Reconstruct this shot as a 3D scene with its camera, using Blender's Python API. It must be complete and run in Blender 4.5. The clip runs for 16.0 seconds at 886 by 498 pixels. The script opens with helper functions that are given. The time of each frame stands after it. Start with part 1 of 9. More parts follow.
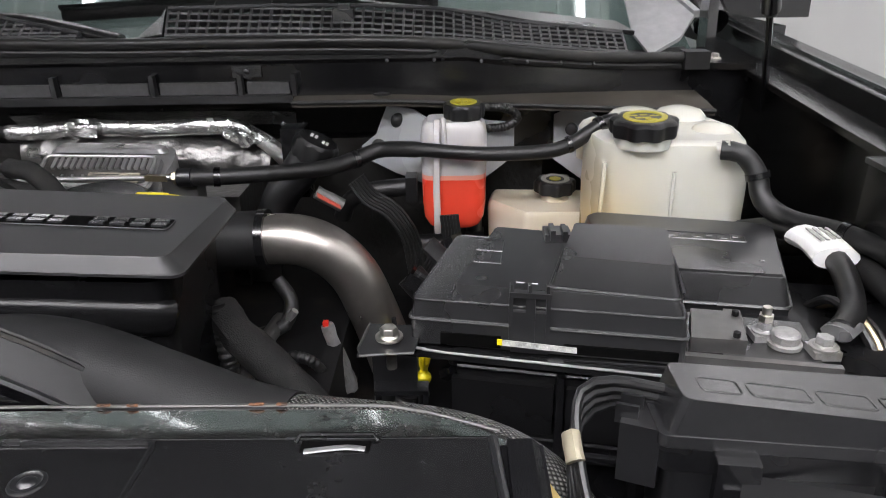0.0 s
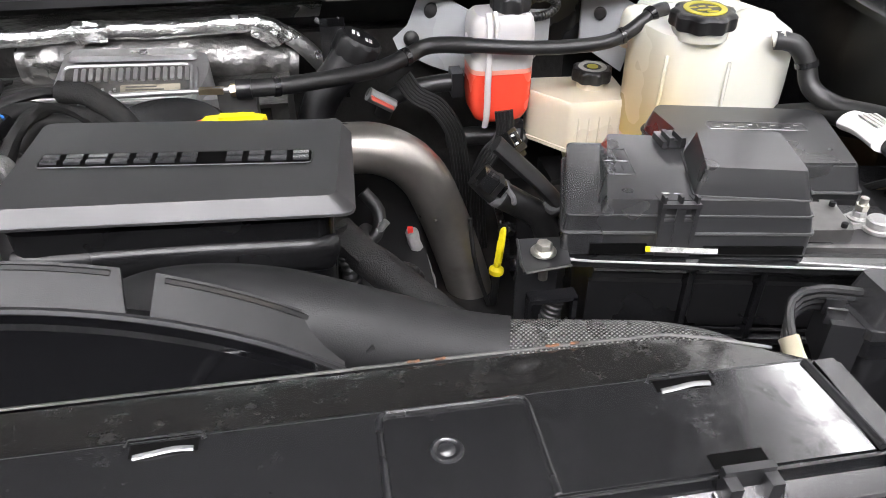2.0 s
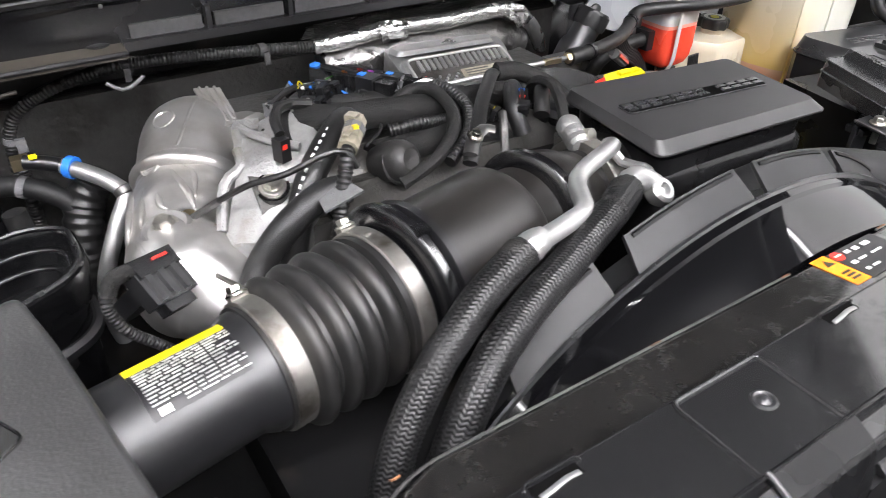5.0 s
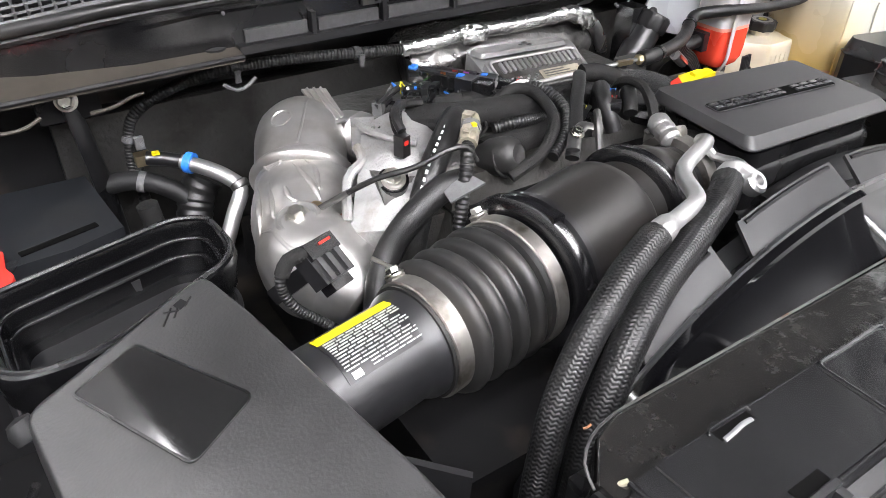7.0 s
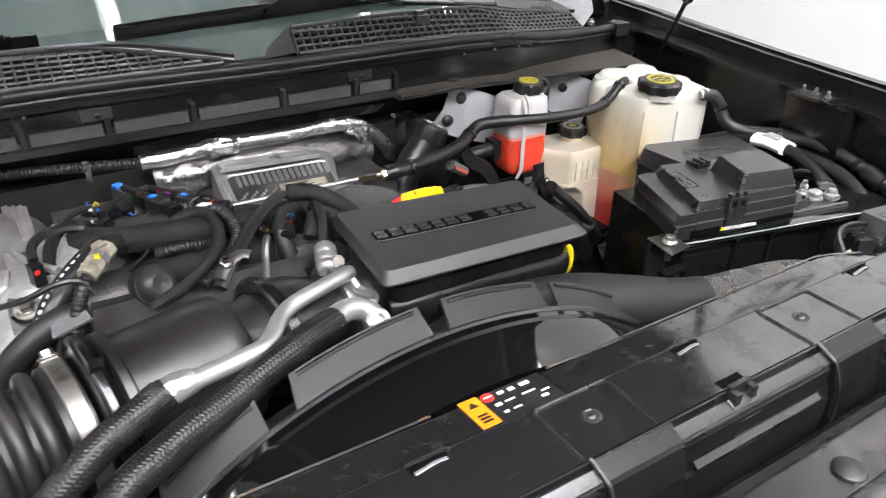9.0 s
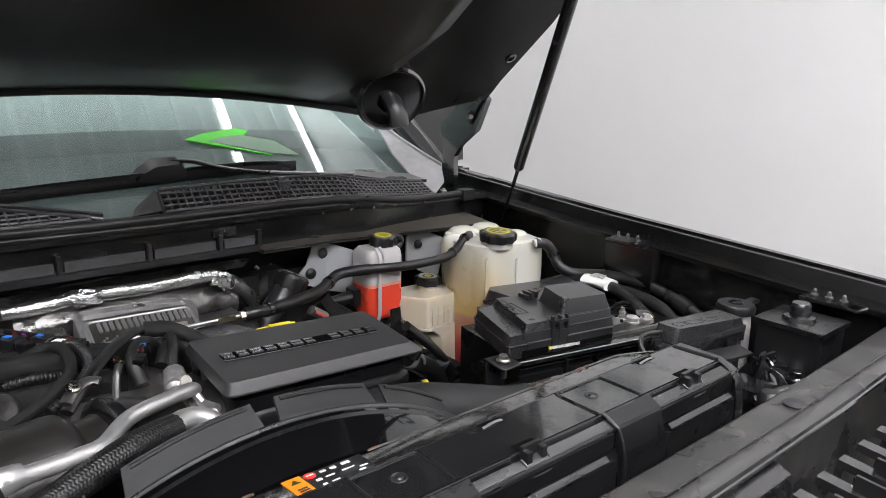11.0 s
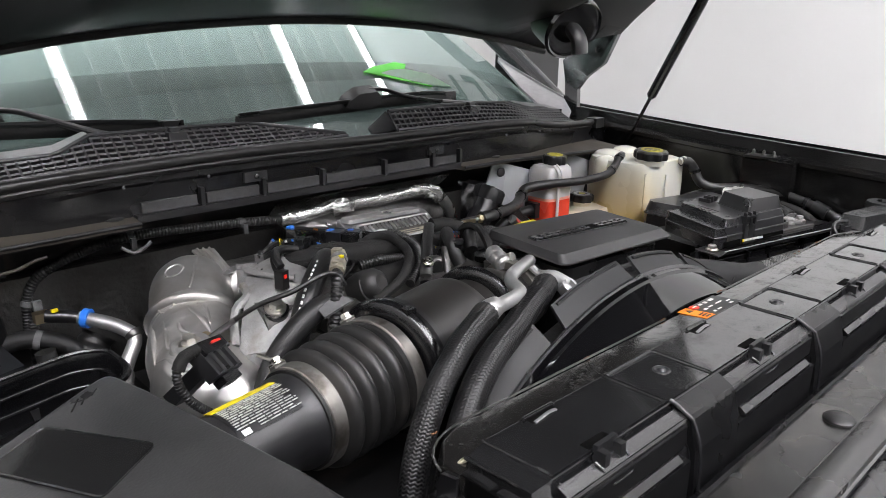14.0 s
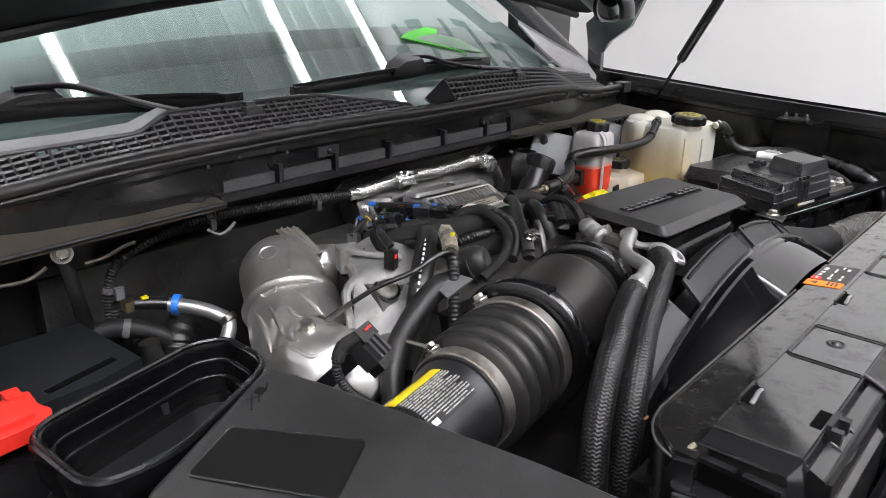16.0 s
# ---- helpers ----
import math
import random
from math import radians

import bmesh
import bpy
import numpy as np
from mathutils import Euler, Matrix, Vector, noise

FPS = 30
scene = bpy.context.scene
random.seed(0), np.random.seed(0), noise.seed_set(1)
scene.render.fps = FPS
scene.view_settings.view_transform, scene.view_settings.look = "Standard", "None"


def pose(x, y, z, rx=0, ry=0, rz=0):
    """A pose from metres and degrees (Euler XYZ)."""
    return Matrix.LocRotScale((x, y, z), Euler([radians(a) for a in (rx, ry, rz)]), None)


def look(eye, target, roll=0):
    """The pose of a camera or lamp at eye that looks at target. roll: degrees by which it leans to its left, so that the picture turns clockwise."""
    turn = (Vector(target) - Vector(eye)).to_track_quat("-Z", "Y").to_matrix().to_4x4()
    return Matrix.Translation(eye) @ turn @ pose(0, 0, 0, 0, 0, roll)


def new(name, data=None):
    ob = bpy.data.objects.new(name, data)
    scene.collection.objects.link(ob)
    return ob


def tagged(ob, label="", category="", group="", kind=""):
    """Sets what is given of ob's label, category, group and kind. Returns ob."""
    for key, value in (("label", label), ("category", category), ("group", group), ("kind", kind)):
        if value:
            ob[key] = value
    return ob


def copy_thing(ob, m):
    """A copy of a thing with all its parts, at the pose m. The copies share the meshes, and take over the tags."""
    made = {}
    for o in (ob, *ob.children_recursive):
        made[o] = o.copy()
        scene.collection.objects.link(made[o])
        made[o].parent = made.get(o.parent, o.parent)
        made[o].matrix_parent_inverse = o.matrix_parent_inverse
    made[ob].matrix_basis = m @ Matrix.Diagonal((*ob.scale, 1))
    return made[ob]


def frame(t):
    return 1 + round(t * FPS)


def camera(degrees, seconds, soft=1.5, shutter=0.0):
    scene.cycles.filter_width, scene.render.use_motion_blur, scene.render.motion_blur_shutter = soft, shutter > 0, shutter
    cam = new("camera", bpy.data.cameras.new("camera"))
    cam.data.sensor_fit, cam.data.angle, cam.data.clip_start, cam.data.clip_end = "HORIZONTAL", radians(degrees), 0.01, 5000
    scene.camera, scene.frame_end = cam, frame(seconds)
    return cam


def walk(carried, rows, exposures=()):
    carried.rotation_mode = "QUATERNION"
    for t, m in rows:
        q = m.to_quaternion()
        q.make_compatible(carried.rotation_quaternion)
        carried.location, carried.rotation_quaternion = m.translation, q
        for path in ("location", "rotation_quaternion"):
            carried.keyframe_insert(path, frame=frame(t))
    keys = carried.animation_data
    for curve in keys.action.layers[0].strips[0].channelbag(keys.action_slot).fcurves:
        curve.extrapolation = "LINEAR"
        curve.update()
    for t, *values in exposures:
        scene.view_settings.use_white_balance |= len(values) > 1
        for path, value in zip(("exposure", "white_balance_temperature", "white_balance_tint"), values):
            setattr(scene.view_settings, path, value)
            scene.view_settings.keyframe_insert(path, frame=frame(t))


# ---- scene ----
cam = camera(63.7, 16.0, soft=0.15, shutter=0.2)
PATH = [
    (0, (0.425, -0.227, 1.394), (0.388, 1.617, 0.621), -1.1),
    (0.5, (0.409, -0.195, 1.417), (0.41, 1.542, 0.426), -1.1),
    (1, (0.35, -0.197, 1.428), (0.419, 1.474, 0.33), -0.8),
    (1.5, (0.284, -0.193, 1.445), (0.448, 1.452, 0.318), -0.5),
    (2, (0.213, -0.209, 1.454), (0.478, 1.417, 0.321), -0.1),
    (2.5, (0.128, -0.206, 1.448), (0.499, 1.393, 0.306), -0.1),
    (3, (0.014, -0.198, 1.441), (0.497, 1.375, 0.304), 0.0),
    (3.5, (-0.098, -0.197, 1.453), (0.509, 1.332, 0.315), 0.4),
    (4, (-0.266, -0.189, 1.471), (0.475, 1.279, 0.332), 0.8),
    (4.5, (-0.426, -0.166, 1.483), (0.427, 1.239, 0.343), 1.1),
    (5, (-0.541, -0.129, 1.488), (0.381, 1.233, 0.35), 1.2),
    (5.2, (-0.581, -0.112, 1.486), (0.354, 1.243, 0.35), 1.2),
    (7.3, (-0.664, -0.114, 1.525), (0.249, 1.25, 0.382), 1.0),
    (7.5, (-0.644, -0.131, 1.538), (0.254, 1.251, 0.404), 0.9),
    (8, (-0.544, -0.161, 1.547), (0.336, 1.25, 0.436), 0.7),
    (8.2, (-0.485, -0.183, 1.549), (0.381, 1.251, 0.456), 0.2),
    (8.5, (-0.417, -0.212, 1.554), (0.478, 1.224, 0.487), 0.9),
    (9, (-0.308, -0.276, 1.562), (0.619, 1.197, 0.577), 0.9),
    (9.5, (-0.22, -0.319, 1.557), (0.775, 1.197, 0.713), 1.4),
    (10, (-0.197, -0.353, 1.545), (0.882, 1.178, 0.843), 1.7),
    (10.2, (-0.208, -0.37, 1.538), (0.918, 1.162, 0.917), 1.4),
    (12.3, (-0.497, -0.45, 1.494), (0.812, 0.993, 1.046), 0.8),
    (12.5, (-0.511, -0.43, 1.477), (0.803, 1.008, 1.023), 0.9),
    (13, (-0.57, -0.343, 1.43), (0.735, 1.074, 0.895), 0.5),
    (13.2, (-0.614, -0.313, 1.437), (0.691, 1.089, 0.861), 1.0),
    (13.5, (-0.668, -0.29, 1.449), (0.634, 1.11, 0.86), 0.5),
    (14, (-0.749, -0.269, 1.474), (0.564, 1.118, 0.88), 0.5),
    (14.5, (-0.802, -0.242, 1.471), (0.545, 1.105, 0.859), 0.4),
    (15, (-0.834, -0.22, 1.478), (0.534, 1.086, 0.829), 0.4),
    (15.5, (-0.862, -0.184, 1.478), (0.514, 1.096, 0.793), 0.4),
    (16, (-0.869, -0.119, 1.485), (0.513, 1.149, 0.79), 0.4),
]
walk(cam, [(t, look(eye, target, roll)) for t, eye, target, roll in PATH],
     [(0, -0.26), (1.0, 0.25), (1.5, 0.46), (2.5, 0.47), (5, 0.52), (7.3, 0.64), (8.5, 0.45), (9.5, 0.12), (10.2, -0.25), (12.3, -0.43), (14.5, -0.3), (16, -0.28)])

# ---- room light ----
world = bpy.data.worlds.new("room_air")
scene.world = world
world.use_nodes = True
world.node_tree.nodes["Background"].inputs[0].default_value = (0.9, 0.95, 1.0, 1)
world.node_tree.nodes["Background"].inputs[1].default_value = 0.05


# ---- materials ----
def material(name, colour, rough=0.5, metal=0.0, grain=60.0, vary=0.25, bump=0.0, bump_scale=900.0,
             stain=None, stain_scale=9.0, stain_at=(0.55, 0.7), alpha=1.0, spec=0.5, rough_vary=0.12,
             through_light=0.0, sss=0.0, coat=0.0, shift=0.0, matte=None):
    m = bpy.data.materials.new(name)
    m.use_nodes = True
    nt = m.node_tree
    b = nt.nodes["Principled BSDF"]
    co = nt.nodes.new("ShaderNodeTexCoord")

    def noise_node(scale, detail=4.0):
        n = nt.nodes.new("ShaderNodeTexNoise")
        n.inputs["Scale"].default_value = scale
        n.inputs["Detail"].default_value = detail
        nt.links.new(co.outputs["Object"], n.inputs["Vector"])
        return n.outputs["Fac"]

    def ramp(fac, lo, hi, a, c):
        r = nt.nodes.new("ShaderNodeMapRange")
        r.inputs[1].default_value, r.inputs[2].default_value = lo, hi
        r.inputs[3].default_value, r.inputs[4].default_value = a, c
        nt.links.new(fac, r.inputs[0])
        return r.outputs[0]

    big = noise_node(grain * 0.12 + 2.0)
    fine = noise_node(grain)
    mix = nt.nodes.new("ShaderNodeMix")
    mix.data_type = "RGBA"
    mix.inputs[6].default_value = (*[c * (1 - vary) for c in colour], 1)
    mix.inputs[7].default_value = (*[min(1, c * (1 + vary)) for c in colour], 1)
    add = nt.nodes.new("ShaderNodeMath")
    add.operation = "ADD"
    nt.links.new(ramp(big, 0.3, 0.7, 0, 0.6), add.inputs[0])
    nt.links.new(ramp(fine, 0.3, 0.7, 0, 0.4), add.inputs[1])
    nt.links.new(add.outputs[0], mix.inputs[0])
    out = mix.outputs[2]
    if shift:
        info = nt.nodes.new("ShaderNodeObjectInfo")
        hsv = nt.nodes.new("ShaderNodeHueSaturation")
        nt.links.new(ramp(info.outputs["Random"], 0, 1, 1 - shift, 1 + shift), hsv.inputs["Value"])
        nt.links.new(out, hsv.inputs["Color"])
        out = hsv.outputs[0]
    if stain:
        s = noise_node(stain_scale, 8.0)
        mx = nt.nodes.new("ShaderNodeMix")
        mx.data_type = "RGBA"
        nt.links.new(out, mx.inputs[6])
        mx.inputs[7].default_value = (*stain, 1)
        nt.links.new(ramp(s, stain_at[0], stain_at[1], 0, 0.9), mx.inputs[0])
        out = mx.outputs[2]
    nt.links.new(out, b.inputs["Base Color"])
    nt.links.new(ramp(big, 0.3, 0.7, max(0.02, rough - rough_vary), min(1, rough + rough_vary)), b.inputs["Roughness"])
    b.inputs["Metallic"].default_value = metal
    b.inputs["Specular IOR Level"].default_value = spec
    if matte:
        # dried dirt that takes the gloss away in speckled patches
        dirt = noise_node(matte[0], 12.0)
        dirt.node.inputs["Roughness"].default_value = 0.82
        nt.links.new(ramp(dirt, matte[1], matte[2], coat, 0.0), b.inputs["Coat Weight"])
        nt.links.new(ramp(dirt, matte[1], matte[2], spec, spec * 0.35), b.inputs["Specular IOR Level"])
        wear = nt.nodes.new("ShaderNodeMath")
        wear.operation = "ADD"
        nt.links.new(b.inputs["Roughness"].links[0].from_socket, wear.inputs[0])
        nt.links.new(ramp(dirt, matte[1], matte[2], 0.0, 0.4), wear.inputs[1])
        nt.links.new(wear.outputs[0], b.inputs["Roughness"])
    b.inputs["Specular IOR Level"].default_value = spec
    b.inputs["Coat Weight"].default_value = coat
    b.inputs["Coat Roughness"].default_value = 0.08 if rough < 0.2 else 0.22
    if sss:
        b.inputs["Subsurface Weight"].default_value = sss
        b.inputs["Subsurface Radius"].default_value = (0.03, 0.028, 0.02)
        b.inputs["Subsurface Scale"].default_value = 0.6
    if through_light:
        b.inputs["Transmission Weight"].default_value = through_light
    if bump:
        bn = nt.nodes.new("ShaderNodeBump")
        bn.inputs["Strength"].default_value = bump
        bn.inputs["Distance"].default_value = 0.002
        nt.links.new(noise_node(bump_scale, 3.0), bn.inputs["Height"])
        nt.links.new(bn.outputs[0], b.inputs["Normal"])
    return m


def weave(name, colour, rough, scale, depth=0.9, metal=0.0):
    """A braided sleeve: two crossing sets of diagonal ribs in relief, with shade painted into the valleys."""
    m = material(name, colour, rough, metal, grain=300)
    nt = m.node_tree
    co = nt.nodes.new("ShaderNodeUVMap")
    h = []
    for turn in (45, -45):
        mp = nt.nodes.new("ShaderNodeMapping")
        mp.inputs["Rotation"].default_value = (0, 0, radians(turn))
        w = nt.nodes.new("ShaderNodeTexWave")
        w.inputs["Scale"].default_value = scale
        nt.links.new(co.outputs[0], mp.inputs[0])
        nt.links.new(mp.outputs[0], w.inputs["Vector"])
        h.append(w.outputs["Fac"])
    mx = nt.nodes.new("ShaderNodeMath")
    mx.operation = "MULTIPLY"
    nt.links.new(h[0], mx.inputs[0])
    nt.links.new(h[1], mx.inputs[1])
    b = nt.nodes["Principled BSDF"]
    # the relief also darkens the colour, painting crease shade between the ribs
    valley_shade = nt.nodes.new("ShaderNodeMix")
    valley_shade.data_type = "RGBA"
    valley_shade.inputs[6].default_value = (*[c * 0.05 for c in colour], 1)
    valley_shade.inputs[7].default_value = (*[min(1, c * 1.5) for c in colour], 1)
    nt.links.new(mx.outputs[0], valley_shade.inputs[0])
    nt.links.new(valley_shade.outputs[2], b.inputs["Base Color"])
    bn = nt.nodes.new("ShaderNodeBump")
    bn.inputs["Strength"].default_value = depth
    bn.inputs["Distance"].default_value = 0.002
    nt.links.new(mx.outputs[0], bn.inputs["Height"])
    nt.links.new(bn.outputs[0], nt.nodes["Principled BSDF"].inputs["Normal"])
    return m


BLACK = material("black_plastic", (0.009, 0.009, 0.010), 0.38, bump=0.08, bump_scale=1400, grain=40, spec=0.8)
BLACK_SATIN = material("satin_black_plastic", (0.007, 0.007, 0.0078), 0.24, bump=0.08, bump_scale=1200, grain=50,
                       stain=(0.03, 0.028, 0.026), stain_scale=14, stain_at=(0.58, 0.8), spec=0.9)
BLACK_GLOSS = material("glossy_black_plastic", (0.010, 0.010, 0.0106), 0.11, grain=120, vary=0.3, rough_vary=0.06, spec=1.0, coat=0.9)
TOP_GLOSS = material("speckled_gloss_plastic", (0.010, 0.010, 0.0106), 0.11, grain=120, vary=0.3, rough_vary=0.05, spec=1.0, coat=0.9, matte=(30, 0.50, 0.80))
GREY_PLASTIC = material("charcoal_plastic", (0.020, 0.020, 0.0212), 0.29, bump=0.025, bump_scale=1500, grain=30, vary=0.2, spec=1.0, rough_vary=0.05, coat=0.15)
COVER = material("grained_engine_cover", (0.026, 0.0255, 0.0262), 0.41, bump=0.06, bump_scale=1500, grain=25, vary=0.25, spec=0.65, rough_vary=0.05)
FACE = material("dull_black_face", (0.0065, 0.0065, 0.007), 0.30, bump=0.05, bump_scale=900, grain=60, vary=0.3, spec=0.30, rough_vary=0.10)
DARK = material("sooty_metal", (0.005, 0.005, 0.0055), 0.6, grain=30, stain=(0.03, 0.025, 0.02), stain_scale=12, spec=0.3)
RUBBER = material("black_rubber", (0.010, 0.0099, 0.0100), 0.44, bump=0.18, grain=60, vary=0.35, spec=0.55, stain=(0.028, 0.027, 0.025), stain_scale=30, stain_at=(0.56, 0.8))
RUBBER_GREY = material("dusty_rubber", (0.015, 0.0147, 0.0145), 0.42, grain=50, stain=(0.035, 0.032, 0.029), stain_scale=16, spec=0.45)
TAPE = material("cloth_tape", (0.0115, 0.0113, 0.0112), 0.72, bump=0.55, bump_scale=700, grain=200, vary=0.4, spec=0.3, stain=(0.026, 0.025, 0.023), stain_scale=40, stain_at=(0.52, 0.75))
PAINT = material("black_body_paint", (0.006, 0.006, 0.0065), 0.18, metal=0.2, grain=20, rough_vary=0.04, coat=0.6)
PRIMER = material("dull_body_paint", (0.006, 0.006, 0.006), 0.19, grain=25, stain=(0.024, 0.020, 0.016),
                  stain_scale=7, stain_at=(0.55, 0.78), spec=0.5, rough_vary=0.06)
DUSTY = material("dusty_ledge", (0.050, 0.043, 0.034), 0.65, grain=40, vary=0.4)
PAD = material("grey_felt_pad", (0.12, 0.12, 0.122), 0.8, grain=180, bump=0.4, bump_scale=800)
ALU = material("cast_aluminium", (0.35, 0.348, 0.342), 0.5, 0.65, grain=120, bump=0.5, bump_scale=380, vary=0.2, stain=(0.22, 0.20, 0.16), stain_scale=25, stain_at=(0.58, 0.75))
PIPE = material("drawn_aluminium", (0.54, 0.54, 0.535), 0.40, 0.85, grain=80, vary=0.15, bump=0.15)
STEEL = material("brushed_steel", (0.40, 0.375, 0.345), 0.36, 0.92, grain=60, vary=0.15,
                 stain=(0.18, 0.155, 0.125), stain_scale=7)
SHIELD = material("heat_shield", (0.57, 0.56, 0.545), 0.45, 0.85, grain=40, vary=0.14, bump=0.10, bump_scale=45,
                  stain=(0.36, 0.335, 0.30), stain_scale=14, stain_at=(0.50, 0.74))
FOIL = material("crinkled_foil", (0.66, 0.66, 0.65), 0.22, 0.97, grain=60, bump=1.0, bump_scale=220)
FOIL_SOOT = material("sooty_insulation", (0.05, 0.049, 0.047), 0.45, 0.7, grain=40, bump=1.0, bump_scale=120, stain=(0.02, 0.018, 0.016), stain_scale=12)
FOIL_DULL = material("sooted_foil", (0.21, 0.206, 0.20), 0.34, 0.88, grain=40, bump=1.0, bump_scale=120,
                     stain=(0.03, 0.028, 0.026), stain_scale=12)
ZINC = material("zinc_bolt", (0.62, 0.60, 0.55), 0.35, 1.0, grain=200)
CHROME = material("band_clamp", (0.36, 0.345, 0.32), 0.42, 0.95, grain=120, vary=0.2, stain=(0.16, 0.14, 0.12), stain_scale=40)
WHITE_TANK = material("milky_tank", (0.60, 0.595, 0.525), 0.26, grain=14, vary=0.08, sss=0.35, spec=0.5, bump=0.15, bump_scale=60)


def tinted_below(m, tint, x_from, x_to, z_from, z_to):
    """Old coolant that has yellowed one side of a tank, below a level."""
    nt = m.node_tree
    b = nt.nodes["Principled BSDF"]
    old = b.inputs["Base Color"].links[0].from_socket
    co = nt.nodes.new("ShaderNodeTexCoord")
    sep = nt.nodes.new("ShaderNodeSeparateXYZ")
    nt.links.new(co.outputs["Object"], sep.inputs[0])
    rs = []
    for axis, lo, hi in (("X", x_from, x_to), ("Z", z_from, z_to)):
        r = nt.nodes.new("ShaderNodeMapRange")
        r.inputs[1].default_value, r.inputs[2].default_value = lo, hi
        r.inputs[3].default_value, r.inputs[4].default_value = 1, 0
        nt.links.new(sep.outputs[axis], r.inputs[0])
        rs.append(r.outputs[0])
    mul = nt.nodes.new("ShaderNodeMath")
    mul.operation = "MULTIPLY"
    nt.links.new(rs[0], mul.inputs[0])
    nt.links.new(rs[1], mul.inputs[1])
    mx = nt.nodes.new("ShaderNodeMix")
    mx.data_type = "RGBA"
    nt.links.new(mul.outputs[0], mx.inputs[0])
    nt.links.new(old, mx.inputs[6])
    mx.inputs[7].default_value = (*tint, 1)
    nt.links.new(mx.outputs[2], b.inputs["Base Color"])


tinted_below(WHITE_TANK, (0.66, 0.47, 0.16), -0.075, 0.0, 0.16, 0.30)
CLEAR_TANK = material("clear_tank", (0.53, 0.515, 0.51), 0.28, grain=14, vary=0.08, sss=0.3)
CREAM_TANK = material("yellowed_tank", (0.62, 0.555, 0.43), 0.32, grain=14, vary=0.12, sss=0.35)
RED_FLUID = material("red_fluid", (0.80, 0.075, 0.04), 0.28, grain=10, vary=0.08, sss=0.35)
RING_PRINT = material("pale_ring_print", (0.34, 0.34, 0.33), 0.5, vary=0.3, grain=400)
CAP = material("cap_plastic", (0.009, 0.009, 0.0095), 0.40, grain=90, bump=0.15)
CAP_YELLOW = material("cap_marking", (0.42, 0.37, 0.035), 0.5)
YELLOW = material("yellow_plastic", (0.74, 0.60, 0.01), 0.36, grain=30, vary=0.08)
ORANGE = material("orange_sticker", (0.90, 0.24, 0.01), 0.4, grain=30, vary=0.05)
RED = material("red_plastic", (0.72, 0.03, 0.02), 0.38, vary=0.1)
BLUE = material("blue_plastic", (0.03, 0.20, 0.75), 0.4, vary=0.1)
WHITE = material("white_print", (0.80, 0.80, 0.78), 0.45, vary=0.05)
STICKER_BLACK = material("black_sticker", (0.012, 0.012, 0.013), 0.35, vary=0.1)
GREEN = material("green_marking", (0.12, 0.85, 0.05), 0.5, vary=0.05)
GREEN_FILM = material("thin_green_film", (0.45, 0.72, 0.50), 0.3, vary=0.15, grain=30, through_light=0.6)
BRAID = material("black_braid", (0.008, 0.008, 0.0083), 0.40, grain=300, vary=0.4, spec=0.40, rough_vary=0.08)
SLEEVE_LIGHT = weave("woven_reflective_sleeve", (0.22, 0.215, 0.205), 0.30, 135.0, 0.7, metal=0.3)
WALL = material("white_wall_paint", (0.655, 0.655, 0.645), 0.7, grain=3, vary=0.02)
FLOOR = material("garage_concrete", (0.28, 0.28, 0.27), 0.55, grain=6, vary=0.2, stain=(0.2, 0.2, 0.19), stain_scale=2)
CEILING = material("ribbed_ceiling_metal", (0.62, 0.62, 0.625), 0.5, grain=4, vary=0.08)
GLASS = material("windscreen_glass", (0.70, 0.86, 0.82), 0.015, grain=2, vary=0.05, rough_vary=0.0, spec=1.0, through_light=0.9)
GLASS.node_tree.nodes["Principled BSDF"].inputs["IOR"].default_value = 1.75
INTERIOR = material("grey_cabin", (0.17, 0.19, 0.185), 0.7)
CHROMED = material("bright_tongue", (0.22, 0.22, 0.22), 0.34, 0.5, grain=60)
TANK_TOP = material("stained_tank_top", (0.009, 0.009, 0.009), 0.10, grain=160, rough_vary=0.09, stain=(0.030, 0.026, 0.023), stain_scale=420, stain_at=(0.48, 0.75), bump=0.03, bump_scale=200, spec=1.0, coat=0.8, matte=(60, 0.50, 0.68))
RUST_TONE = material("rust_coloured", (0.16, 0.065, 0.028), 0.6, 0.1, grain=300, vary=0.6, stain=(0.05, 0.03, 0.022), stain_scale=220, stain_at=(0.46, 0.56))
SCOOP = material("smooth_shroud", (0.003, 0.003, 0.0035), 0.04, spec=0.5, grain=12, rough_vary=0.012, coat=0.35)
CASTDARK = material("grimy_casting", (0.10, 0.097, 0.092), 0.45, 0.5, grain=60, bump=0.5, bump_scale=300, stain=(0.03, 0.027, 0.023), stain_scale=15, stain_at=(0.45, 0.65))
STAINED_TANK = material("pink_stained_tank", (0.62, 0.44, 0.26), 0.34, grain=16, vary=0.12, sss=0.3, stain=(0.55, 0.22, 0.13), stain_scale=9, stain_at=(0.5, 0.75))
tinted_below(STAINED_TANK, (0.50, 0.055, 0.045), -0.02, 0.03, 0.085, 0.165)
RED_FILM = material("red_film", (0.80, 0.30, 0.22), 0.3, grain=10, vary=0.05, sss=0.3)
PLATE = material("dull_plate", (0.16, 0.157, 0.153), 0.38, 0.85, grain=80)
BRASSY = material("yellow_zinc", (0.60, 0.50, 0.33), 0.35, 1.0, grain=120)
PRINT = material("small_print", (0.42, 0.42, 0.40), 0.5, grain=900, vary=0.7)
SMOKY = material("dusty_battery_cover", (0.012, 0.013, 0.015), 0.35, grain=30, stain=(0.022, 0.0215, 0.021), stain_scale=12, stain_at=(0.58, 0.78))
YELLOWED = material("yellowed_tape", (0.42, 0.30, 0.10), 0.6, vary=0.3, grain=200)
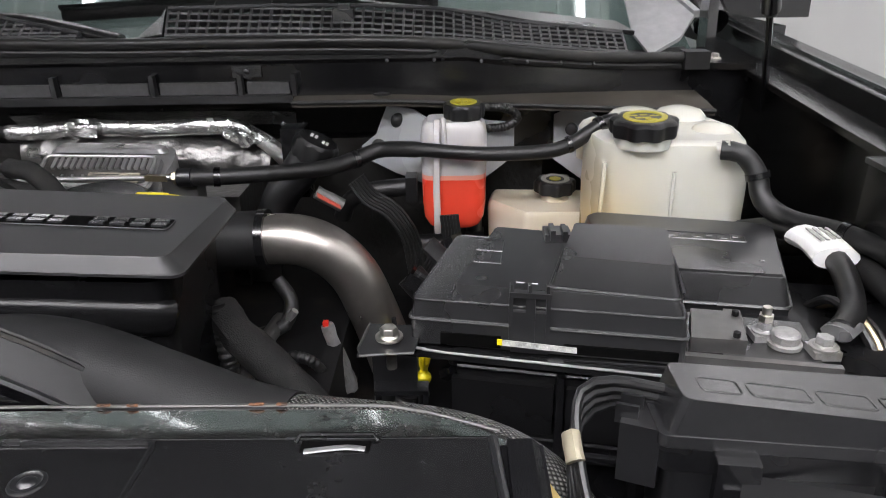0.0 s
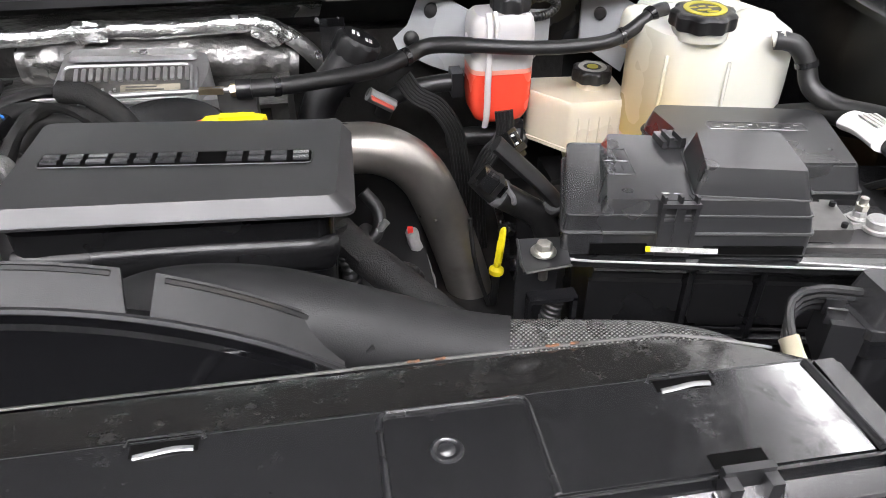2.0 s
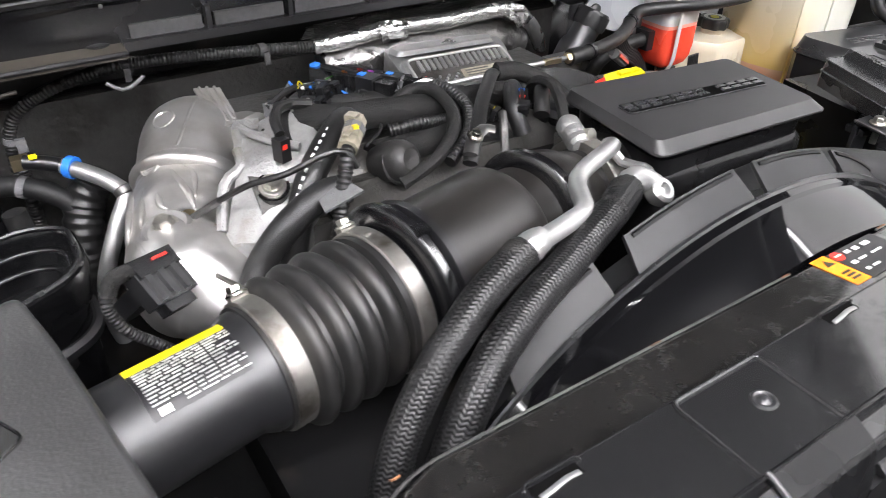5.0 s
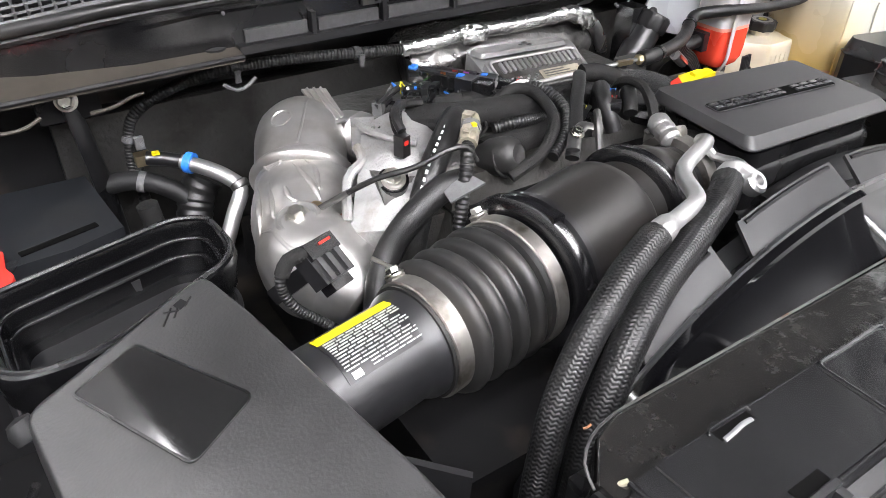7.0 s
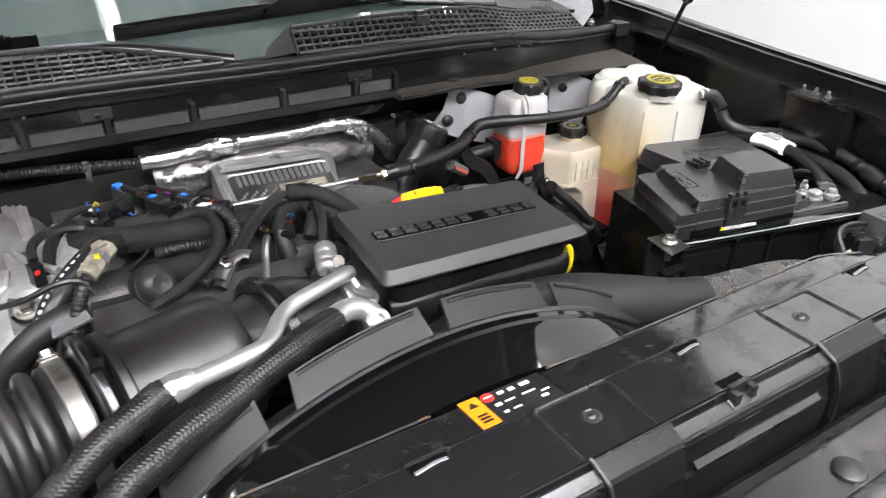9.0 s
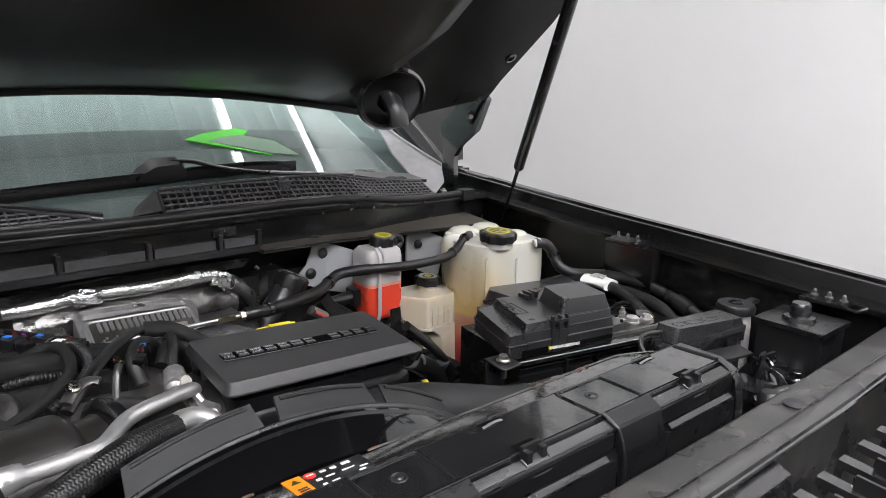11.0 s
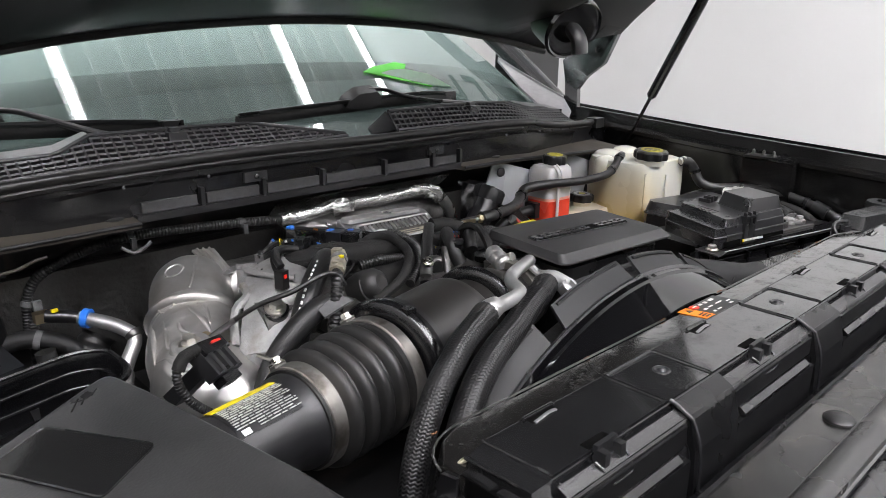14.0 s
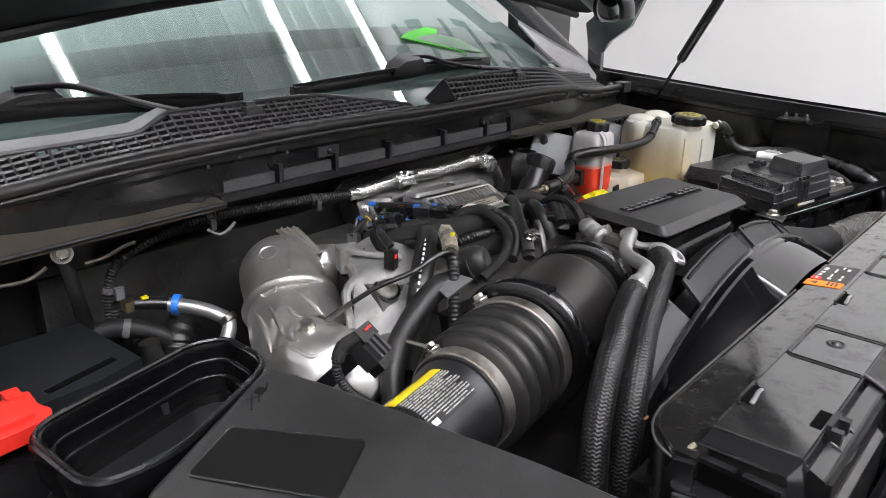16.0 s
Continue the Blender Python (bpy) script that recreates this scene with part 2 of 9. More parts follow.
REDDISH = material("red_print", (0.55, 0.10, 0.07), 0.5, vary=0.2)
PINK = material("pink_plastic", (0.75, 0.25, 0.35), 0.4, vary=0.1)
WIRE = material("grey_wire", (0.014, 0.014, 0.0145), 0.42, vary=0.2)
BOARD = material("dark_green_paint", (0.03, 0.07, 0.065), 0.6, vary=0.1)
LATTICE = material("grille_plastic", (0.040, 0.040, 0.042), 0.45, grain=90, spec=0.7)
# near-black that paints the shade inside holes, slots and behind the grille
HOLE_SHADE = material("hole_shade_black", (0.002, 0.002, 0.002), 0.9, spec=0.05)
LETTER = material("raised_letter_plastic", (0.035, 0.035, 0.037), 0.16, spec=0.9, grain=60)
FAIRING = material("grey_fairing", (0.36, 0.36, 0.365), 0.42, grain=60, bump=0.1)
MODULE = material("module_casting", (0.48, 0.48, 0.48), 0.38, 0.8, grain=90, bump=0.3, bump_scale=500)
THIN_CLEAR = material("thin_translucent_plastic", (0.33, 0.34, 0.345), 0.3, grain=14, vary=0.1, sss=0.2)
LIDBLACK = material("satin_filter_lid", (0.027, 0.0267, 0.0271), 0.36, bump=0.16, bump_scale=420, grain=45, vary=0.4, spec=0.9, rough_vary=0.07, coat=0.12, stain=(0.040, 0.039, 0.038), stain_scale=38, stain_at=(0.55, 0.85))
LIDPANEL = material("polished_lid_panel", (0.014, 0.014, 0.0142), 0.13, grain=30, vary=0.3, spec=1.0, rough_vary=0.08, coat=0.6, bump=0.03, bump_scale=60)
TABGREY = material("matt_shroud_plastic", (0.0135, 0.0135, 0.0142), 0.5, grain=60, bump=0.06, bump_scale=1300, spec=0.36)
FELT = material("dark_felt", (0.055, 0.055, 0.056), 0.8, grain=180, bump=0.4, bump_scale=800, vary=0.35)
CANISTER = material("brown_black_resonator", (0.0135, 0.0122, 0.0112), 0.36, grain=40, vary=0.35, bump=0.05, bump_scale=700, spec=0.7, stain=(0.030, 0.028, 0.026), stain_scale=18, stain_at=(0.56, 0.78), rough_vary=0.1)
BULB = material("grey_moulded_pot", (0.022, 0.0215, 0.021), 0.5, grain=40, vary=0.3, bump=0.15, bump_scale=300, spec=0.5, stain=(0.028, 0.027, 0.026), stain_scale=22)
BEIGE = material("oily_beige_plastic", (0.34, 0.31, 0.24), 0.42, grain=70, vary=0.25, stain=(0.10, 0.09, 0.07), stain_scale=60, stain_at=(0.5, 0.7))
PURPLE = material("violet_plastic", (0.35, 0.06, 0.40), 0.4, vary=0.1)
BOOT = material("matt_rubber_boot", (0.011, 0.011, 0.0115), 0.6, grain=60, bump=0.15, spec=0.35)
INLET = material("deep_inlet_plastic", (0.004, 0.004, 0.0045), 0.24, spec=0.5, grain=40)
TAN = material("tan_plastic", (0.40, 0.36, 0.26), 0.5, grain=60, vary=0.2)


def glow(name, colour, strength):
    m = bpy.data.materials.new(name)
    m.use_nodes = True
    b = m.node_tree.nodes["Principled BSDF"]
    b.inputs["Base Color"].default_value = (0.9, 0.9, 0.9, 1)
    b.inputs["Emission Color"].default_value = (*colour, 1)
    b.inputs["Emission Strength"].default_value = strength
    return m


TUBE_LIGHT = glow("ceiling_tube", (1.0, 0.98, 1.02), 17.0)
FILL_LIGHT = glow("fill_diffuser", (1.0, 0.98, 1.02), 30.0)
HOOD = material("hood_underside", (0.009, 0.0088, 0.0088), 0.36, grain=12, rough_vary=0.06)
PANELP = material("weathered_panel", (0.013, 0.0127, 0.0124), 0.30, grain=90, vary=0.45, bump=0.1, stain=(0.050, 0.045, 0.040), stain_scale=24, spec=1.0)
STRIPS = [(x, y) for y in (1.4, 7.2) for x in (-5.3, -3.5, -1.7, 0.1, 1.88, 2.87)]
# unseen light panels ahead of the truck, added to brighten the bay
FILL_PANELS = [(x, y) for y in (-1.0, -2.2, -3.4) for x in (-2.2, -0.6, 1.0)]


# ---- shaping ----
def thing(name, base, label, category, group="", kind=""):
    ob = new(name)
    ob.location = base
    ob.empty_display_size = 0.02
    return tagged(ob, label, category, group, kind)


def base_of(ob):
    v = Vector()
    while ob is not None:
        v += ob.location
        ob = ob.parent
    return v


def part(name, bm, mat, parent=None, label="", smooth=True, kind="", crisp=True):
    """One mesh from a bmesh in world places, as a part of a thing (or on its own)."""
    if parent is not None:
        bmesh.ops.translate(bm, verts=bm.verts, vec=-base_of(parent))
    bmesh.ops.recalc_face_normals(bm, faces=bm.faces)
    me = bpy.data.meshes.new(name)
    bm.to_mesh(me)
    bm.free()
    me.materials.append(mat)
    if smooth:
        me.polygons.foreach_set("use_smooth", [True] * len(me.polygons))
        if crisp:
            me.set_sharp_from_angle(angle=radians(38))
    ob = new(name, me)
    if smooth and crisp:
        even = ob.modifiers.new("even_normals", "WEIGHTED_NORMAL")
        even.keep_sharp = True
        even.weight = 80
    ob.parent = parent
    return tagged(ob, label, "", "", kind)


def solid(name, bm, mat, label, category, group="", kind="", smooth=True):
    """A top-level thing of one mesh, its origin at its lowest middle."""
    lo = Vector([min(v.co[i] for v in bm.verts) for i in range(3)])
    hi = Vector([max(v.co[i] for v in bm.verts) for i in range(3)])
    base = Vector(((lo.x + hi.x) / 2, (lo.y + hi.y) / 2, lo.z))
    bmesh.ops.translate(bm, verts=bm.verts, vec=-base)
    ob = part(name, bm, mat, None, "", smooth)
    ob.location = base
    return tagged(ob, label, category, group, kind)


def bevel(bm, width, segments=2, angle=25):
    edges = [e for e in bm.edges if len(e.link_faces) == 2 and e.calc_face_angle(0) > radians(angle)]
    bmesh.ops.bevel(bm, geom=edges, offset=width, segments=segments, affect="EDGES", profile=0.6, clamp_overlap=True)
    return bm


def loft(rings, cap=True):
    """Joins rings of equally many points."""
    bm = bmesh.new()
    rows = [[bm.verts.new(p) for p in ring] for ring in rings]
    n = len(rows[0])
    for a, b in zip(rows, rows[1:]):
        for i in range(n):
            bm.faces.new((a[i], a[(i + 1) % n], b[(i + 1) % n], b[i]))
    if cap:
        bm.faces.new(rows[0][::-1])
        bm.faces.new(rows[-1])
    return bm


def box(x0, x1, y0, y1, z0, z1, r=0.003, seg=2, turn=0.0, taper=0.0, shear=(0, 0)):
    cx, cy = (x0 + x1) / 2, (y0 + y1) / 2
    hx, hy = (x1 - x0) / 2, (y1 - y0) / 2
    c, s = math.cos(radians(turn)), math.sin(radians(turn))

    def ring(z, k, dx, dy):
        out = []
        for u, v in ((-1, -1), (1, -1), (1, 1), (-1, 1)):
            a, b = u * (hx - k), v * (hy - k)
            out.append((cx + dx + a * c - b * s, cy + dy + a * s + b * c, z))
        return out
    bm = loft([ring(z0, 0, 0, 0), ring(z1, taper, *shear)])
    return bevel(bm, r, seg) if r else bm


def prism(outline, z0, z1, r=0.003, seg=2, inset=0.0):
    """A block over an outline in plan. z0 and z1 are heights, or functions of x and y."""
    cx = sum(p[0] for p in outline) / len(outline)
    cy = sum(p[1] for p in outline) / len(outline)

    def at(z, x, y):
        return z(x, y) if callable(z) else z

    def shrink(p):
        d = math.hypot(p[0] - cx, p[1] - cy)
        k = 1 - inset / d
        return cx + (p[0] - cx) * k, cy + (p[1] - cy) * k
    top = [shrink(p) for p in outline]
    bm = loft([[(x, y, at(z0, x, y)) for x, y in outline], [(x, y, at(z1, x, y)) for x, y in top]])
    return bevel(bm, r, seg) if r else bm


def rounded(outline, r, n=4):
    """Rounds the corners of an outline in plan."""
    out = []
    k = len(outline)
    for i, p in enumerate(outline):
        p = Vector(p)
        a, b = Vector(outline[i - 1]) - p, Vector(outline[(i + 1) % k]) - p
        q = min(r, a.length * 0.45, b.length * 0.45)
        s, e = p + a.normalized() * q, p + b.normalized() * q
        for j in range(n + 1):
            t = j / n
            out.append(tuple(s * (1 - t) ** 2 + p * 2 * t * (1 - t) + e * t ** 2))
    return out


def spline(points, step=0.008):
    """A smooth line through the points."""
    pts = [Vector(p) for p in points]
    pts = [pts[0] * 2 - pts[1]] + pts + [pts[-1] * 2 - pts[-2]]
    out = []
    for a, b, c, d in zip(pts, pts[1:], pts[2:], pts[3:]):
        n = max(2, int((c - b).length / step))
        for i in range(n):
            t = i / n
            out.append(0.5 * (2 * b + (c - a) * t + (2 * a - 5 * b + 4 * c - d) * t * t + (3 * b - a - 3 * c + d) * t ** 3))
    out.append(pts[-2])
    return out


def sweep(points, radius, seg=12, step=0.008, smooth=True, squash=(1.0, 1.0), up=(0, 0, 1), dents=0.0):
    """A tube along a line. radius: metres, or a function of the way along, 0 to 1."""
    line = spline(points, step) if smooth else [Vector(p) for p in points]
    n = len(line)
    tangents = [(line[min(i + 1, n - 1)] - line[max(i - 1, 0)]).normalized() for i in range(n)]
    side = tangents[0].cross(Vector(up))
    if side.length < 0.05:
        side = tangents[0].cross(Vector((1, 0, 0)))
    side.normalize()
    bm = bmesh.new()
    layer = bm.loops.layers.uv.new("UVMap")
    rows = []
    length = 0.0
    marks = []
    for i, (p, t) in enumerate(zip(line, tangents)):
        if i:
            length += (p - line[i - 1]).length
        marks.append(length)
        side = (side - t * side.dot(t)).normalized()
        other = t.cross(side)
        r = radius(i / (n - 1)) if callable(radius) else radius
        row = []
        for k in range(seg):
            a = 2 * math.pi * k / seg
            rr = r
            if dents:
                q = Vector((p.x * 40 + math.cos(a) * 1.7, p.y * 40, p.z * 40 + math.sin(a) * 1.7))
                rr *= 1 + dents * (noise.noise(q) + 0.45 * noise.noise(q * 2.6))
            row.append(bm.verts.new(p + side * math.cos(a) * rr * squash[0] + other * math.sin(a) * rr * squash[1]))
        rows.append(row)
    for i, (a, b) in enumerate(zip(rows, rows[1:])):
        for k in range(seg):
            f = bm.faces.new((a[k], a[(k + 1) % seg], b[(k + 1) % seg], b[k]))
            for l, (u, v) in zip(f.loops, ((k, i), (k + 1, i), (k + 1, i + 1), (k, i + 1))):
                r0 = radius(0.5) if callable(radius) else radius
                l[layer].uv = (u / seg * 2 * math.pi * r0, marks[v])
    bm.faces.new(rows[0][::-1])
    bm.faces.new(rows[-1])
    return bm


def braided(points, radius, columns=26, pitch=0.0034, depth=0.065):
    """A hose under a braid: staggered columns of small raised stitches."""
    step = pitch / 5
    line = spline(points, step)
    n = len(line)
    seg = columns * 4
    side = Vector((0, 0, 1))
    bm = bmesh.new()
    rows = []
    along = 0.0
    for i, p in enumerate(line):
        t = (line[min(i + 1, n - 1)] - line[max(i - 1, 0)]).normalized()
        along += (p - line[i - 1]).length if i else 0.0
        side = (side - t * side.dot(t)).normalized()
        other = t.cross(side)
        row = []
        for k in range(seg):
            a = 2 * math.pi * k / seg
            col, u = divmod(k / 4, 1)
            s = (along / pitch + 0.5 * (col % 2) + (0.7 * u if col % 2 else -0.7 * u)) % 1
            bump = (0.6 + 0.4 * math.sin(math.pi * u)) * math.sin(math.pi * s)
            r = radius * (1 + depth * bump)
            row.append(bm.verts.new(p + side * (math.cos(a) * r) + other * (math.sin(a) * r)))
        rows.append(row)
    for a, b in zip(rows, rows[1:]):
        for k in range(seg):
            bm.faces.new((a[k], a[(k + 1) % seg], b[(k + 1) % seg], b[k]))
    bm.faces.new(rows[0][::-1])
    bm.faces.new(rows[-1])
    return bm


def ribbed(points, radius, pitch=0.006, depth=0.12, seg=12):
    """A corrugated conduit along a line."""
    line = spline(points, pitch / 4)
    count = len(line)
    return sweep(line, lambda u: radius * (1 + depth * (0.6 if math.sin(u * (count - 1) * math.pi / 2 + 0.4) > 0 else -0.6)),
                 seg, smooth=False)


def lathe(profile, centre, axis=(0, 0, 1), seg=28, wave=None):
    """Turns a profile of (radius, along) round an axis. wave: a function of the angle and the row that scales the radius."""
    q = Vector((0, 0, 1)).rotation_difference(Vector(axis)).to_matrix()
    c = Vector(centre)
    rings = []
    for j, (r, h) in enumerate(profile):
        ring = []
        for k in range(seg):
            a = 2 * math.pi * k / seg
            rr = max(r, 1e-5) * (wave(a, j) if wave else 1)
            ring.append(c + q @ Vector((math.cos(a) * rr, math.sin(a) * rr, h)))
        rings.append(ring)
    return loft(rings)


def hexbolt(centre, size=0.009, axis=(0, 0, 1), washer=True):
    s = size
    prof = [(s * 1.5, 0), (s * 1.5, s * 0.25)] if washer else []
    bm = lathe(prof + [(s * 1.18, s * 0.3), (s * 1.0, s * 0.5)], centre, axis, 24)
    q = Vector((0, 0, 1)).rotation_difference(Vector(axis)).to_matrix()
    head = lathe([(s, s * 0.3), (s, s * 1.1), (s * 0.85, s * 1.3)], (0, 0, 0), (0, 0, 1), 6)
    me = bpy.data.meshes.new("tmp")
    bmesh.ops.transform(head, matrix=Matrix.Translation(centre) @ q.to_4x4(), verts=head.verts)
    head.to_mesh(me)
    bm.from_mesh(me)
    head.free()
    bpy.data.meshes.remove(me)
    return bm


def joined(*many):
    bm = bmesh.new()
    for b in many:
        me = bpy.data.meshes.new("tmp")
        b.to_mesh(me)
        bm.from_mesh(me)
        b.free()
        bpy.data.meshes.remove(me)
    return bm


def slab(corners, thick, r=0.0, seg=1):
    """A thick plate over corners that lie about in one plane, going down from them."""
    pts = [Vector(p) for p in corners]
    nrm = (pts[1] - pts[0]).cross(pts[-1] - pts[0]).normalized()
    bm = loft([[p - nrm * thick for p in pts], pts])
    return bevel(bm, r, seg) if r else bm


def profile_run(profile, x0, x1, ends=0.0, steps=1, bow=None):
    """A bar along x with a closed outline in y and z. bow: a function of x that gives an added (y, z)."""
    rings = []
    for i in range(steps + 1):
        x = x0 + (x1 - x0) * i / steps
        dy, dz = bow(x) if bow else (0, 0)
        rings.append([(x, y + dy, z + dz) for y, z in profile])
    return loft(rings)


# ---- the room ----
def build_room():
    solid("floor", box(-7, 6, -8, 9, -0.1, 0.0, 0), FLOOR, "grey concrete garage floor with faint stains", "floor", kind="structure")
    for name, b in (("wall_east", (3.1, 3.25, -8, 9, 0, 4.2)), ("wall_west", (-7.15, -7, -8, 9, 0, 4.2)),
                    ("wall_south", (-7, 3.1, -8.15, -8, 0, 4.2)), ("wall_north", (-7, 3.1, 9, 9.15, 0, 4.2))):
        solid(name, box(*b, 0), WALL, "plain matt white painted garage wall", "wall", kind="structure")
    bms = [box(-7, 3.1, -8, 9, 4.2, 4.3, 0)]
    for i in range(44):
        x = -6.9 + i * 0.226
        bms.append(box(x, x + 0.028, -8, 9, 4.16, 4.2, 0))
    roof = solid("ceiling", joined(*bms), CEILING, "grey ribbed metal garage ceiling", "ceiling", kind="structure")
    # ribs coloured white to paint in the light their ridges catch
    roof.data.materials.append(WHITE)
    for p in roof.data.polygons:
        if p.index >= 6:
            p.material_index = 1
    first = None
    for x, y in STRIPS:
        if first is None:
            first = thing("ceiling_light", (x, y, 4.05), "long white ceiling tube light, switched on", "light", "tube lights on the ceiling")
            part("tray", box(x - 0.06, x + 0.06, y - 2.9, y + 2.9, 4.09, 4.162, 0.01), WHITE, first)
            part("tube", box(x - 0.032, x + 0.032, y - 2.85, y + 2.85, 4.05, 4.09, 0.01), TUBE_LIGHT, first)
        else:
            copy_thing(first, Matrix.Translation((x, y, 4.05)))
    first = None
    for x, y in FILL_PANELS:
        if first is None:
            first = thing("led_panel", (x, y, 4.08), "unseen square light panel added to brighten the engine bay", "light", "light panels before the truck")
            part("frame", box(x - 0.66, x + 0.66, y - 0.36, y + 0.36, 4.11, 4.162, 0.01), WHITE, first)
            part("diffuser", box(x - 0.6, x + 0.6, y - 0.3, y + 0.3, 4.08, 4.115, 0.005), FILL_LIGHT, first)
        else:
            copy_thing(first, Matrix.Translation((x, y, 4.08)))
    # marks painted on the pale wall, seen back to front in the glass
    s = thing("wall_marking", (3.09, 2.0, 2.5), "column of large dark green bars painted on the white wall", "sign")
    for k, z in enumerate((3.78, 3.40, 3.02, 2.66, 2.32)):
        part("bar", box(3.085, 3.098, 1.78, 2.25, z, z + 0.07, 0), BOARD, s)
        part("bar", box(3.085, 3.098, 1.78 + 0.4 * (k % 2), 1.86 + 0.4 * (k % 2), z + 0.07, z + 0.22, 0), BOARD, s)
        if k % 2 == 0:
            part("bar", box(3.085, 3.098, 1.98, 2.05, z + 0.07, z + 0.2, 0), BOARD, s)


# ---- the truck's body ----
TRUCK = thing("pickup_truck", (0, 1.5, 0), "black pickup truck with its hood raised", "truck")
FENDER_LINE = [(1.0, 1.283), (0.90, 1.276), (0.5, 1.249), (0.2, 1.234), (-0.1, 1.219), (-0.32, 1.205)]


def build_fenders():
    for side, x in ((1, 0.86), (-1, -0.92)):
        rings = []
        for y, z in FENDER_LINE:
            o = [(-0.02, 0.5), (-0.028, z - 0.16), (-0.020, z - 0.045), (-0.034, z - 0.040), (-0.034, z - 0.032), (-0.002, z - 0.028),
                 (0.002, z - 0.004), (0.008, z), (0.05, z - 0.003), (0.075, z - 0.03), (0.09, z - 0.12), (0.09, 0.5)]
            rings.append([(x + side * a, y, b) for a, b in o])
        f = part("fender", loft(rings), PRIMER, TRUCK, "black painted fender with a rolled inner lip")
        lip = [(x + side * 0.012, y, z + 0.001) for y, z in FENDER_LINE]
        part("edge", sweep(lip, 0.0035, 6, 0.05), PAINT, f)
        part("stiffener", box(x - 0.06 if side > 0 else x + 0.02, x - 0.02 if side > 0 else x + 0.06, 0.30, 0.42, 0.6, 1.205, 0.012, taper=0.006), PRIMER, f)
    for y, z in ((0.377, 1.212), (0.0, 1.19)):
        b = part("hood_stop_bracket", joined(box(0.80, 0.85, y - 0.035, y + 0.035, z - 0.004, z + 0.001, 0.001), sweep([(0.80, y - 0.03, z), (0.797, y - 0.05, z - 0.002), (0.805, y - 0.062, z + 0.004)], 0.003, 6)), BLACK_SATIN, TRUCK, "flat steel bracket on the fender lip")
        for d in (-0.022, 0.0, 0.022):
            part("stud", lathe([(0.006, 0), (0.006, 0.002), (0.0032, 0.003), (0.0030, 0.009), (0.001, 0.011)], (0.825, y + d, z + 0.001), (0, 0, 1), 10), PLATE, b)
    h = part("hinge_plate", box(0.745, 0.84, 0.78, 0.90, 1.235, 1.243, 0.002), PRIMER, TRUCK)
    for p in ((0.775, 0.80, 1.243), (0.80, 0.83, 1.243), (0.77, 0.87, 1.243)):
        part("bolt", hexbolt(p, 0.006), ZINC, h)


def mesh_grille(name, lower, upper, pitch, rows, parent, label):
    """A slanting grille between two lines: deep thin bars before a tray whose black paints the shade behind them."""
    def at_x(line, x):
        for p, q in zip(line, line[1:]):
            if x <= q[0] or q is line[-1]:
                return Vector(p).lerp(Vector(q), min(1.0, max(0.0, (x - p[0]) / (q[0] - p[0]))))

    def bars(*runs):
        """Flat bars: each run is a list of (front point, half-width vector)."""
        bm = bmesh.new()
        for run in runs:
            last = None
            for p, s in run:
                ring = [bm.verts.new(v) for v in (p - s, p + s, p + s + deep, p - s + deep)]
                if last:
                    for k in range(4):
                        bm.faces.new((last[k], last[(k + 1) % 4], ring[(k + 1) % 4], ring[k]))
                else:
                    bm.faces.new(ring[::-1])
                last = ring
            bm.faces.new(last)
        bmesh.ops.recalc_face_normals(bm, faces=bm.faces)
        return bm
    deep = Vector((0, 0.005, -0.005))
    x0, x1 = lower[0][0], lower[-1][0]
    n = int((x1 - x0) / pitch)
    xs = [x0 + (x1 - x0) * i / n for i in range(n + 1)]
    lo, up = [at_x(lower, x) for x in xs], [at_x(upper, x) for x in xs]
    # tray set back from the bars, coloured black as the openings' shade
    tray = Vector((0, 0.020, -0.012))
    g = part(name, loft([[a + tray, b + tray, b + tray * 1.2, a + tray * 1.2] for a, b in zip(lo, up)]), HOLE_SHADE, parent, label)
    gap = max((b - a).length for a, b in zip(lo, up)) / rows
    runs = []
    for j in range(1, rows):
        run = []
        for a, b in list(zip(lo, up)) + [(None, None)]:
            if a and (b - a).length > gap * (j + 0.2):
                run.append((a + (b - a).normalized() * (gap * j), Vector((0, 0.0006, 0.0013))))
            else:
                if len(run) > 1:
                    runs.append(run)
                run = []
    runs += [[(a, Vector((0.0016, 0, 0))), (b, Vector((0.0016, 0, 0)))] for a, b in zip(lo, up)]
    part("lattice", bars(*runs), LATTICE, g, smooth=False)
    for line in (lo, up):
        part("rim", sweep(line, 0.0032, 6, smooth=False), LATTICE, g)
    return g


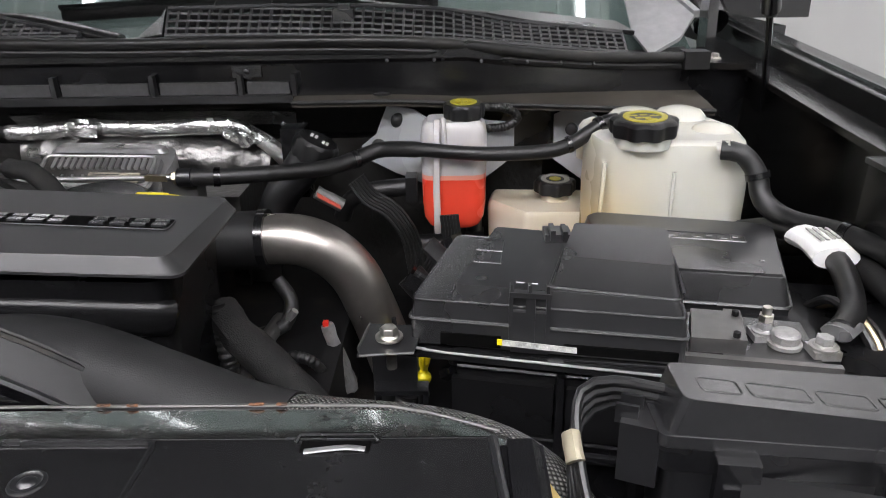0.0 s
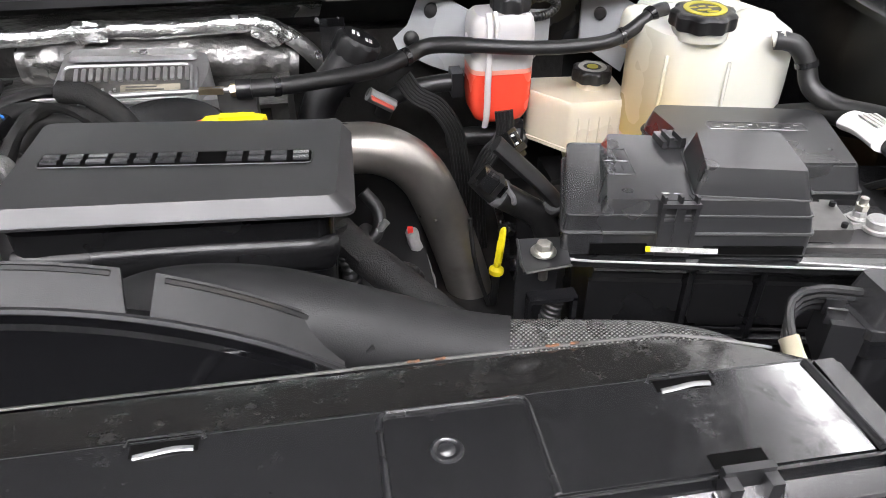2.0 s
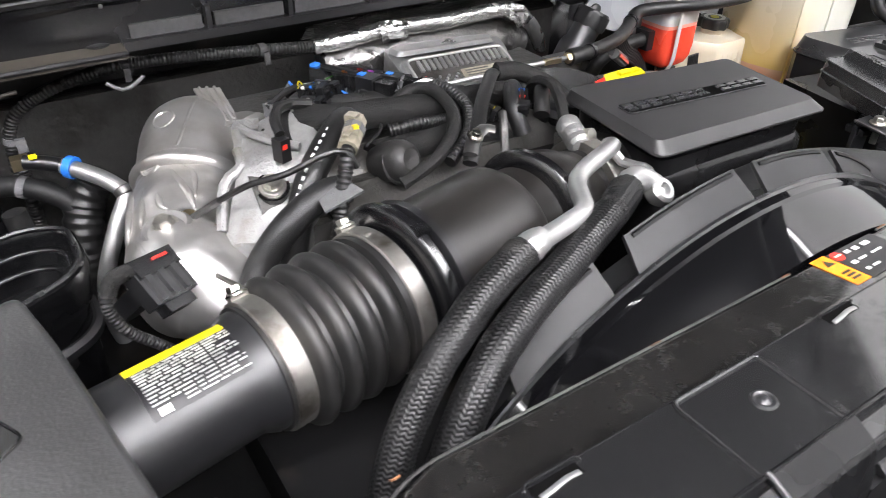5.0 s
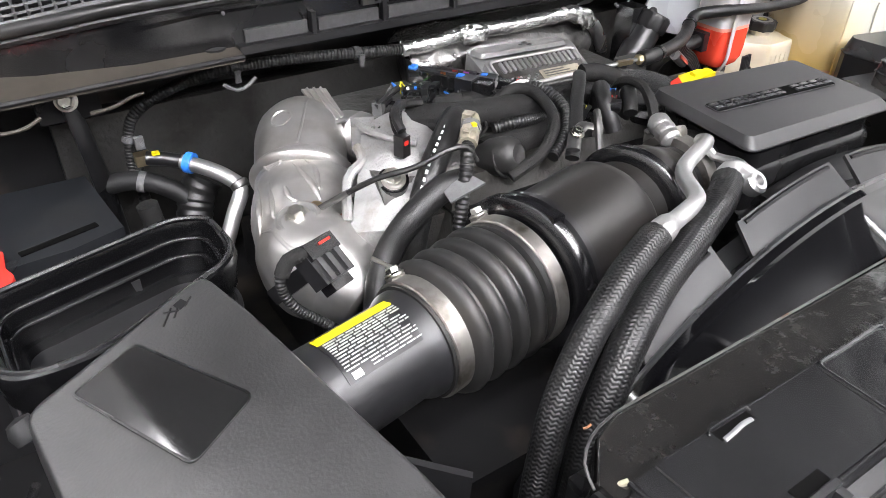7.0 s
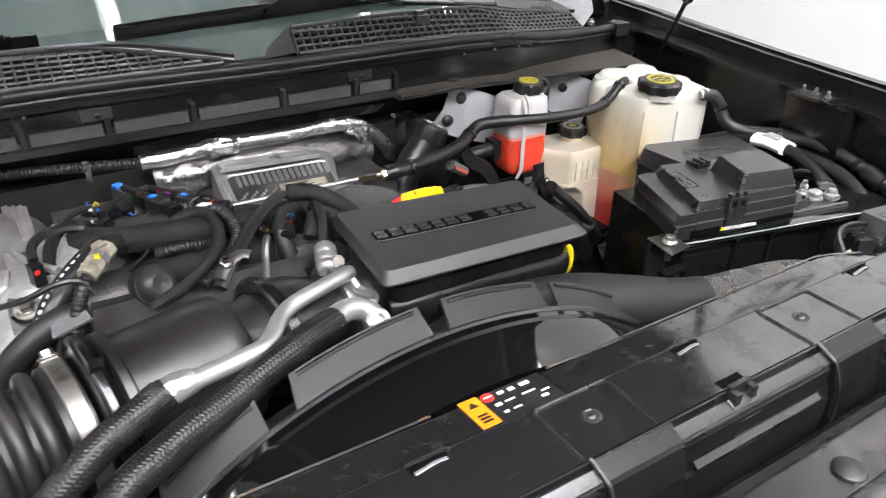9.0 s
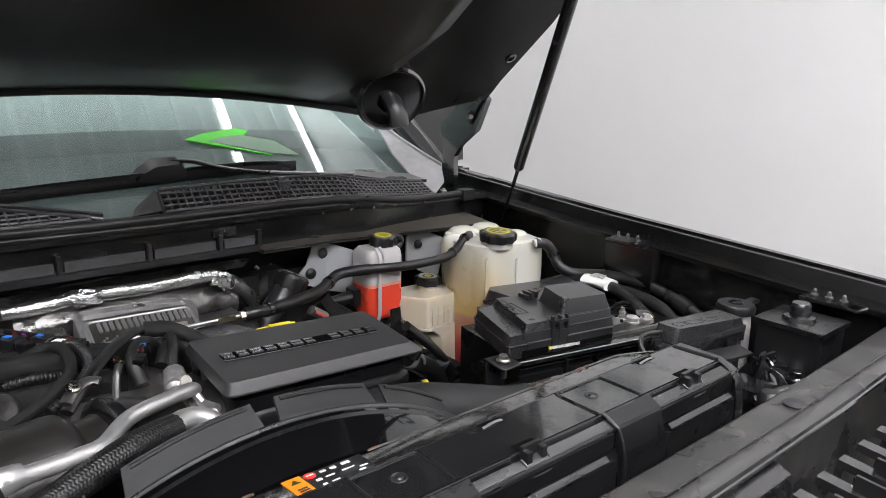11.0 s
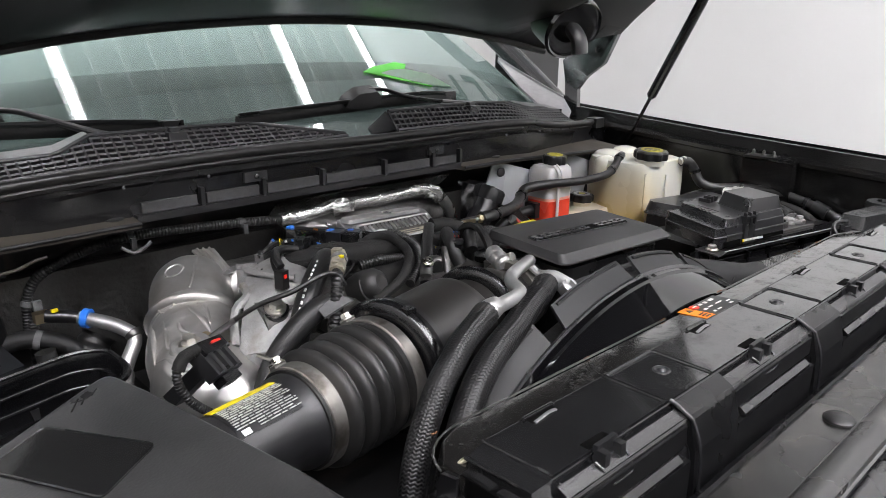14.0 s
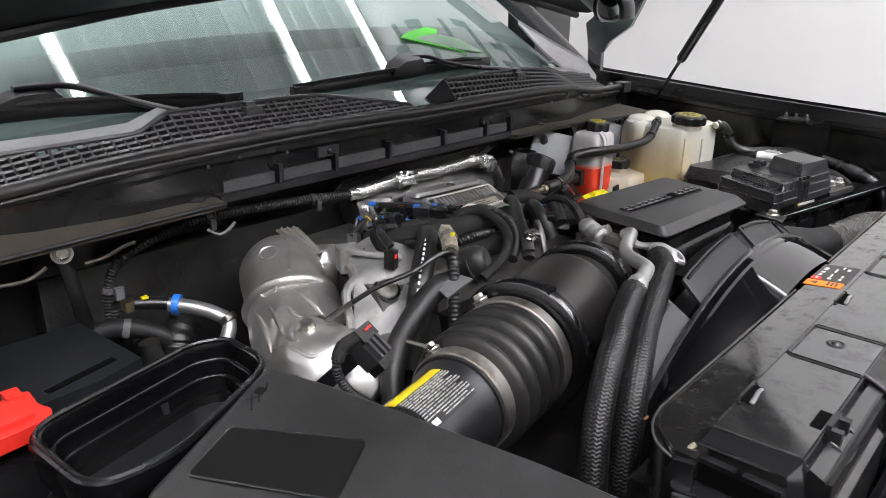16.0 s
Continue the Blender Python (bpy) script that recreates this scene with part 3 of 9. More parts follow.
def build_cowl():
    fw = part("firewall", joined(box(-0.93, 0.87, 0.80, 0.84, 0.5, 1.215, 0.004)), DARK, TRUCK, "sooty black firewall")
    part("insulation", box(-0.62, 0.55, 0.765, 0.802, 0.75, 1.15, 0.03, 3), FOIL_SOOT, fw)
    face = loft([[(x, y + dy, min(z, top)) for y, z in ((0.716, low), (0.712, top - 0.02), (0.706, top - 0.012), (0.706, top), (0.755, top), (0.755, low))] for x, dy, top, low in ((-0.86, 0.125, 1.212, 1.190), (-0.74, 0.070, 1.236, 1.205), (-0.62, 0.022, 1.258, 1.212), (-0.52, 0.002, 1.275, 1.214))] + [[(x, y, z) for y, z in ((0.716, 1.214), (0.712, 1.262), (0.704, 1.268), (0.704, 1.288), (0.755, 1.288), (0.755, 1.214))] for x in (-0.44, -0.4, 0.215, 0.44)] + [[(x, y + dy, min(z, top)) for y, z in ((0.716, 1.12), (0.712, top - 0.02), (0.706, top - 0.012), (0.706, top), (0.755, top), (0.755, 1.12))] for x, dy, top in ((0.53, 0.026, 1.266), (0.64, 0.048, 1.254), (0.76, 0.068, 1.246), (0.85, 0.09, 1.240))])
    c = part("cowl", face, BLACK_SATIN, TRUCK, "black plastic cowl under the windscreen")
    part("trough", prism([(-0.405, 0.700), (0.215, 0.700), (0.215, 0.74), (-0.405, 0.74)], 1.214, 1.224, 0.002), BLACK, c)
    for a, b in ((-0.85, -0.405), (0.215, 0.76)):
        n = 8
        line = [(a + (b - a) * i / n, 0) for i in range(n + 1)]
        rings = []
        for x, _ in line:
            dip = 0.018 * (1 if x > 0 else 0.35) * max(0, (abs(x + 0.05) - 0.4) / 0.4)
            rings.append([(x, 0.690, 1.210 - dip), (x, 0.690, 1.218 - dip), (x, 0.697, 1.218 - dip), (x, 0.72, 1.221 - dip), (x, 0.80, 1.228 - dip), (x, 0.80, 1.205 - dip)])
        l = part("ledge", loft(rings), DUSTY, c, "dusty painted steel ledge")
        part("ledge_lip", sweep([(x, 0.689, 1.216 - 0.018 * (1 if x > 0 else 0.35) * max(0, (abs(x + 0.05) - 0.4) / 0.4)) for x, _ in line], 0.003, 6), BOOT, l)
        part("grommet", lathe([(0.014, 0), (0.014, 0.003), (0.006, 0.005)], ((-0.43 if a < 0 else 0.33), 0.722, 1.219)), RUBBER, l)
    for a, b in ((-0.395, -0.315), (-0.30, -0.215), (-0.2, -0.105), (-0.09, 0.025), (0.04, 0.14), (0.155, 0.21)):
        part("felt_pad", box(a, b, 0.7085, 0.716, 1.2245, 1.240, 0.002), FELT, c, "dark grey felt pad")
        part("rib", prism([(b + 0.004, 0.703), (b + 0.010, 0.703), (b + 0.010, 0.716), (b + 0.004, 0.716)], 1.222, 1.250, 0.001), BLACK, c)
    for x in (-0.219, 0.157):
        q = part("cover_plate", box(x - 0.019, x + 0.019, 0.7075, 0.714, 1.246, 1.261, 0.002), GREY_PLASTIC, c)
        part("screw", lathe([(0.004, 0), (0.004, 0.002), (0.002, 0.003)], (x, 0.7075, 1.2535), (0, -1, 0), 12), BLACK_GLOSS, q)
    seal = [(-0.84, 0.83, 1.228), (-0.74, 0.775, 1.252), (-0.62, 0.725, 1.274), (-0.5, 0.703, 1.288), (-0.25, 0.695, 1.295), (0, 0.693, 1.292),
            (0.28, 0.697, 1.291), (0.42, 0.708, 1.284), (0.53, 0.73, 1.268), (0.64, 0.752, 1.258), (0.755, 0.772, 1.254)]
    part("weatherstrip", sweep(seal, 0.0075, 10, 0.02), RUBBER_GREY, c, "rubber weatherstrip along the cowl")
    part("weatherstrip_foot", sweep([(x, y + 0.004, z - 0.011) for x, y, z in seal], 0.006, 8, 0.02), RUBBER, c)
    part("seal_end", box(0.735, 0.768, 0.755, 0.785, 1.24, 1.263, 0.006), RUBBER_GREY, c)
    for i, x in enumerate((-0.72, -0.66, -0.6, -0.53, -0.42, -0.3, 0.34, 0.40, 0.46, 0.52, 0.565, 0.61)):
        y = 0.698 if abs(x + 0.02) < 0.45 else 0.703 + (abs(x + 0.02) - 0.45) * 0.22
        z = 1.268 if abs(x + 0.02) < 0.45 else 1.266 - (abs(x + 0.02) - 0.45) * 0.07
        part("seal_clip", lathe([(0.0018, 0), (0.0022, 0.003), (0.001, 0.004)], (x, y, z), (0, -0.6, -0.8), 8), PAD, c)
    mesh_grille("cowl_grille", [(-0.84, 0.80, 1.246), (-0.74, 0.775, 1.259), (-0.62, 0.745, 1.276), (-0.56, 0.730, 1.2865), (-0.5, 0.716, 1.2935), (-0.44, 0.711, 1.297), (-0.38, 0.706, 1.299), (-0.27, 0.704, 1.301), (-0.16, 0.703, 1.301), (-0.05, 0.702, 1.301)],
                [(-0.84, 0.840, 1.282), (-0.74, 0.814, 1.292), (-0.62, 0.779, 1.3025), (-0.56, 0.759, 1.3076), (-0.485, 0.740, 1.3125), (-0.44, 0.748, 1.332), (-0.325, 0.75, 1.332), (-0.205, 0.75, 1.329), (-0.05, 0.708, 1.304)], 0.0128, 6, c, "black lattice air grille before the windscreen")
    mesh_grille("cowl_grille", [(0.06, 0.704, 1.300), (0.2, 0.706, 1.299), (0.33, 0.712, 1.295), (0.45, 0.724, 1.286), (0.56, 0.75, 1.272), (0.66, 0.77, 1.262)],
                [(0.058, 0.730, 1.331), (0.2, 0.745, 1.331), (0.31, 0.755, 1.329), (0.41, 0.772, 1.322), (0.50, 0.80, 1.303), (0.67, 0.815, 1.282)], 0.0128, 6, c, "black lattice air grille before the windscreen")
    part("cowl_fairing", slab([(0.056, 0.704, 1.302), (0.056, 0.732, 1.332), (0.028, 0.748, 1.302), (0.012, 0.712, 1.296)], 0.005, 0.001), GREY_PLASTIC, c)
    edge = [(-0.84, 0.843, 1.285), (-0.74, 0.817, 1.295), (-0.62, 0.782, 1.3055), (-0.56, 0.762, 1.3106), (-0.485, 0.743, 1.3155), (-0.440, 0.751, 1.335)]
    rise = [(-0.84, 0.895, 1.289), (-0.74, 0.868, 1.299), (-0.61, 0.832, 1.308), (-0.545, 0.806, 1.312), (-0.476, 0.788, 1.318), (-0.437, 0.780, 1.334)]
    part("cowl_top", loft([[Vector(a), Vector(b), Vector(b) - Vector((0, 0, 0.006)), Vector(a) - Vector((0, 0, 0.006))] for a, b in zip(edge, rise)]), FAIRING, c, smooth=False)
    part("cowl_top", slab([(0.47, 0.79, 1.315), (0.53, 0.805, 1.303), (0.68, 0.82, 1.284), (0.66, 0.86, 1.295), (0.50, 0.84, 1.315)], 0.006, 0.002), GREY_PLASTIC, c)
    for x, y, z in ((-0.325, 0.747, 1.332), (0.283, 0.75, 1.330)):
        part("washer_nozzle", joined(box(x - 0.013, x + 0.013, y - 0.018, y + 0.002, z - 0.022, z - 0.004, 0.004), box(x - 0.007, x + 0.007, y - 0.010, y + 0.004, z - 0.006, z + 0.002, 0.003)), GREY_PLASTIC, c)
    part("drain_pipe", sweep([(-0.36, 0.80, 1.315), (-0.20, 0.795, 1.315), (-0.13, 0.785, 1.308), (-0.02, 0.755, 1.288)], 0.011, 10), GREY_PLASTIC, c)


def glass_z(y):
    return 1.315 + (y - 0.885) * 0.63


def sag_at(x):
    return 0.11 * (x / 0.77) ** 2 + 0.06 * (x / 0.77) ** 4


def build_windscreen():
    rings = []
    for i in range(25):
        y = 0.765 + 1.1 * i / 24
        w = 0.80 - 0.13 * i / 24
        rings.append([])
        for j in range(25):
            u = j / 24 * 2 - 1
            sag = 0.11 * u * u + 0.06 * u ** 4
            rings[-1].append(Vector((u * w, y + sag, glass_z(y))))
    bm = bmesh.new()
    up = Vector((0, -0.53, 0.85)) * 0.005
    for lift in (Vector(), -up):
        rows = [[bm.verts.new(p + lift) for p in r] for r in rings]
        for a, b in zip(rows, rows[1:]):
            for k in range(24):
                bm.faces.new((a[k], a[k + 1], b[k + 1], b[k]))
    g = part("windscreen", bm, GLASS, TRUCK, "raked windscreen reflecting the ceiling lights")
    g.visible_shadow = False
    for q in ([(0.205, 0.993), (0.245, 1.010), (0.322, 1.030), (0.352, 1.026), (0.336, 1.010), (0.285, 1.002), (0.250, 0.990)], [(0.205, 0.993), (0.245, 0.991), (0.300, 0.9745), (0.372, 0.958), (0.372, 0.955), (0.300, 0.969), (0.240, 0.983)]):
        part("paint_stroke", slab([(x, y, glass_z(y - sag_at(x)) + 0.0025) for x, y in q], 0.002), GREEN, g, "bright green paint pen stroke")
    part("paint_stroke", slab([(x, y, glass_z(y - sag_at(x)) + 0.0022) for x, y in [(0.250, 0.990), (0.285, 1.002), (0.336, 1.010), (0.400, 1.000), (0.440, 0.962), (0.372, 0.962), (0.300, 0.978)]], 0.002), GREEN_FILM, g, "thin pale green paint film")
    part("frit_band", sweep([(u * 0.80, 0.768 + 0.11 * u * u + 0.06 * u ** 4, glass_z(0.768) + 0.002) for u in (-0.98, -0.7, -0.35, 0, 0.35, 0.7, 0.98)], 0.006, 6), RUBBER, g)
    part("cabin", box(-0.85, 0.85, 0.98, 2.9, 0.5, 1.24, 0.02), INTERIOR, TRUCK)
    part("dashboard", box(-0.78, 0.78, 1.1, 1.42, 1.22, 1.33, 0.04, 3), INTERIOR, TRUCK)
    part("cabin_back", box(-0.8, 0.8, 2.3, 2.4, 1.2, 1.95, 0.02), INTERIOR, TRUCK)
    part("steering_wheel", sweep([(0.38 + 0.18 * math.cos(a), 1.5 + 0.05 * math.sin(a), 1.36 + 0.17 * math.sin(a)) for a in [i * math.pi / 12 for i in range(25)]], 0.014, 8), RUBBER, TRUCK)
    part("roof", box(-0.72, 0.72, 1.86, 3.2, 1.93, 1.98, 0.02), PAINT, TRUCK)
    for s in (-1, 1):
        part("pillar", sweep([(s * 0.83, 0.95, 1.28), (s * 0.80, 1.2, 1.47), (s * 0.745, 1.6, 1.73), (s * 0.70, 1.95, 1.93)], 0.028, 10), PAINT, TRUCK)
        part("side_fairing", joined(loft([[(s * x, y, z + d) for d in (0.004, -0.006)] + [(s * (x + 0.012), y + 0.01, z + d) for d in (-0.006, 0.004)] for x, y, z in ((0.715, 1.07, 1.395), (0.735, 1.0, 1.358), (0.76, 0.94, 1.325), (0.784, 0.896, 1.300))]),
                                    slab([(s * 0.715, 1.07, 1.392), (s * 0.692, 0.965, 1.326), (s * 0.690, 0.88, 1.277), (s * 0.704, 0.819, 1.252), (s * 0.752, 0.845, 1.272), (s * 0.784, 0.894, 1.298), (s * 0.76, 0.94, 1.323), (s * 0.735, 1.0, 1.356)], 0.006, 0.002)), FAIRING, TRUCK, "grey plastic fairing at the foot of the pillar")
        m = part("door_mirror", box(s * 0.98 - 0.09, s * 0.98 + 0.09, 1.14, 1.24, 1.27, 1.46, 0.03, 4), PAINT, TRUCK)
        part("mirror_arm", sweep([(s * 0.86, 1.2, 1.3), (s * 0.94, 1.19, 1.32)], 0.02, 8), PAINT, m)
        part("door", box(s * 0.93 - 0.04, s * 0.93 + 0.04, 1.0, 2.8, 0.5, 1.27, 0.02), PAINT, TRUCK)
    # wipers: the arm's pivot stands beside its blade
    arms = (((0.56, 0.877, 1.296), (0.416, 0.872, 1.311), (0.30, 0.873, 1.324), (0.228, 0.880, 1.337), (0.177, 0.886, 1.352), (0.14, 0.891, 1.354)),
            ((-0.30, 0.83, 1.290), (-0.393, 0.878, 1.319), (-0.433, 0.909, 1.334), (-0.475, 0.942, 1.349), (-0.515, 0.95, 1.353), (-0.55, 0.95, 1.352)))
    blades = (((-0.155, 0.879, 1.314), (-0.044, 0.882, 1.319), (0.073, 0.886, 1.323), (0.164, 0.894, 1.326), (0.28, 0.906, 1.327), (0.395, 0.917, 1.323)),
              ((-0.72, 0.975, 1.305), (-0.609, 0.955, 1.317), (-0.572, 0.947, 1.320), (-0.496, 0.928, 1.322), (-0.370, 0.896, 1.319), (-0.262, 0.876, 1.314)))
    hubs = (Vector((0, 0, 0)), Vector((-0.655, 0.058, 0.008)))
    roots = (((0.618, 0.884, 1.262), (0.605, 0.884, 1.279), (0.575, 0.879, 1.293), (0.545, 0.876, 1.297)),
             ((-0.20, 0.82, 1.25), (-0.22, 0.82, 1.265), (-0.26, 0.825, 1.278), (-0.31, 0.835, 1.292)))
    for arm, blade, d, root, tall in zip(arms, blades, hubs, roots, (1.0, 0.62)):
        w = part("wiper", sweep([Vector(p) for p in root], lambda u: 0.013 - 0.004 * u, 12), BLACK_SATIN, TRUCK, "black windscreen wiper")
        part("arm", sweep([Vector(p) for p in arm], lambda u: 0.0085 - 0.003 * u, 10, squash=(1.2, 0.75)), GREY_PLASTIC, w)
        part("arm_joint", sweep([Vector(arm[0]).lerp(Vector(arm[1]), k) for k in (-0.08, 0.06)], 0.0125, 12, smooth=False), BLACK, w)
        hub = [(0.072, 1.324), (0.080, 1.334), (0.107, 1.348), (0.150, 1.350), (0.160, 1.340), (0.158, 1.325), (0.12, 1.316)]
        part("hub", bevel(loft([[d + Vector((x, 0.874, 1.316 + (z - 1.316) * tall)) for x, z in hub], [d + Vector((x, 0.898, 1.316 + (z - 1.304) * tall)) for x, z in hub]]), 0.004), BLACK, w)
        q = part("blade", sweep([Vector(p) for p in blade], 0.010, 6, squash=(0.7, 1.2)), RUBBER, w)
        part("spoiler", sweep([Vector(p) + Vector((0, -0.007, 0.0115)) for p in blade[:-1]] + [Vector(blade[-2]).lerp(Vector(blade[-1]), 0.7) + Vector((0, -0.007, 0.0105))], 0.0045, 6), GREY_PLASTIC, q)
        x, y, z = blade[-1]
        part("tip", box(x - 0.025, x + 0.007, y - 0.009, y + 0.008, z - 0.007, z + 0.013, 0.003), GREY_PLASTIC, q)


def build_hood():
    def edge(x):
        return 1.488 - 0.17 * x * x + 0.5 * max(0, abs(x) - 0.62)
    xs = [-0.785 + 1.545 * i / 32 for i in range(33)]
    rings = []
    for x in xs:
        e = edge(x + 0.02)
        k = min(1.0, max(0.0, (0.56 - abs(x + 0.03)) / 0.14))
        k = k * k * (3 - 2 * k)
        fwd = [(0.83, e + 0.03), (0.805, e), (0.76, e + 0.006 + (1 - k) * 0.03), (0.62, e + k * 0.035 + (1 - k) * 0.15), (0.45, e + k * 0.10 + (1 - k) * 0.32),
               (0.25, e + k * 0.24 + (1 - k) * 0.50), (0.0, e + k * 0.48 + (1 - k) * 0.70), (-0.3, e + 0.92)]
        back = 0.5 * max(0, abs(x + 0.02) - 0.62)
        fwd = [(y - back, z) for y, z in fwd]
        rings.append([(x, y, z) for y, z in fwd] + [(x, y + 0.05, z + 0.09) for y, z in fwd[::-1]])
    h = part("hood", loft(rings), HOOD, TRUCK, "raised black hood, its smooth underside showing")
    part("rear_seal", sweep([(x, 0.806, edge(x + 0.02) - 0.004) for x in (-0.6, -0.4, -0.2, 0, 0.2, 0.4, 0.58)], 0.007, 8), RUBBER, h)
    # right flange with its holes
    fl = part("side_flange", slab([(0.69, 0.745, 1.455), (0.765, 0.725, 1.462), (0.765, -0.28, 2.42), (0.69, -0.28, 2.42)], 0.012, 0.003), FACE, h)
    for y, z in ((0.632, 1.557), (0.47, 1.715)):
        part("hole_ring", lathe([(0.012, 0), (0.012, 0.004), (0.007, 0.005), (0.006, 0.0)], (0.735, y - 0.006, z - 0.006), (0, -0.7, -0.72), 16), BLACK_GLOSS, fl)
    for sx in (0.438,):
        c = part("drain_cup", lathe([(0.060, 0.06), (0.060, 0.0), (0.055, -0.006), (0.051, 0.002), (0.048, 0.012), (0.012, 0.014)], (sx, 0.622, 1.474), (0.22, 0.84, 0.5), 36), GREY_PLASTIC, h, "round black drain cup under the hood")
        part("spout", sweep([(sx - 0.002, 0.627, 1.48), (sx + 0.003, 0.607, 1.453), (sx + 0.006, 0.605, 1.427)], 0.021, 12, squash=(1, 0.7)), GREY_PLASTIC, c)
        ax = Vector((0.22, 0.84, 0.5)).normalized()
        part("rim", lathe([(0.052, -0.004), (0.060, -0.010), (0.064, -0.004), (0.060, 0.002)], (sx, 0.622, 1.474), ax, 40), BLACK_GLOSS, c)
        for k in range(3):
            a = 0.6 + k * 2.1
            e1 = ax.cross(Vector((0, 0, 1))).normalized()
            p = Vector((sx, 0.622, 1.474)) + (e1 * math.cos(a) + ax.cross(e1) * math.sin(a)) * 0.036
            part("rivet", lathe([(0.006, -0.004), (0.005, -0.008), (0.001, -0.009)], p + ax * 0.012, ax, 12), GREY_PLASTIC, c)
    for s, dx in ((1, 0.0), (-1, -0.06)):
        hx = 0.80 * s + dx
        sil = [(0.897, 1.228), (0.858, 1.228), (0.862, 1.325), (0.838, 1.355), (0.786, 1.392), (0.770, 1.425), (0.752, 1.462), (0.772, 1.482), (0.812, 1.476), (0.862, 1.436), (0.913, 1.395), (0.902, 1.34)]
        g = part("hood_hinge", bevel(loft([[(hx - s * 0.006, y, z) for y, z in sil], [(hx + s * 0.008, y, z) for y, z in sil]]), 0.003), BLACK_GLOSS, TRUCK, "glossy black steel hood hinge arm")
        part("link", slab([(hx - s * 0.012, 0.80, 1.405), (hx - s * 0.012, 0.765, 1.462), (hx - s * 0.012, 0.782, 1.472), (hx - s * 0.012, 0.835, 1.412)], 0.006, 0.002), PAINT, g)
        for p in ((hx - s * 0.012, 0.775, 1.462), (hx - s * 0.012, 0.800, 1.425)):
            part("bolt", hexbolt(p, 0.007, (-s * 0.4, -0.7, -0.3)), BLACK_GLOSS, g)
    lo, j = Vector((0.833, 0.723, 1.209)), Vector((0.79, 0.642, 1.327))
    d = (j - lo)
    s = part("gas_strut", sweep([j - d * 0.02, j + d * 5.4], 0.0115, 14, smooth=False), BLACK_SATIN, TRUCK, "black gas strut that holds the hood")
    part("rod", sweep([lo - d * 0.2, j], 0.0042, 10, smooth=False), BLACK_GLOSS, s)
    part("collar", sweep([j - d * 0.06, j + d * 0.06], 0.0085, 12, smooth=False), BLACK, s)


def build_underbody():
    part("underbody", box(-0.9, 0.86, -0.3, 3.2, 0.40, 0.52, 0.01), DARK, TRUCK)
    for y in (0.35, 3.0):
        for x in (-0.8, 0.75):
            w = part("wheel", lathe([(0.2, -0.11), (0.4, -0.11), (0.42, -0.06), (0.42, 0.06), (0.4, 0.11), (0.2, 0.11)], (x, y, 0.42), (1, 0, 0), 32), RUBBER, TRUCK)
            part("rim", lathe([(0.2, -0.1), (0.2, 0.1)], (x, y, 0.42), (1, 0, 0), 24), ALU, w)


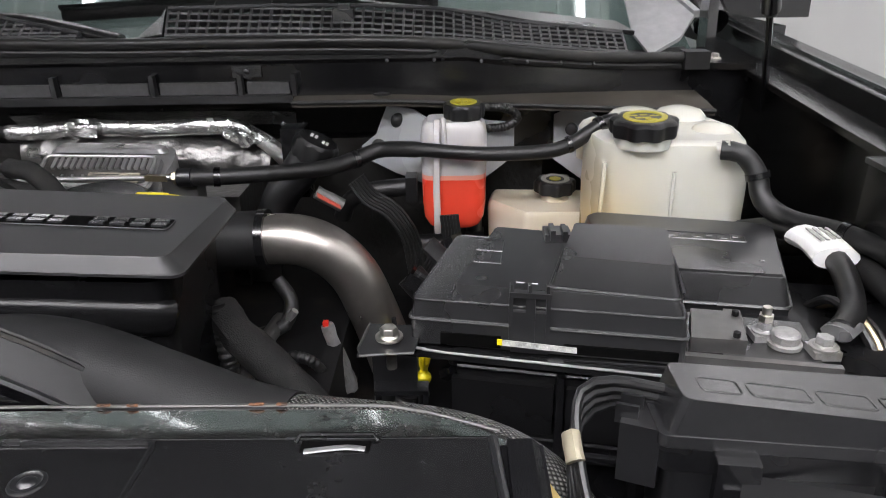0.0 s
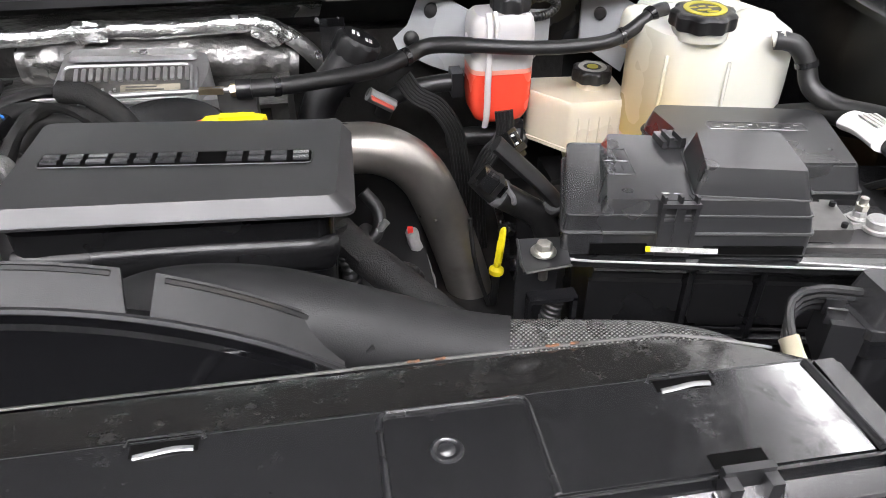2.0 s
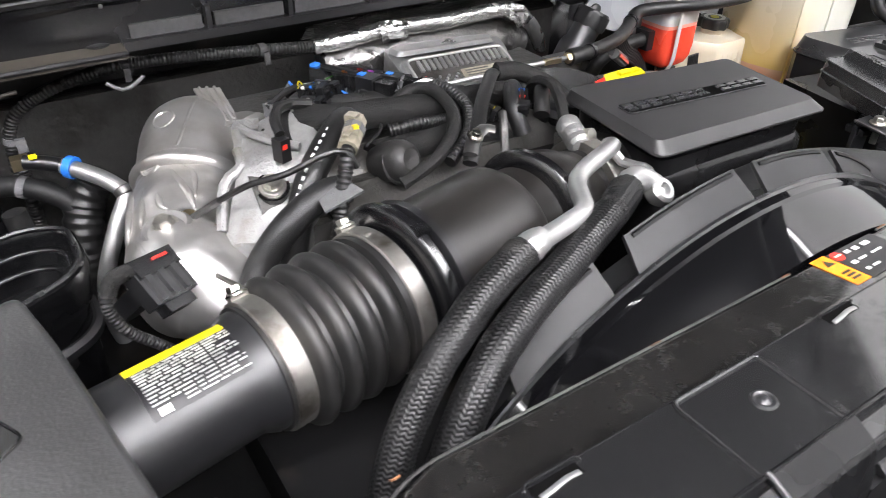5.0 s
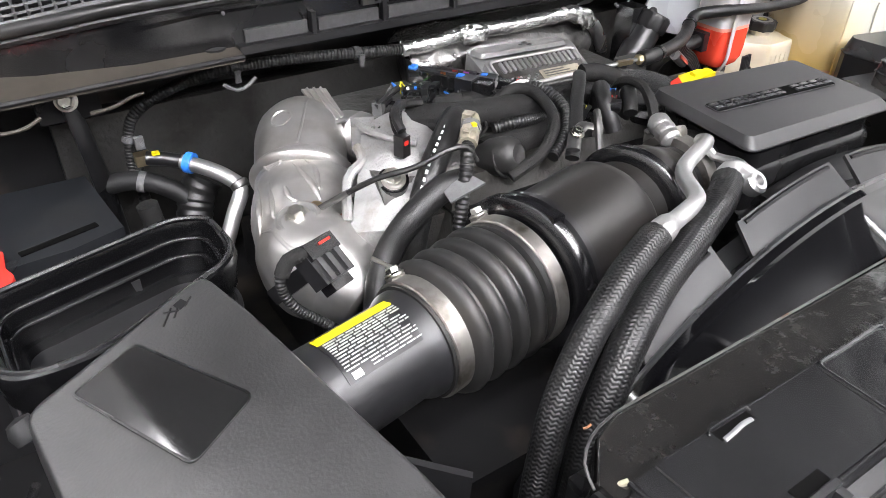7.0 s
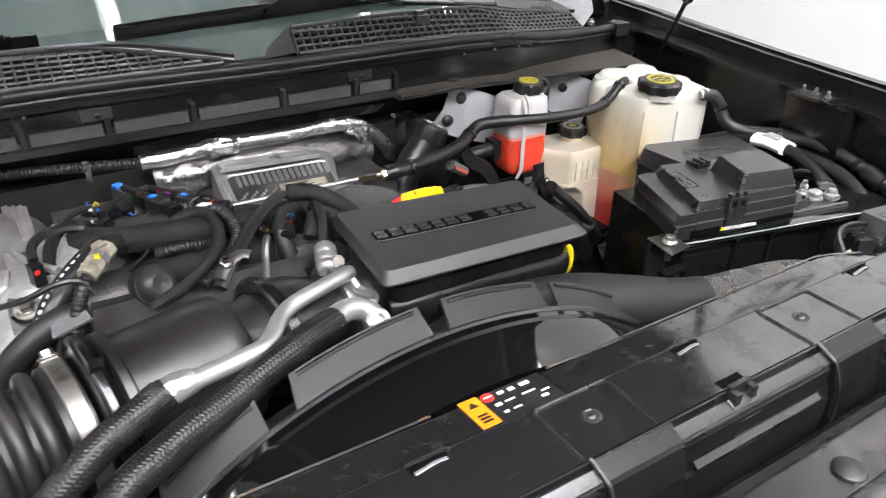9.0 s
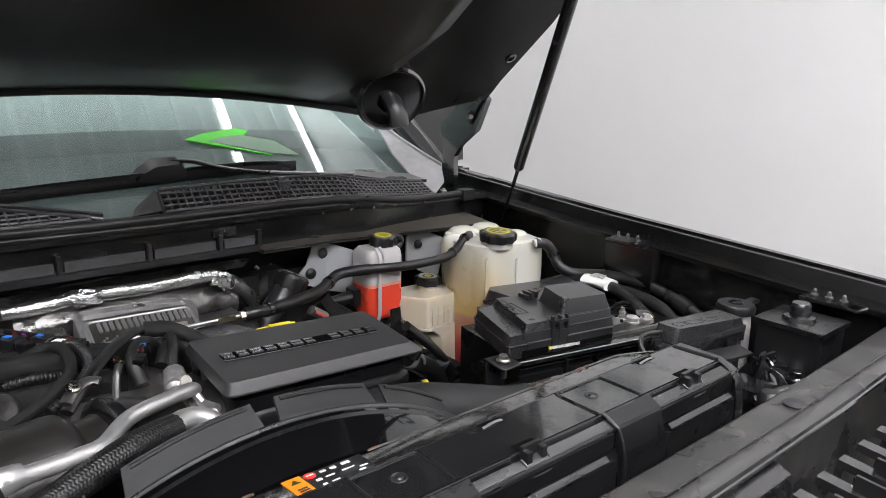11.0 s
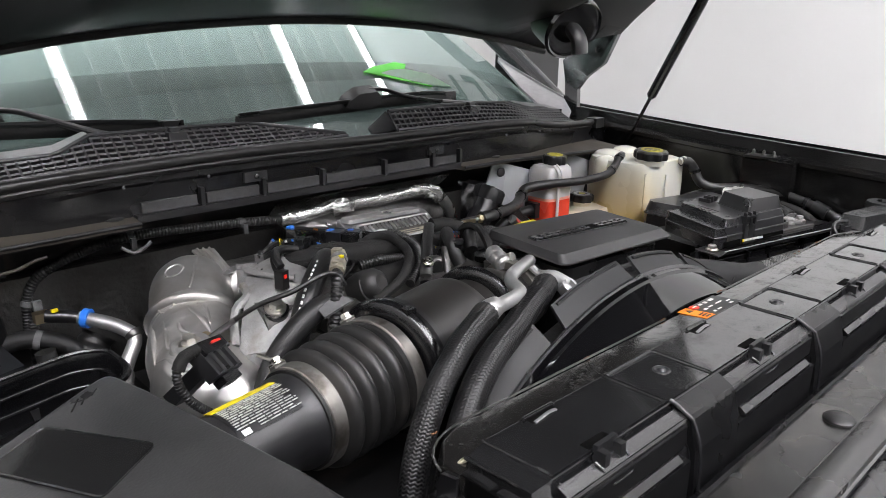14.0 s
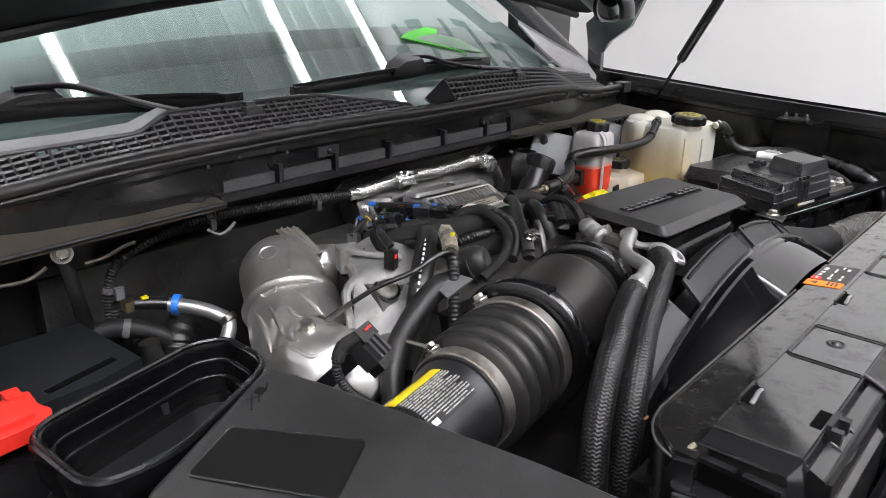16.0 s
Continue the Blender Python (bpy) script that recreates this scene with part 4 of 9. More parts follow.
def build_front():
    # hood latch panel and the shelf behind the grille
    prof = [(-0.086, 1.140), (-0.088, 1.163), (-0.093, 1.1665), (-0.128, 1.1690), (-0.133, 1.1735), (-0.140, 1.1775), (-0.148, 1.1770), (-0.1535, 1.1725), (-0.1545, 1.168), (-0.1520, 1.1650), (-0.142, 1.161), (-0.136, 1.14), (-0.136, 0.5), (-0.086, 0.5)]

    def bow(x):
        k = max(0, (x - 0.45) / 0.2)
        return 0.002 * k, 0.0035 * k
    p = part("latch_panel", profile_run(prof, -0.86, 0.85, steps=40, bow=bow), PANELP, TRUCK, "black plastic panel behind the grille")
    for x in (0.146, -0.155, 0.46, -0.47):
        part("rubber_stop", lathe([(0.0125, 0), (0.0125, 0.003), (0.010, 0.005), (0.001, 0.0056)], (x, -0.117, 1.1672), (0, 0, 1), 20), RUBBER, p)
    part("lip_bead", sweep([(x, -0.1545 + bow(x)[0], 1.1655 + bow(x)[1]) for x in (-0.84, -0.4, 0, 0.3, 0.5, 0.65, 0.75, 0.84)], 0.0028, 8), BLACK_GLOSS, p)
    part("crease", sweep([(x, -0.1315 + bow(x)[0], 1.1717 + bow(x)[1]) for x in (-0.84, -0.4, 0, 0.3, 0.5, 0.65, 0.75, 0.84)], 0.0012, 6), BLACK_SATIN, p)
    part("gutter", profile_run([(-0.060, 1.10), (-0.060, 1.128), (-0.066, 1.132), (-0.072, 1.126), (-0.080, 1.140), (-0.087, 1.150), (-0.087, 1.10)], -0.8, 0.60), BLACK_SATIN, p)
    # ledge below the panel's front edge, in two steps
    for a, b, d, z in ((0.060, 0.148, 0.013, 1.151), (0.150, 0.340, 0.014, 1.159), (-0.36, -0.17, 0.013, 1.156)):
        part("duct_shoulder", bevel(loft([[(x, y, q) for y, q in ((-0.136, z + 0.001), (-0.1565, z), (-0.1565 - d, z - 0.006), (-0.1580 - d, z - 0.010), (-0.1600 - d, 0.95), (-0.136, 0.95))] for x in (a, b)]), 0.0022), BLACK_SATIN, p)
    g = part("grille", box(-0.7, 0.66, -0.62, -0.60, 0.5, 1.15, 0.01), BLACK_GLOSS, TRUCK, "black grille with fore-and-aft vanes")
    part("tray", box(-0.7, 0.66, -0.60, -0.165, 0.98, 1.0, 0.002), DARK, g)
    for i in range(26):
        x = -0.686 + i * 0.0505
        part("vane", slab([(x, -0.180, 1.134), (x + 0.016, -0.180, 1.134), (x + 0.016, -0.60, 1.095), (x, -0.60, 1.095)], 0.009, 0.0015), GREY_PLASTIC, g)
        part("vane_web", slab([(x + 0.006, -0.21, 1.122), (x + 0.010, -0.21, 1.122), (x + 0.010, -0.60, 1.086), (x + 0.006, -0.60, 1.086)], 0.035), BLACK, g)
    for y in (-0.27, -0.37, -0.48):
        part("crossbar", box(-0.7, 0.66, y - 0.004, y + 0.004, 1.055, 1.078, 0.002), BLACK, g)
    part("cable_end", sweep([(0.040, -0.158, 1.13), (0.053, -0.168, 1.12), (0.047, -0.178, 1.105), (0.060, -0.185, 1.09)], 0.005, 10), CHROMED, p)
    # pipes, brackets and bolts between the radiator's end and the fender
    z = part("end_bracket", joined(slab([(0.560, 0.045, 1.135), (0.640, 0.020, 1.140), (0.650, 0.048, 1.142), (0.575, 0.075, 1.137)], 0.004, 0.001), slab([(0.640, 0.010, 1.140), (0.668, 0.004, 1.142), (0.672, 0.018, 1.060), (0.645, 0.022, 1.055)], 0.004, 0.001)), FACE, TRUCK, "black folded steel bracket")
    part("bracket_rib", sweep([(0.650, -0.005, 1.125), (0.655, 0.01, 1.135), (0.664, 0.018, 1.12)], 0.004, 8), PAINT, z)
    part("bump_stop", lathe([(0.016, 0), (0.017, 0.006), (0.012, 0.016), (0.008, 0.018)], (0.585, -0.035, 1.10), (0, 0, 1), 20), RUBBER, z)
    part("drain_tube", sweep([(0.575, -0.02, 1.10), (0.61, -0.045, 1.115), (0.65, -0.06, 1.112), (0.70, -0.04, 1.105)], 0.007, 10), RUBBER, z)
    part("clear_loop", sweep([(0.67, -0.075, 1.10), (0.685, -0.06, 1.118), (0.70, -0.068, 1.122), (0.70, -0.09, 1.112)], 0.005, 8), THIN_CLEAR, z)
    part("cross_bar", sweep([(0.60, -0.075, 1.105), (0.70, -0.085, 1.11), (0.80, -0.07, 1.115)], 0.011, 10), BLACK_SATIN, z)
    # corner bracket by the fender
    c = part("corner_bracket", joined(box(0.60, 0.84, -0.09, 0.05, 1.085, 1.10, 0.004), slab([(0.668, 0.034, 1.112), (0.662, 0.006, 1.110), (0.648, -0.012, 1.075), (0.632, 0.0, 1.04), (0.64, 0.03, 1.04), (0.655, 0.045, 1.09)], 0.010, 0.002), slab([(0.672, 0.038, 1.112), (0.705, 0.036, 1.112), (0.704, 0.004, 1.111), (0.690, -0.010, 1.108), (0.672, 0.002, 1.110)], 0.008, 0.002)), BLACK_GLOSS, TRUCK, "glossy black corner bracket with bolts")
    for q, s in (((0.687, 0.020, 1.112), 0.0115), ((0.667, -0.032, 1.110), 0.010), ((0.70, -0.075, 1.10), 0.010), ((0.76, -0.05, 1.10), 0.009)):
        part("bolt", hexbolt(q, s), ZINC if s > 0.011 else BLACK_GLOSS, c)
    st = part("strap", joined(slab([(0.700, 0.030, 1.114), (0.712, 0.024, 1.114), (0.668, -0.004, 1.088), (0.656, 0.002, 1.088)], 0.003, 0.001), slab([(0.656, 0.002, 1.088), (0.668, -0.004, 1.088), (0.662, -0.006, 1.03), (0.650, 0.0, 1.03)], 0.003, 0.001)), BEIGE, c, "pale oily strap")
    part("strap_bolt", hexbolt((0.706, 0.027, 1.115), 0.0085), ZINC, st)
    part("plate", slab([(0.690, -0.035, 1.106), (0.745, -0.028, 1.108), (0.748, 0.002, 1.108), (0.700, 0.004, 1.106)], 0.004, 0.001), PLATE, c)
    part("brace", sweep([(0.683, 0.018, 1.105), (0.66, -0.02, 1.10), (0.63, -0.05, 1.07)], 0.012, 10), BLACK_GLOSS, c)


build_room()
build_fenders()
build_cowl()
build_windscreen()
build_hood()
build_underbody()
build_front()


# ---- front of the bay ----
def build_radiator_cover():
    c = thing("radiator_cover", (0.02, 0, 0.5), "long glossy black plastic radiator cover with ribs and clips", "radiator cover")
    core = [(0.088, 0.5), (0.088, 1.12), (0.030, 1.12), (0.028, 1.1935), (-0.030, 1.1935), (-0.0315, 1.1885), (-0.0340, 1.1885), (-0.0350, 1.1915), (-0.0450, 1.1868), (-0.0465, 1.184), (-0.046, 1.166), (-0.050, 1.158), (-0.054, 1.10), (-0.054, 0.5)]
    part("body", profile_run(core, -0.424, 0.462), BLACK_SATIN, c)
    # upper plate in sections, with squares framed by low ribs
    squares = ((-0.282, -0.208, -0.235), (-0.037, 0.036, -0.001), (0.220, 0.292, 0.249))
    edges = [-0.425] + [x for q in squares for x in q[:2]] + [0.440]
    for i, (a, b) in enumerate(zip(edges, edges[1:])):
        part("square_panel" if i % 2 else "top_plate", box(a, b, -0.0295, 0.0285, 1.192, 1.1966 if i % 2 else 1.1972, 0.0008), TOP_GLOSS, c)
    for a, b, m in squares:
        frame_line = [(a, -0.029, 1.1972), (a, 0.0225, 1.1972), (a + 0.0012, 0.0258, 1.1972), (a + 0.0042, 0.0272, 1.1972), (b - 0.0042, 0.0272, 1.1972), (b - 0.0012, 0.0258, 1.1970), (b, 0.0225, 1.1966), (b, -0.029, 1.1964)]
        part("rib", sweep(frame_line, 0.0017, 8, smooth=False, squash=(1.0, 1.1)), BLACK_SATIN, c)
        part("boss", lathe([(0.0078, 0), (0.0074, 0.0007), (0.0062, 0.0010), (0.0052, 0.0003), (0.0040, 0.0003), (0.0030, 0.0014), (0.0010, 0.0019)], (m, 0.002, 1.1966), (0, 0, 1), 28), BLACK, c)
        # joint cover that runs down the front face beside each square
        for x in (a + 0.006,):
            part("joint_rib", sweep([(x, -0.0295, 1.1968), (x + 0.001, -0.0345, 1.1945), (x + 0.002, -0.0470, 1.1878), (x + 0.003, -0.0502, 1.1835), (x + 0.0035, -0.0580, 1.160), (x + 0.0035, -0.0598, 1.12)], 0.0016, 8), BLACK, c)
    part("rear_step", sweep([(-0.42, 0.0290, 1.1968), (0.44, 0.0290, 1.1968)], 0.0009, 6, smooth=False), BLACK_SATIN, c)
    part("rib", sweep([(0.4400, 0.0275, 1.1975), (0.4440, -0.029, 1.1975)], 0.0022, 8, smooth=False), BLACK, c)
    for y, z, r in ((-0.0306, 1.1952, 0.0010), (-0.0448, 1.1868, 0.0010)):
        part("groove_bead", sweep([(-0.425, y, z), (0.452, y, z)], r, 6, smooth=False), BLACK_SATIN, c)
    # clips over the front edge with a window behind each, slots in the rear edge; a black patch paints each hole's
    # shade
    for x in (-0.368, -0.128, 0.120, 0.376):
        k = part("clip", joined(box(x - 0.012, x + 0.012, -0.0345, -0.0305, 1.183, 1.2020, 0.0012), box(x - 0.0125, x - 0.0065, -0.0415, -0.0335, 1.181, 1.1990, 0.002), box(x + 0.0065, x + 0.0125, -0.0415, -0.0335, 1.181, 1.1990, 0.002)), BLACK, c)
        part("hook", sweep([(x - 0.016, -0.036, 1.192), (x - 0.015, -0.042, 1.189), (x - 0.014, -0.0465, 1.182), (x - 0.010, -0.0485, 1.1795), (x + 0.010, -0.0485, 1.1795), (x + 0.014, -0.0465, 1.182), (x + 0.015, -0.042, 1.189), (x + 0.016, -0.036, 1.192)], 0.0011, 8), BLACK_SATIN, k)
        part("window", box(x - 0.013, x + 0.013, -0.0285, -0.0205, 1.1967, 1.1977, 0.0003), HOLE_SHADE, k)
    for x in (-0.368, -0.128, 0.123, 0.372):
        s = part("slot", box(x - 0.015, x + 0.015, 0.0195, 0.0268, 1.1967, 1.1976, 0.0003), HOLE_SHADE, c)
        part("tongue", sweep([(x - 0.013, 0.0195, 1.1976), (x - 0.004, 0.020, 1.1984), (x + 0.005, 0.0212, 1.1984), (x + 0.013, 0.0210, 1.1976)], 0.0013, 8, squash=(1.3, 0.6)), CHROMED, s)
        part("slot_lip", sweep([(x - 0.018, 0.0262, 1.1975), (x - 0.016, 0.0288, 1.1995), (x + 0.016, 0.0288, 1.1995), (x + 0.018, 0.0262, 1.1975)], 0.0009, 6, smooth=False), BLACK_SATIN, s)
    # front face: raised blocks and long recessed panels with a ledge
    for a, b in ((-0.274, -0.200), (-0.029, 0.046), (0.229, 0.303)):
        part("face_block", loft([[(x, y, z) for y, z in ((-0.030, 1.1955), (-0.0325, 1.1945), (-0.0455, 1.1875), (-0.0478, 1.1845), (-0.0540, 1.1600), (-0.0580, 1.10), (-0.04, 1.10))] for x in (a, b)]), FACE, c, smooth=False)
    for a, b in ((-0.42, -0.281), (-0.2, -0.036), (0.046, 0.222), (0.303, 0.452)):
        part("face_panel", box(a, b, -0.0490, -0.045, 1.166, 1.1835, 0.0008), FACE, c)
        part("face_ledge", loft([[(x, y, z) for y, z in ((-0.047, 1.1645), (-0.0500, 1.1643), (-0.0548, 1.1605), (-0.0552, 1.1580), (-0.050, 1.1570))] for x in (a + 0.012, b - 0.012)]), BLACK_SATIN, c, smooth=False)
        part("lower_face", box(a, b, -0.0550, -0.050, 1.108, 1.1565, 0.0012), FACE, c)
        part("foot_strip", box(a, b, -0.0610, -0.0560, 1.103, 1.1085, 0.0012), BLACK_SATIN, c)
    # shoulder at the far end
    arc = [(-0.0580, 1.10), (-0.0575, 1.155), (-0.053, 1.178), (-0.042, 1.190), (-0.028, 1.1972), (0.028, 1.1972), (0.028, 1.10)]
    part("end_cap", bevel(loft([[(x, y, z) for y, z in arc] for x in (0.446, 0.457)] + [[(0.462, y, z - 0.005) for y, z in arc], [(0.465, y, z - 0.03) for y, z in arc]]), 0.002), BLACK_SATIN, c)
    # near end: the plate turns down over a stepped block with a rounded foot
    slope = part("end_slope", loft([[(-0.425, y, z) for y, z in ((-0.031, 1.1966), (0.0285, 1.1966), (0.0285, 1.10), (-0.050, 1.10))], [(-0.4275, y, z) for y, z in ((-0.031, 1.1955), (0.0285, 1.1962), (0.0285, 1.10), (-0.050, 1.10))],
                                    [(-0.4390, y, z) for y, z in ((-0.026, 1.1890), (0.031, 1.1895), (0.031, 1.10), (-0.046, 1.10))], [(-0.4400, y, z) for y, z in ((-0.026, 1.1750), (0.031, 1.1760), (0.031, 1.10), (-0.046, 1.10))]]), BLACK_GLOSS, c, smooth=False)
    part("slope_bead", sweep([(-0.4412, 0.032, 1.1885), (-0.4370, -0.022, 1.1880), (-0.4345, -0.026, 1.1885)], 0.0017, 8, smooth=False), BLACK_SATIN, slope)
    part("slope_bead", sweep([(-0.4265, 0.0280, 1.1968), (-0.4230, -0.030, 1.1968)], 0.0012, 6, smooth=False), BLACK_SATIN, slope)
    facet = [(-0.4345, -0.0225, 1.1888), (-0.4200, -0.0250, 1.1948), (-0.4120, -0.0415, 1.1815), (-0.4230, -0.0365, 1.1670)]
    part("end_cheek", slab(facet[::-1], 0.012, 0.0008), GREY_PLASTIC, c, smooth=False)
    # black block painted in for the shaded recess
    part("end_recess", box(-0.4440, -0.4385, -0.022, 0.030, 1.158, 1.1755, 0.001), HOLE_SHADE, c)
    part("end_notch", joined(box(-0.4435, -0.438, -0.026, -0.002, 1.1745, 1.1790, 0.0012), box(-0.4435, -0.438, 0.007, 0.033, 1.1745, 1.1790, 0.0012)), BLACK_SATIN, c)
    for y in (-0.001, 0.006):
        part("notch_cheek", box(-0.4435, -0.438, y - 0.0010, y + 0.0010, 1.168, 1.1785, 0.0005), BLACK_SATIN, c)
    f = part("end_foot", prism(rounded([(-0.464, 0.040), (-0.4525, -0.012), (-0.444, -0.0185), (-0.418, -0.0195), (-0.418, 0.044)], 0.006, 4), 0.9, 1.1600, 0.003), BLACK_GLOSS, c)
    for dz in (0.0, -0.0036, -0.0072):
        part("foot_bead", sweep([(-0.4650, 0.036, 1.1575 + dz), (-0.4540, -0.010, 1.1575 + dz), (-0.4505, -0.0165, 1.1575 + dz), (-0.4435, -0.0200, 1.1575 + dz), (-0.424, -0.0205, 1.1575 + dz)], 0.0013, 6, smooth=False), GREY_PLASTIC, f)
    part("pale_clip", sweep([(-0.4375, 0.035, 1.184), (-0.4425, 0.0385, 1.179), (-0.4435, 0.039, 1.168)], 0.0020, 8), TAN, c)
    # the tank behind the plate, glossy with rust lines and orange flecks along its rear edge
    t = thing("radiator_tank", (0.0, 0.06, 1.1), "glossy black radiator top tank with dried stains", "radiator")
    rings = []
    for i in range(41):
        x = -0.450 + 0.91 * i / 40
        k = max(0, (x - 0.37) / 0.09) + max(0, (-0.405 - x) / 0.045)
        y1 = 0.078 - 0.03 * k * k
        rings.append([(x, 0.0285, 1.185 - 0.004 * k), (x, 0.04, 1.1845 - 0.003 * k), (x, y1 - 0.004, 1.1805), (x, y1, 1.177), (x, y1 + 0.003, 1.10), (x, 0.0285, 1.10)])
    part("tank", loft(rings), TANK_TOP, t)
    part("crimp_edge", sweep([(-0.452, 0.045, 1.176), (-0.446, 0.060, 1.1785), (-0.430, 0.0715, 1.1800), (-0.41, 0.0765, 1.1805)] + [(x, 0.0775, 1.1805) for x in (-0.39, -0.3, -0.2, -0.095)], 0.0010, 6), PLATE, t, "worn bright crimp edge")
    part("tank_end", loft([[(-0.453 + 0.004 * k, y, z) for y, z in ((0.0285, 1.178), (0.044, 1.175), (0.048, 1.165), (0.048, 0.95), (0.0285, 0.95))] for k in (0, 1)]), BLACK_SATIN, t)
    part("crimp_edge", sweep([(x, 0.0775, 1.1805) for x in (0.019, 0.1, 0.35)] + [(0.40, 0.0745, 1.180), (0.445, 0.058, 1.179)], 0.0010, 6), PLATE, t, "worn bright crimp edge")
    for x, y, w in ((0.243, 0.0778, 0.0034), (0.258, 0.0776, 0.0026), (0.322, 0.0778, 0.0038), (0.335, 0.0777, 0.0026), (-0.428, 0.078, 0.003)):
        part("rust_fleck", sweep([(x - w, y, 1.1812), (x, y - 0.0008, 1.1817), (x + w, y, 1.1812)], 0.0009, 6), RUST_TONE, t, "small orange fleck")
    for a, b in ((-0.24, -0.232), (-0.105, -0.096), (0.02, 0.03)):
        part("rust_line", sweep([(a, 0.0772, 1.1816), ((a + b) / 2, 0.0774, 1.1818), (b, 0.0772, 1.1816)], 0.0006, 6), RUST_TONE, t, "thin line of rust")
    # sticker
    s = thing("warning_sticker", (-0.02, 0.06, 1.18), "orange and black warning sticker with white symbols", "sticker")
    z = lambda y: 1.1847 - (y - 0.04) * 0.11

    def patch(name, x0, x1, y0, y1, m, up=0.0004):
        return part(name, slab([(x0, y0, z(y0) + up), (x1, y0, z(y0) + up), (x1, y1, z(y1) + up), (x0, y1, z(y1) + up)], 0.0006), m, s, smooth=False)
    patch("backing", -0.052, 0.008, 0.040, 0.077, STICKER_BLACK, 0.0003)
    patch("orange_field", -0.070, -0.053, 0.041, 0.078, ORANGE, 0.0005)
    part("triangle", slab([(-0.066, 0.066, z(0.066) + 0.0012), (-0.057, 0.066, z(0.066) + 0.0012), (-0.0615, 0.073, z(0.073) + 0.0012)], 0.0006), STICKER_BLACK, s, smooth=False)
    for k in range(3):
        patch("bar", -0.066, -0.057, 0.046 + k * 0.004, 0.048 + k * 0.004, STICKER_BLACK, 0.0012)
    part("red_disc", lathe([(0.0055, 0), (0.0055, 0.0008)], (-0.046, 0.071, z(0.071) + 0.0003), (0, 0.1, 1), 20), RED, s)
    patch("slash", -0.0495, -0.0425, 0.0702, 0.0718, WHITE, 0.0018)
    for a, b, y0, y1 in ((-0.037, -0.030, 0.068, 0.074), (-0.027, -0.020, 0.067, 0.074), (-0.016, -0.005, 0.067, 0.074), (-0.047, -0.040, 0.056, 0.062), (-0.038, -0.027, 0.058, 0.061),
                         (-0.022, -0.006, 0.058, 0.061), (-0.046, -0.041, 0.046, 0.051), (-0.038, -0.028, 0.047, 0.050), (-0.010, -0.002, 0.046, 0.051), (-0.006, 0.004, 0.053, 0.056)):
        patch("bar", a + (b - a) * 0.12, b - (b - a) * 0.12, y0 + (y1 - y0) * 0.22, y1 - (y1 - y0) * 0.22, WHITE, 0.0012)


def build_shroud():
    s = thing("fan_shroud", (-0.07, 0.12, 0.5), "black plastic fan shroud with flat tabs round its rim", "fan shroud")
    cx, R, top = -0.035, 0.40, 1.1985

    def arc(x, lift):
        return top + lift - (R - math.sqrt(R * R - (x - cx) ** 2))
    xs = [cx + 0.345 * (i / 48 * 2 - 1) for i in range(49)]
    rings = []
    for x in xs:
        rings.append([(x, 0.082, arc(x, -0.016)), (x, 0.100, arc(x, -0.0095)), (x, 0.118, arc(x, -0.0040)), (x, 0.1275, arc(x, -0.0022)), (x, 0.1295, arc(x, 0.0010)), (x, 0.139, arc(x, 0.0015)), (x, 0.142, arc(x, -0.004)),
                      (x, 0.150, arc(x, -0.006)), (x, 0.150, 0.8), (x, 0.082, 0.8)])
    part("rim", loft(rings), SCOOP, s)
    part("rim_bead", sweep([(x, 0.140, arc(x, 0.0012)) for x in xs], 0.0028, 6, smooth=False), GREY_PLASTIC, s)
    part("rear_ring", loft([[(x, 0.15, arc(x, -0.012)), (x, 0.185, arc(x, -0.03)), (x, 0.185, 0.8), (x, 0.15, 0.8)] for x in xs]), BLACK, s)
    for a, b in ((-0.288, -0.200), (-0.177, -0.049), (-0.033, 0.079), (0.091, 0.205)):
        n = 6
        rows = []
        for i in range(n + 1):
            x = a + (b - a) * i / n
            m = (a + b) / 2
            xt = m + (x - m) * 0.93
            rows.append([(x, 0.143, arc(x, -0.004)), (xt, 0.170, arc(xt, 0.0155)), (xt, 0.1715, arc(xt, 0.0125)), (x, 0.1445, arc(x, -0.008))])
        t = part("tab", loft(rows), TABGREY, s)
        part("tab_rib", sweep([(a + (b - a) * (0.08 + 0.84 * i / n), 0.1665, arc(a + (b - a) * (0.08 + 0.84 * i / n), 0.0132)) for i in range(n + 1)], 0.0022, 5, smooth=False), DARK, t)
    part("hook", slab([(0.206, 0.147, 1.098), (0.228, 0.147, 1.098), (0.2275, 0.147, 1.1265), (0.224, 0.147, 1.1335), (0.2195, 0.147, 1.130)], 0.004, 0.001), TABGREY, s)


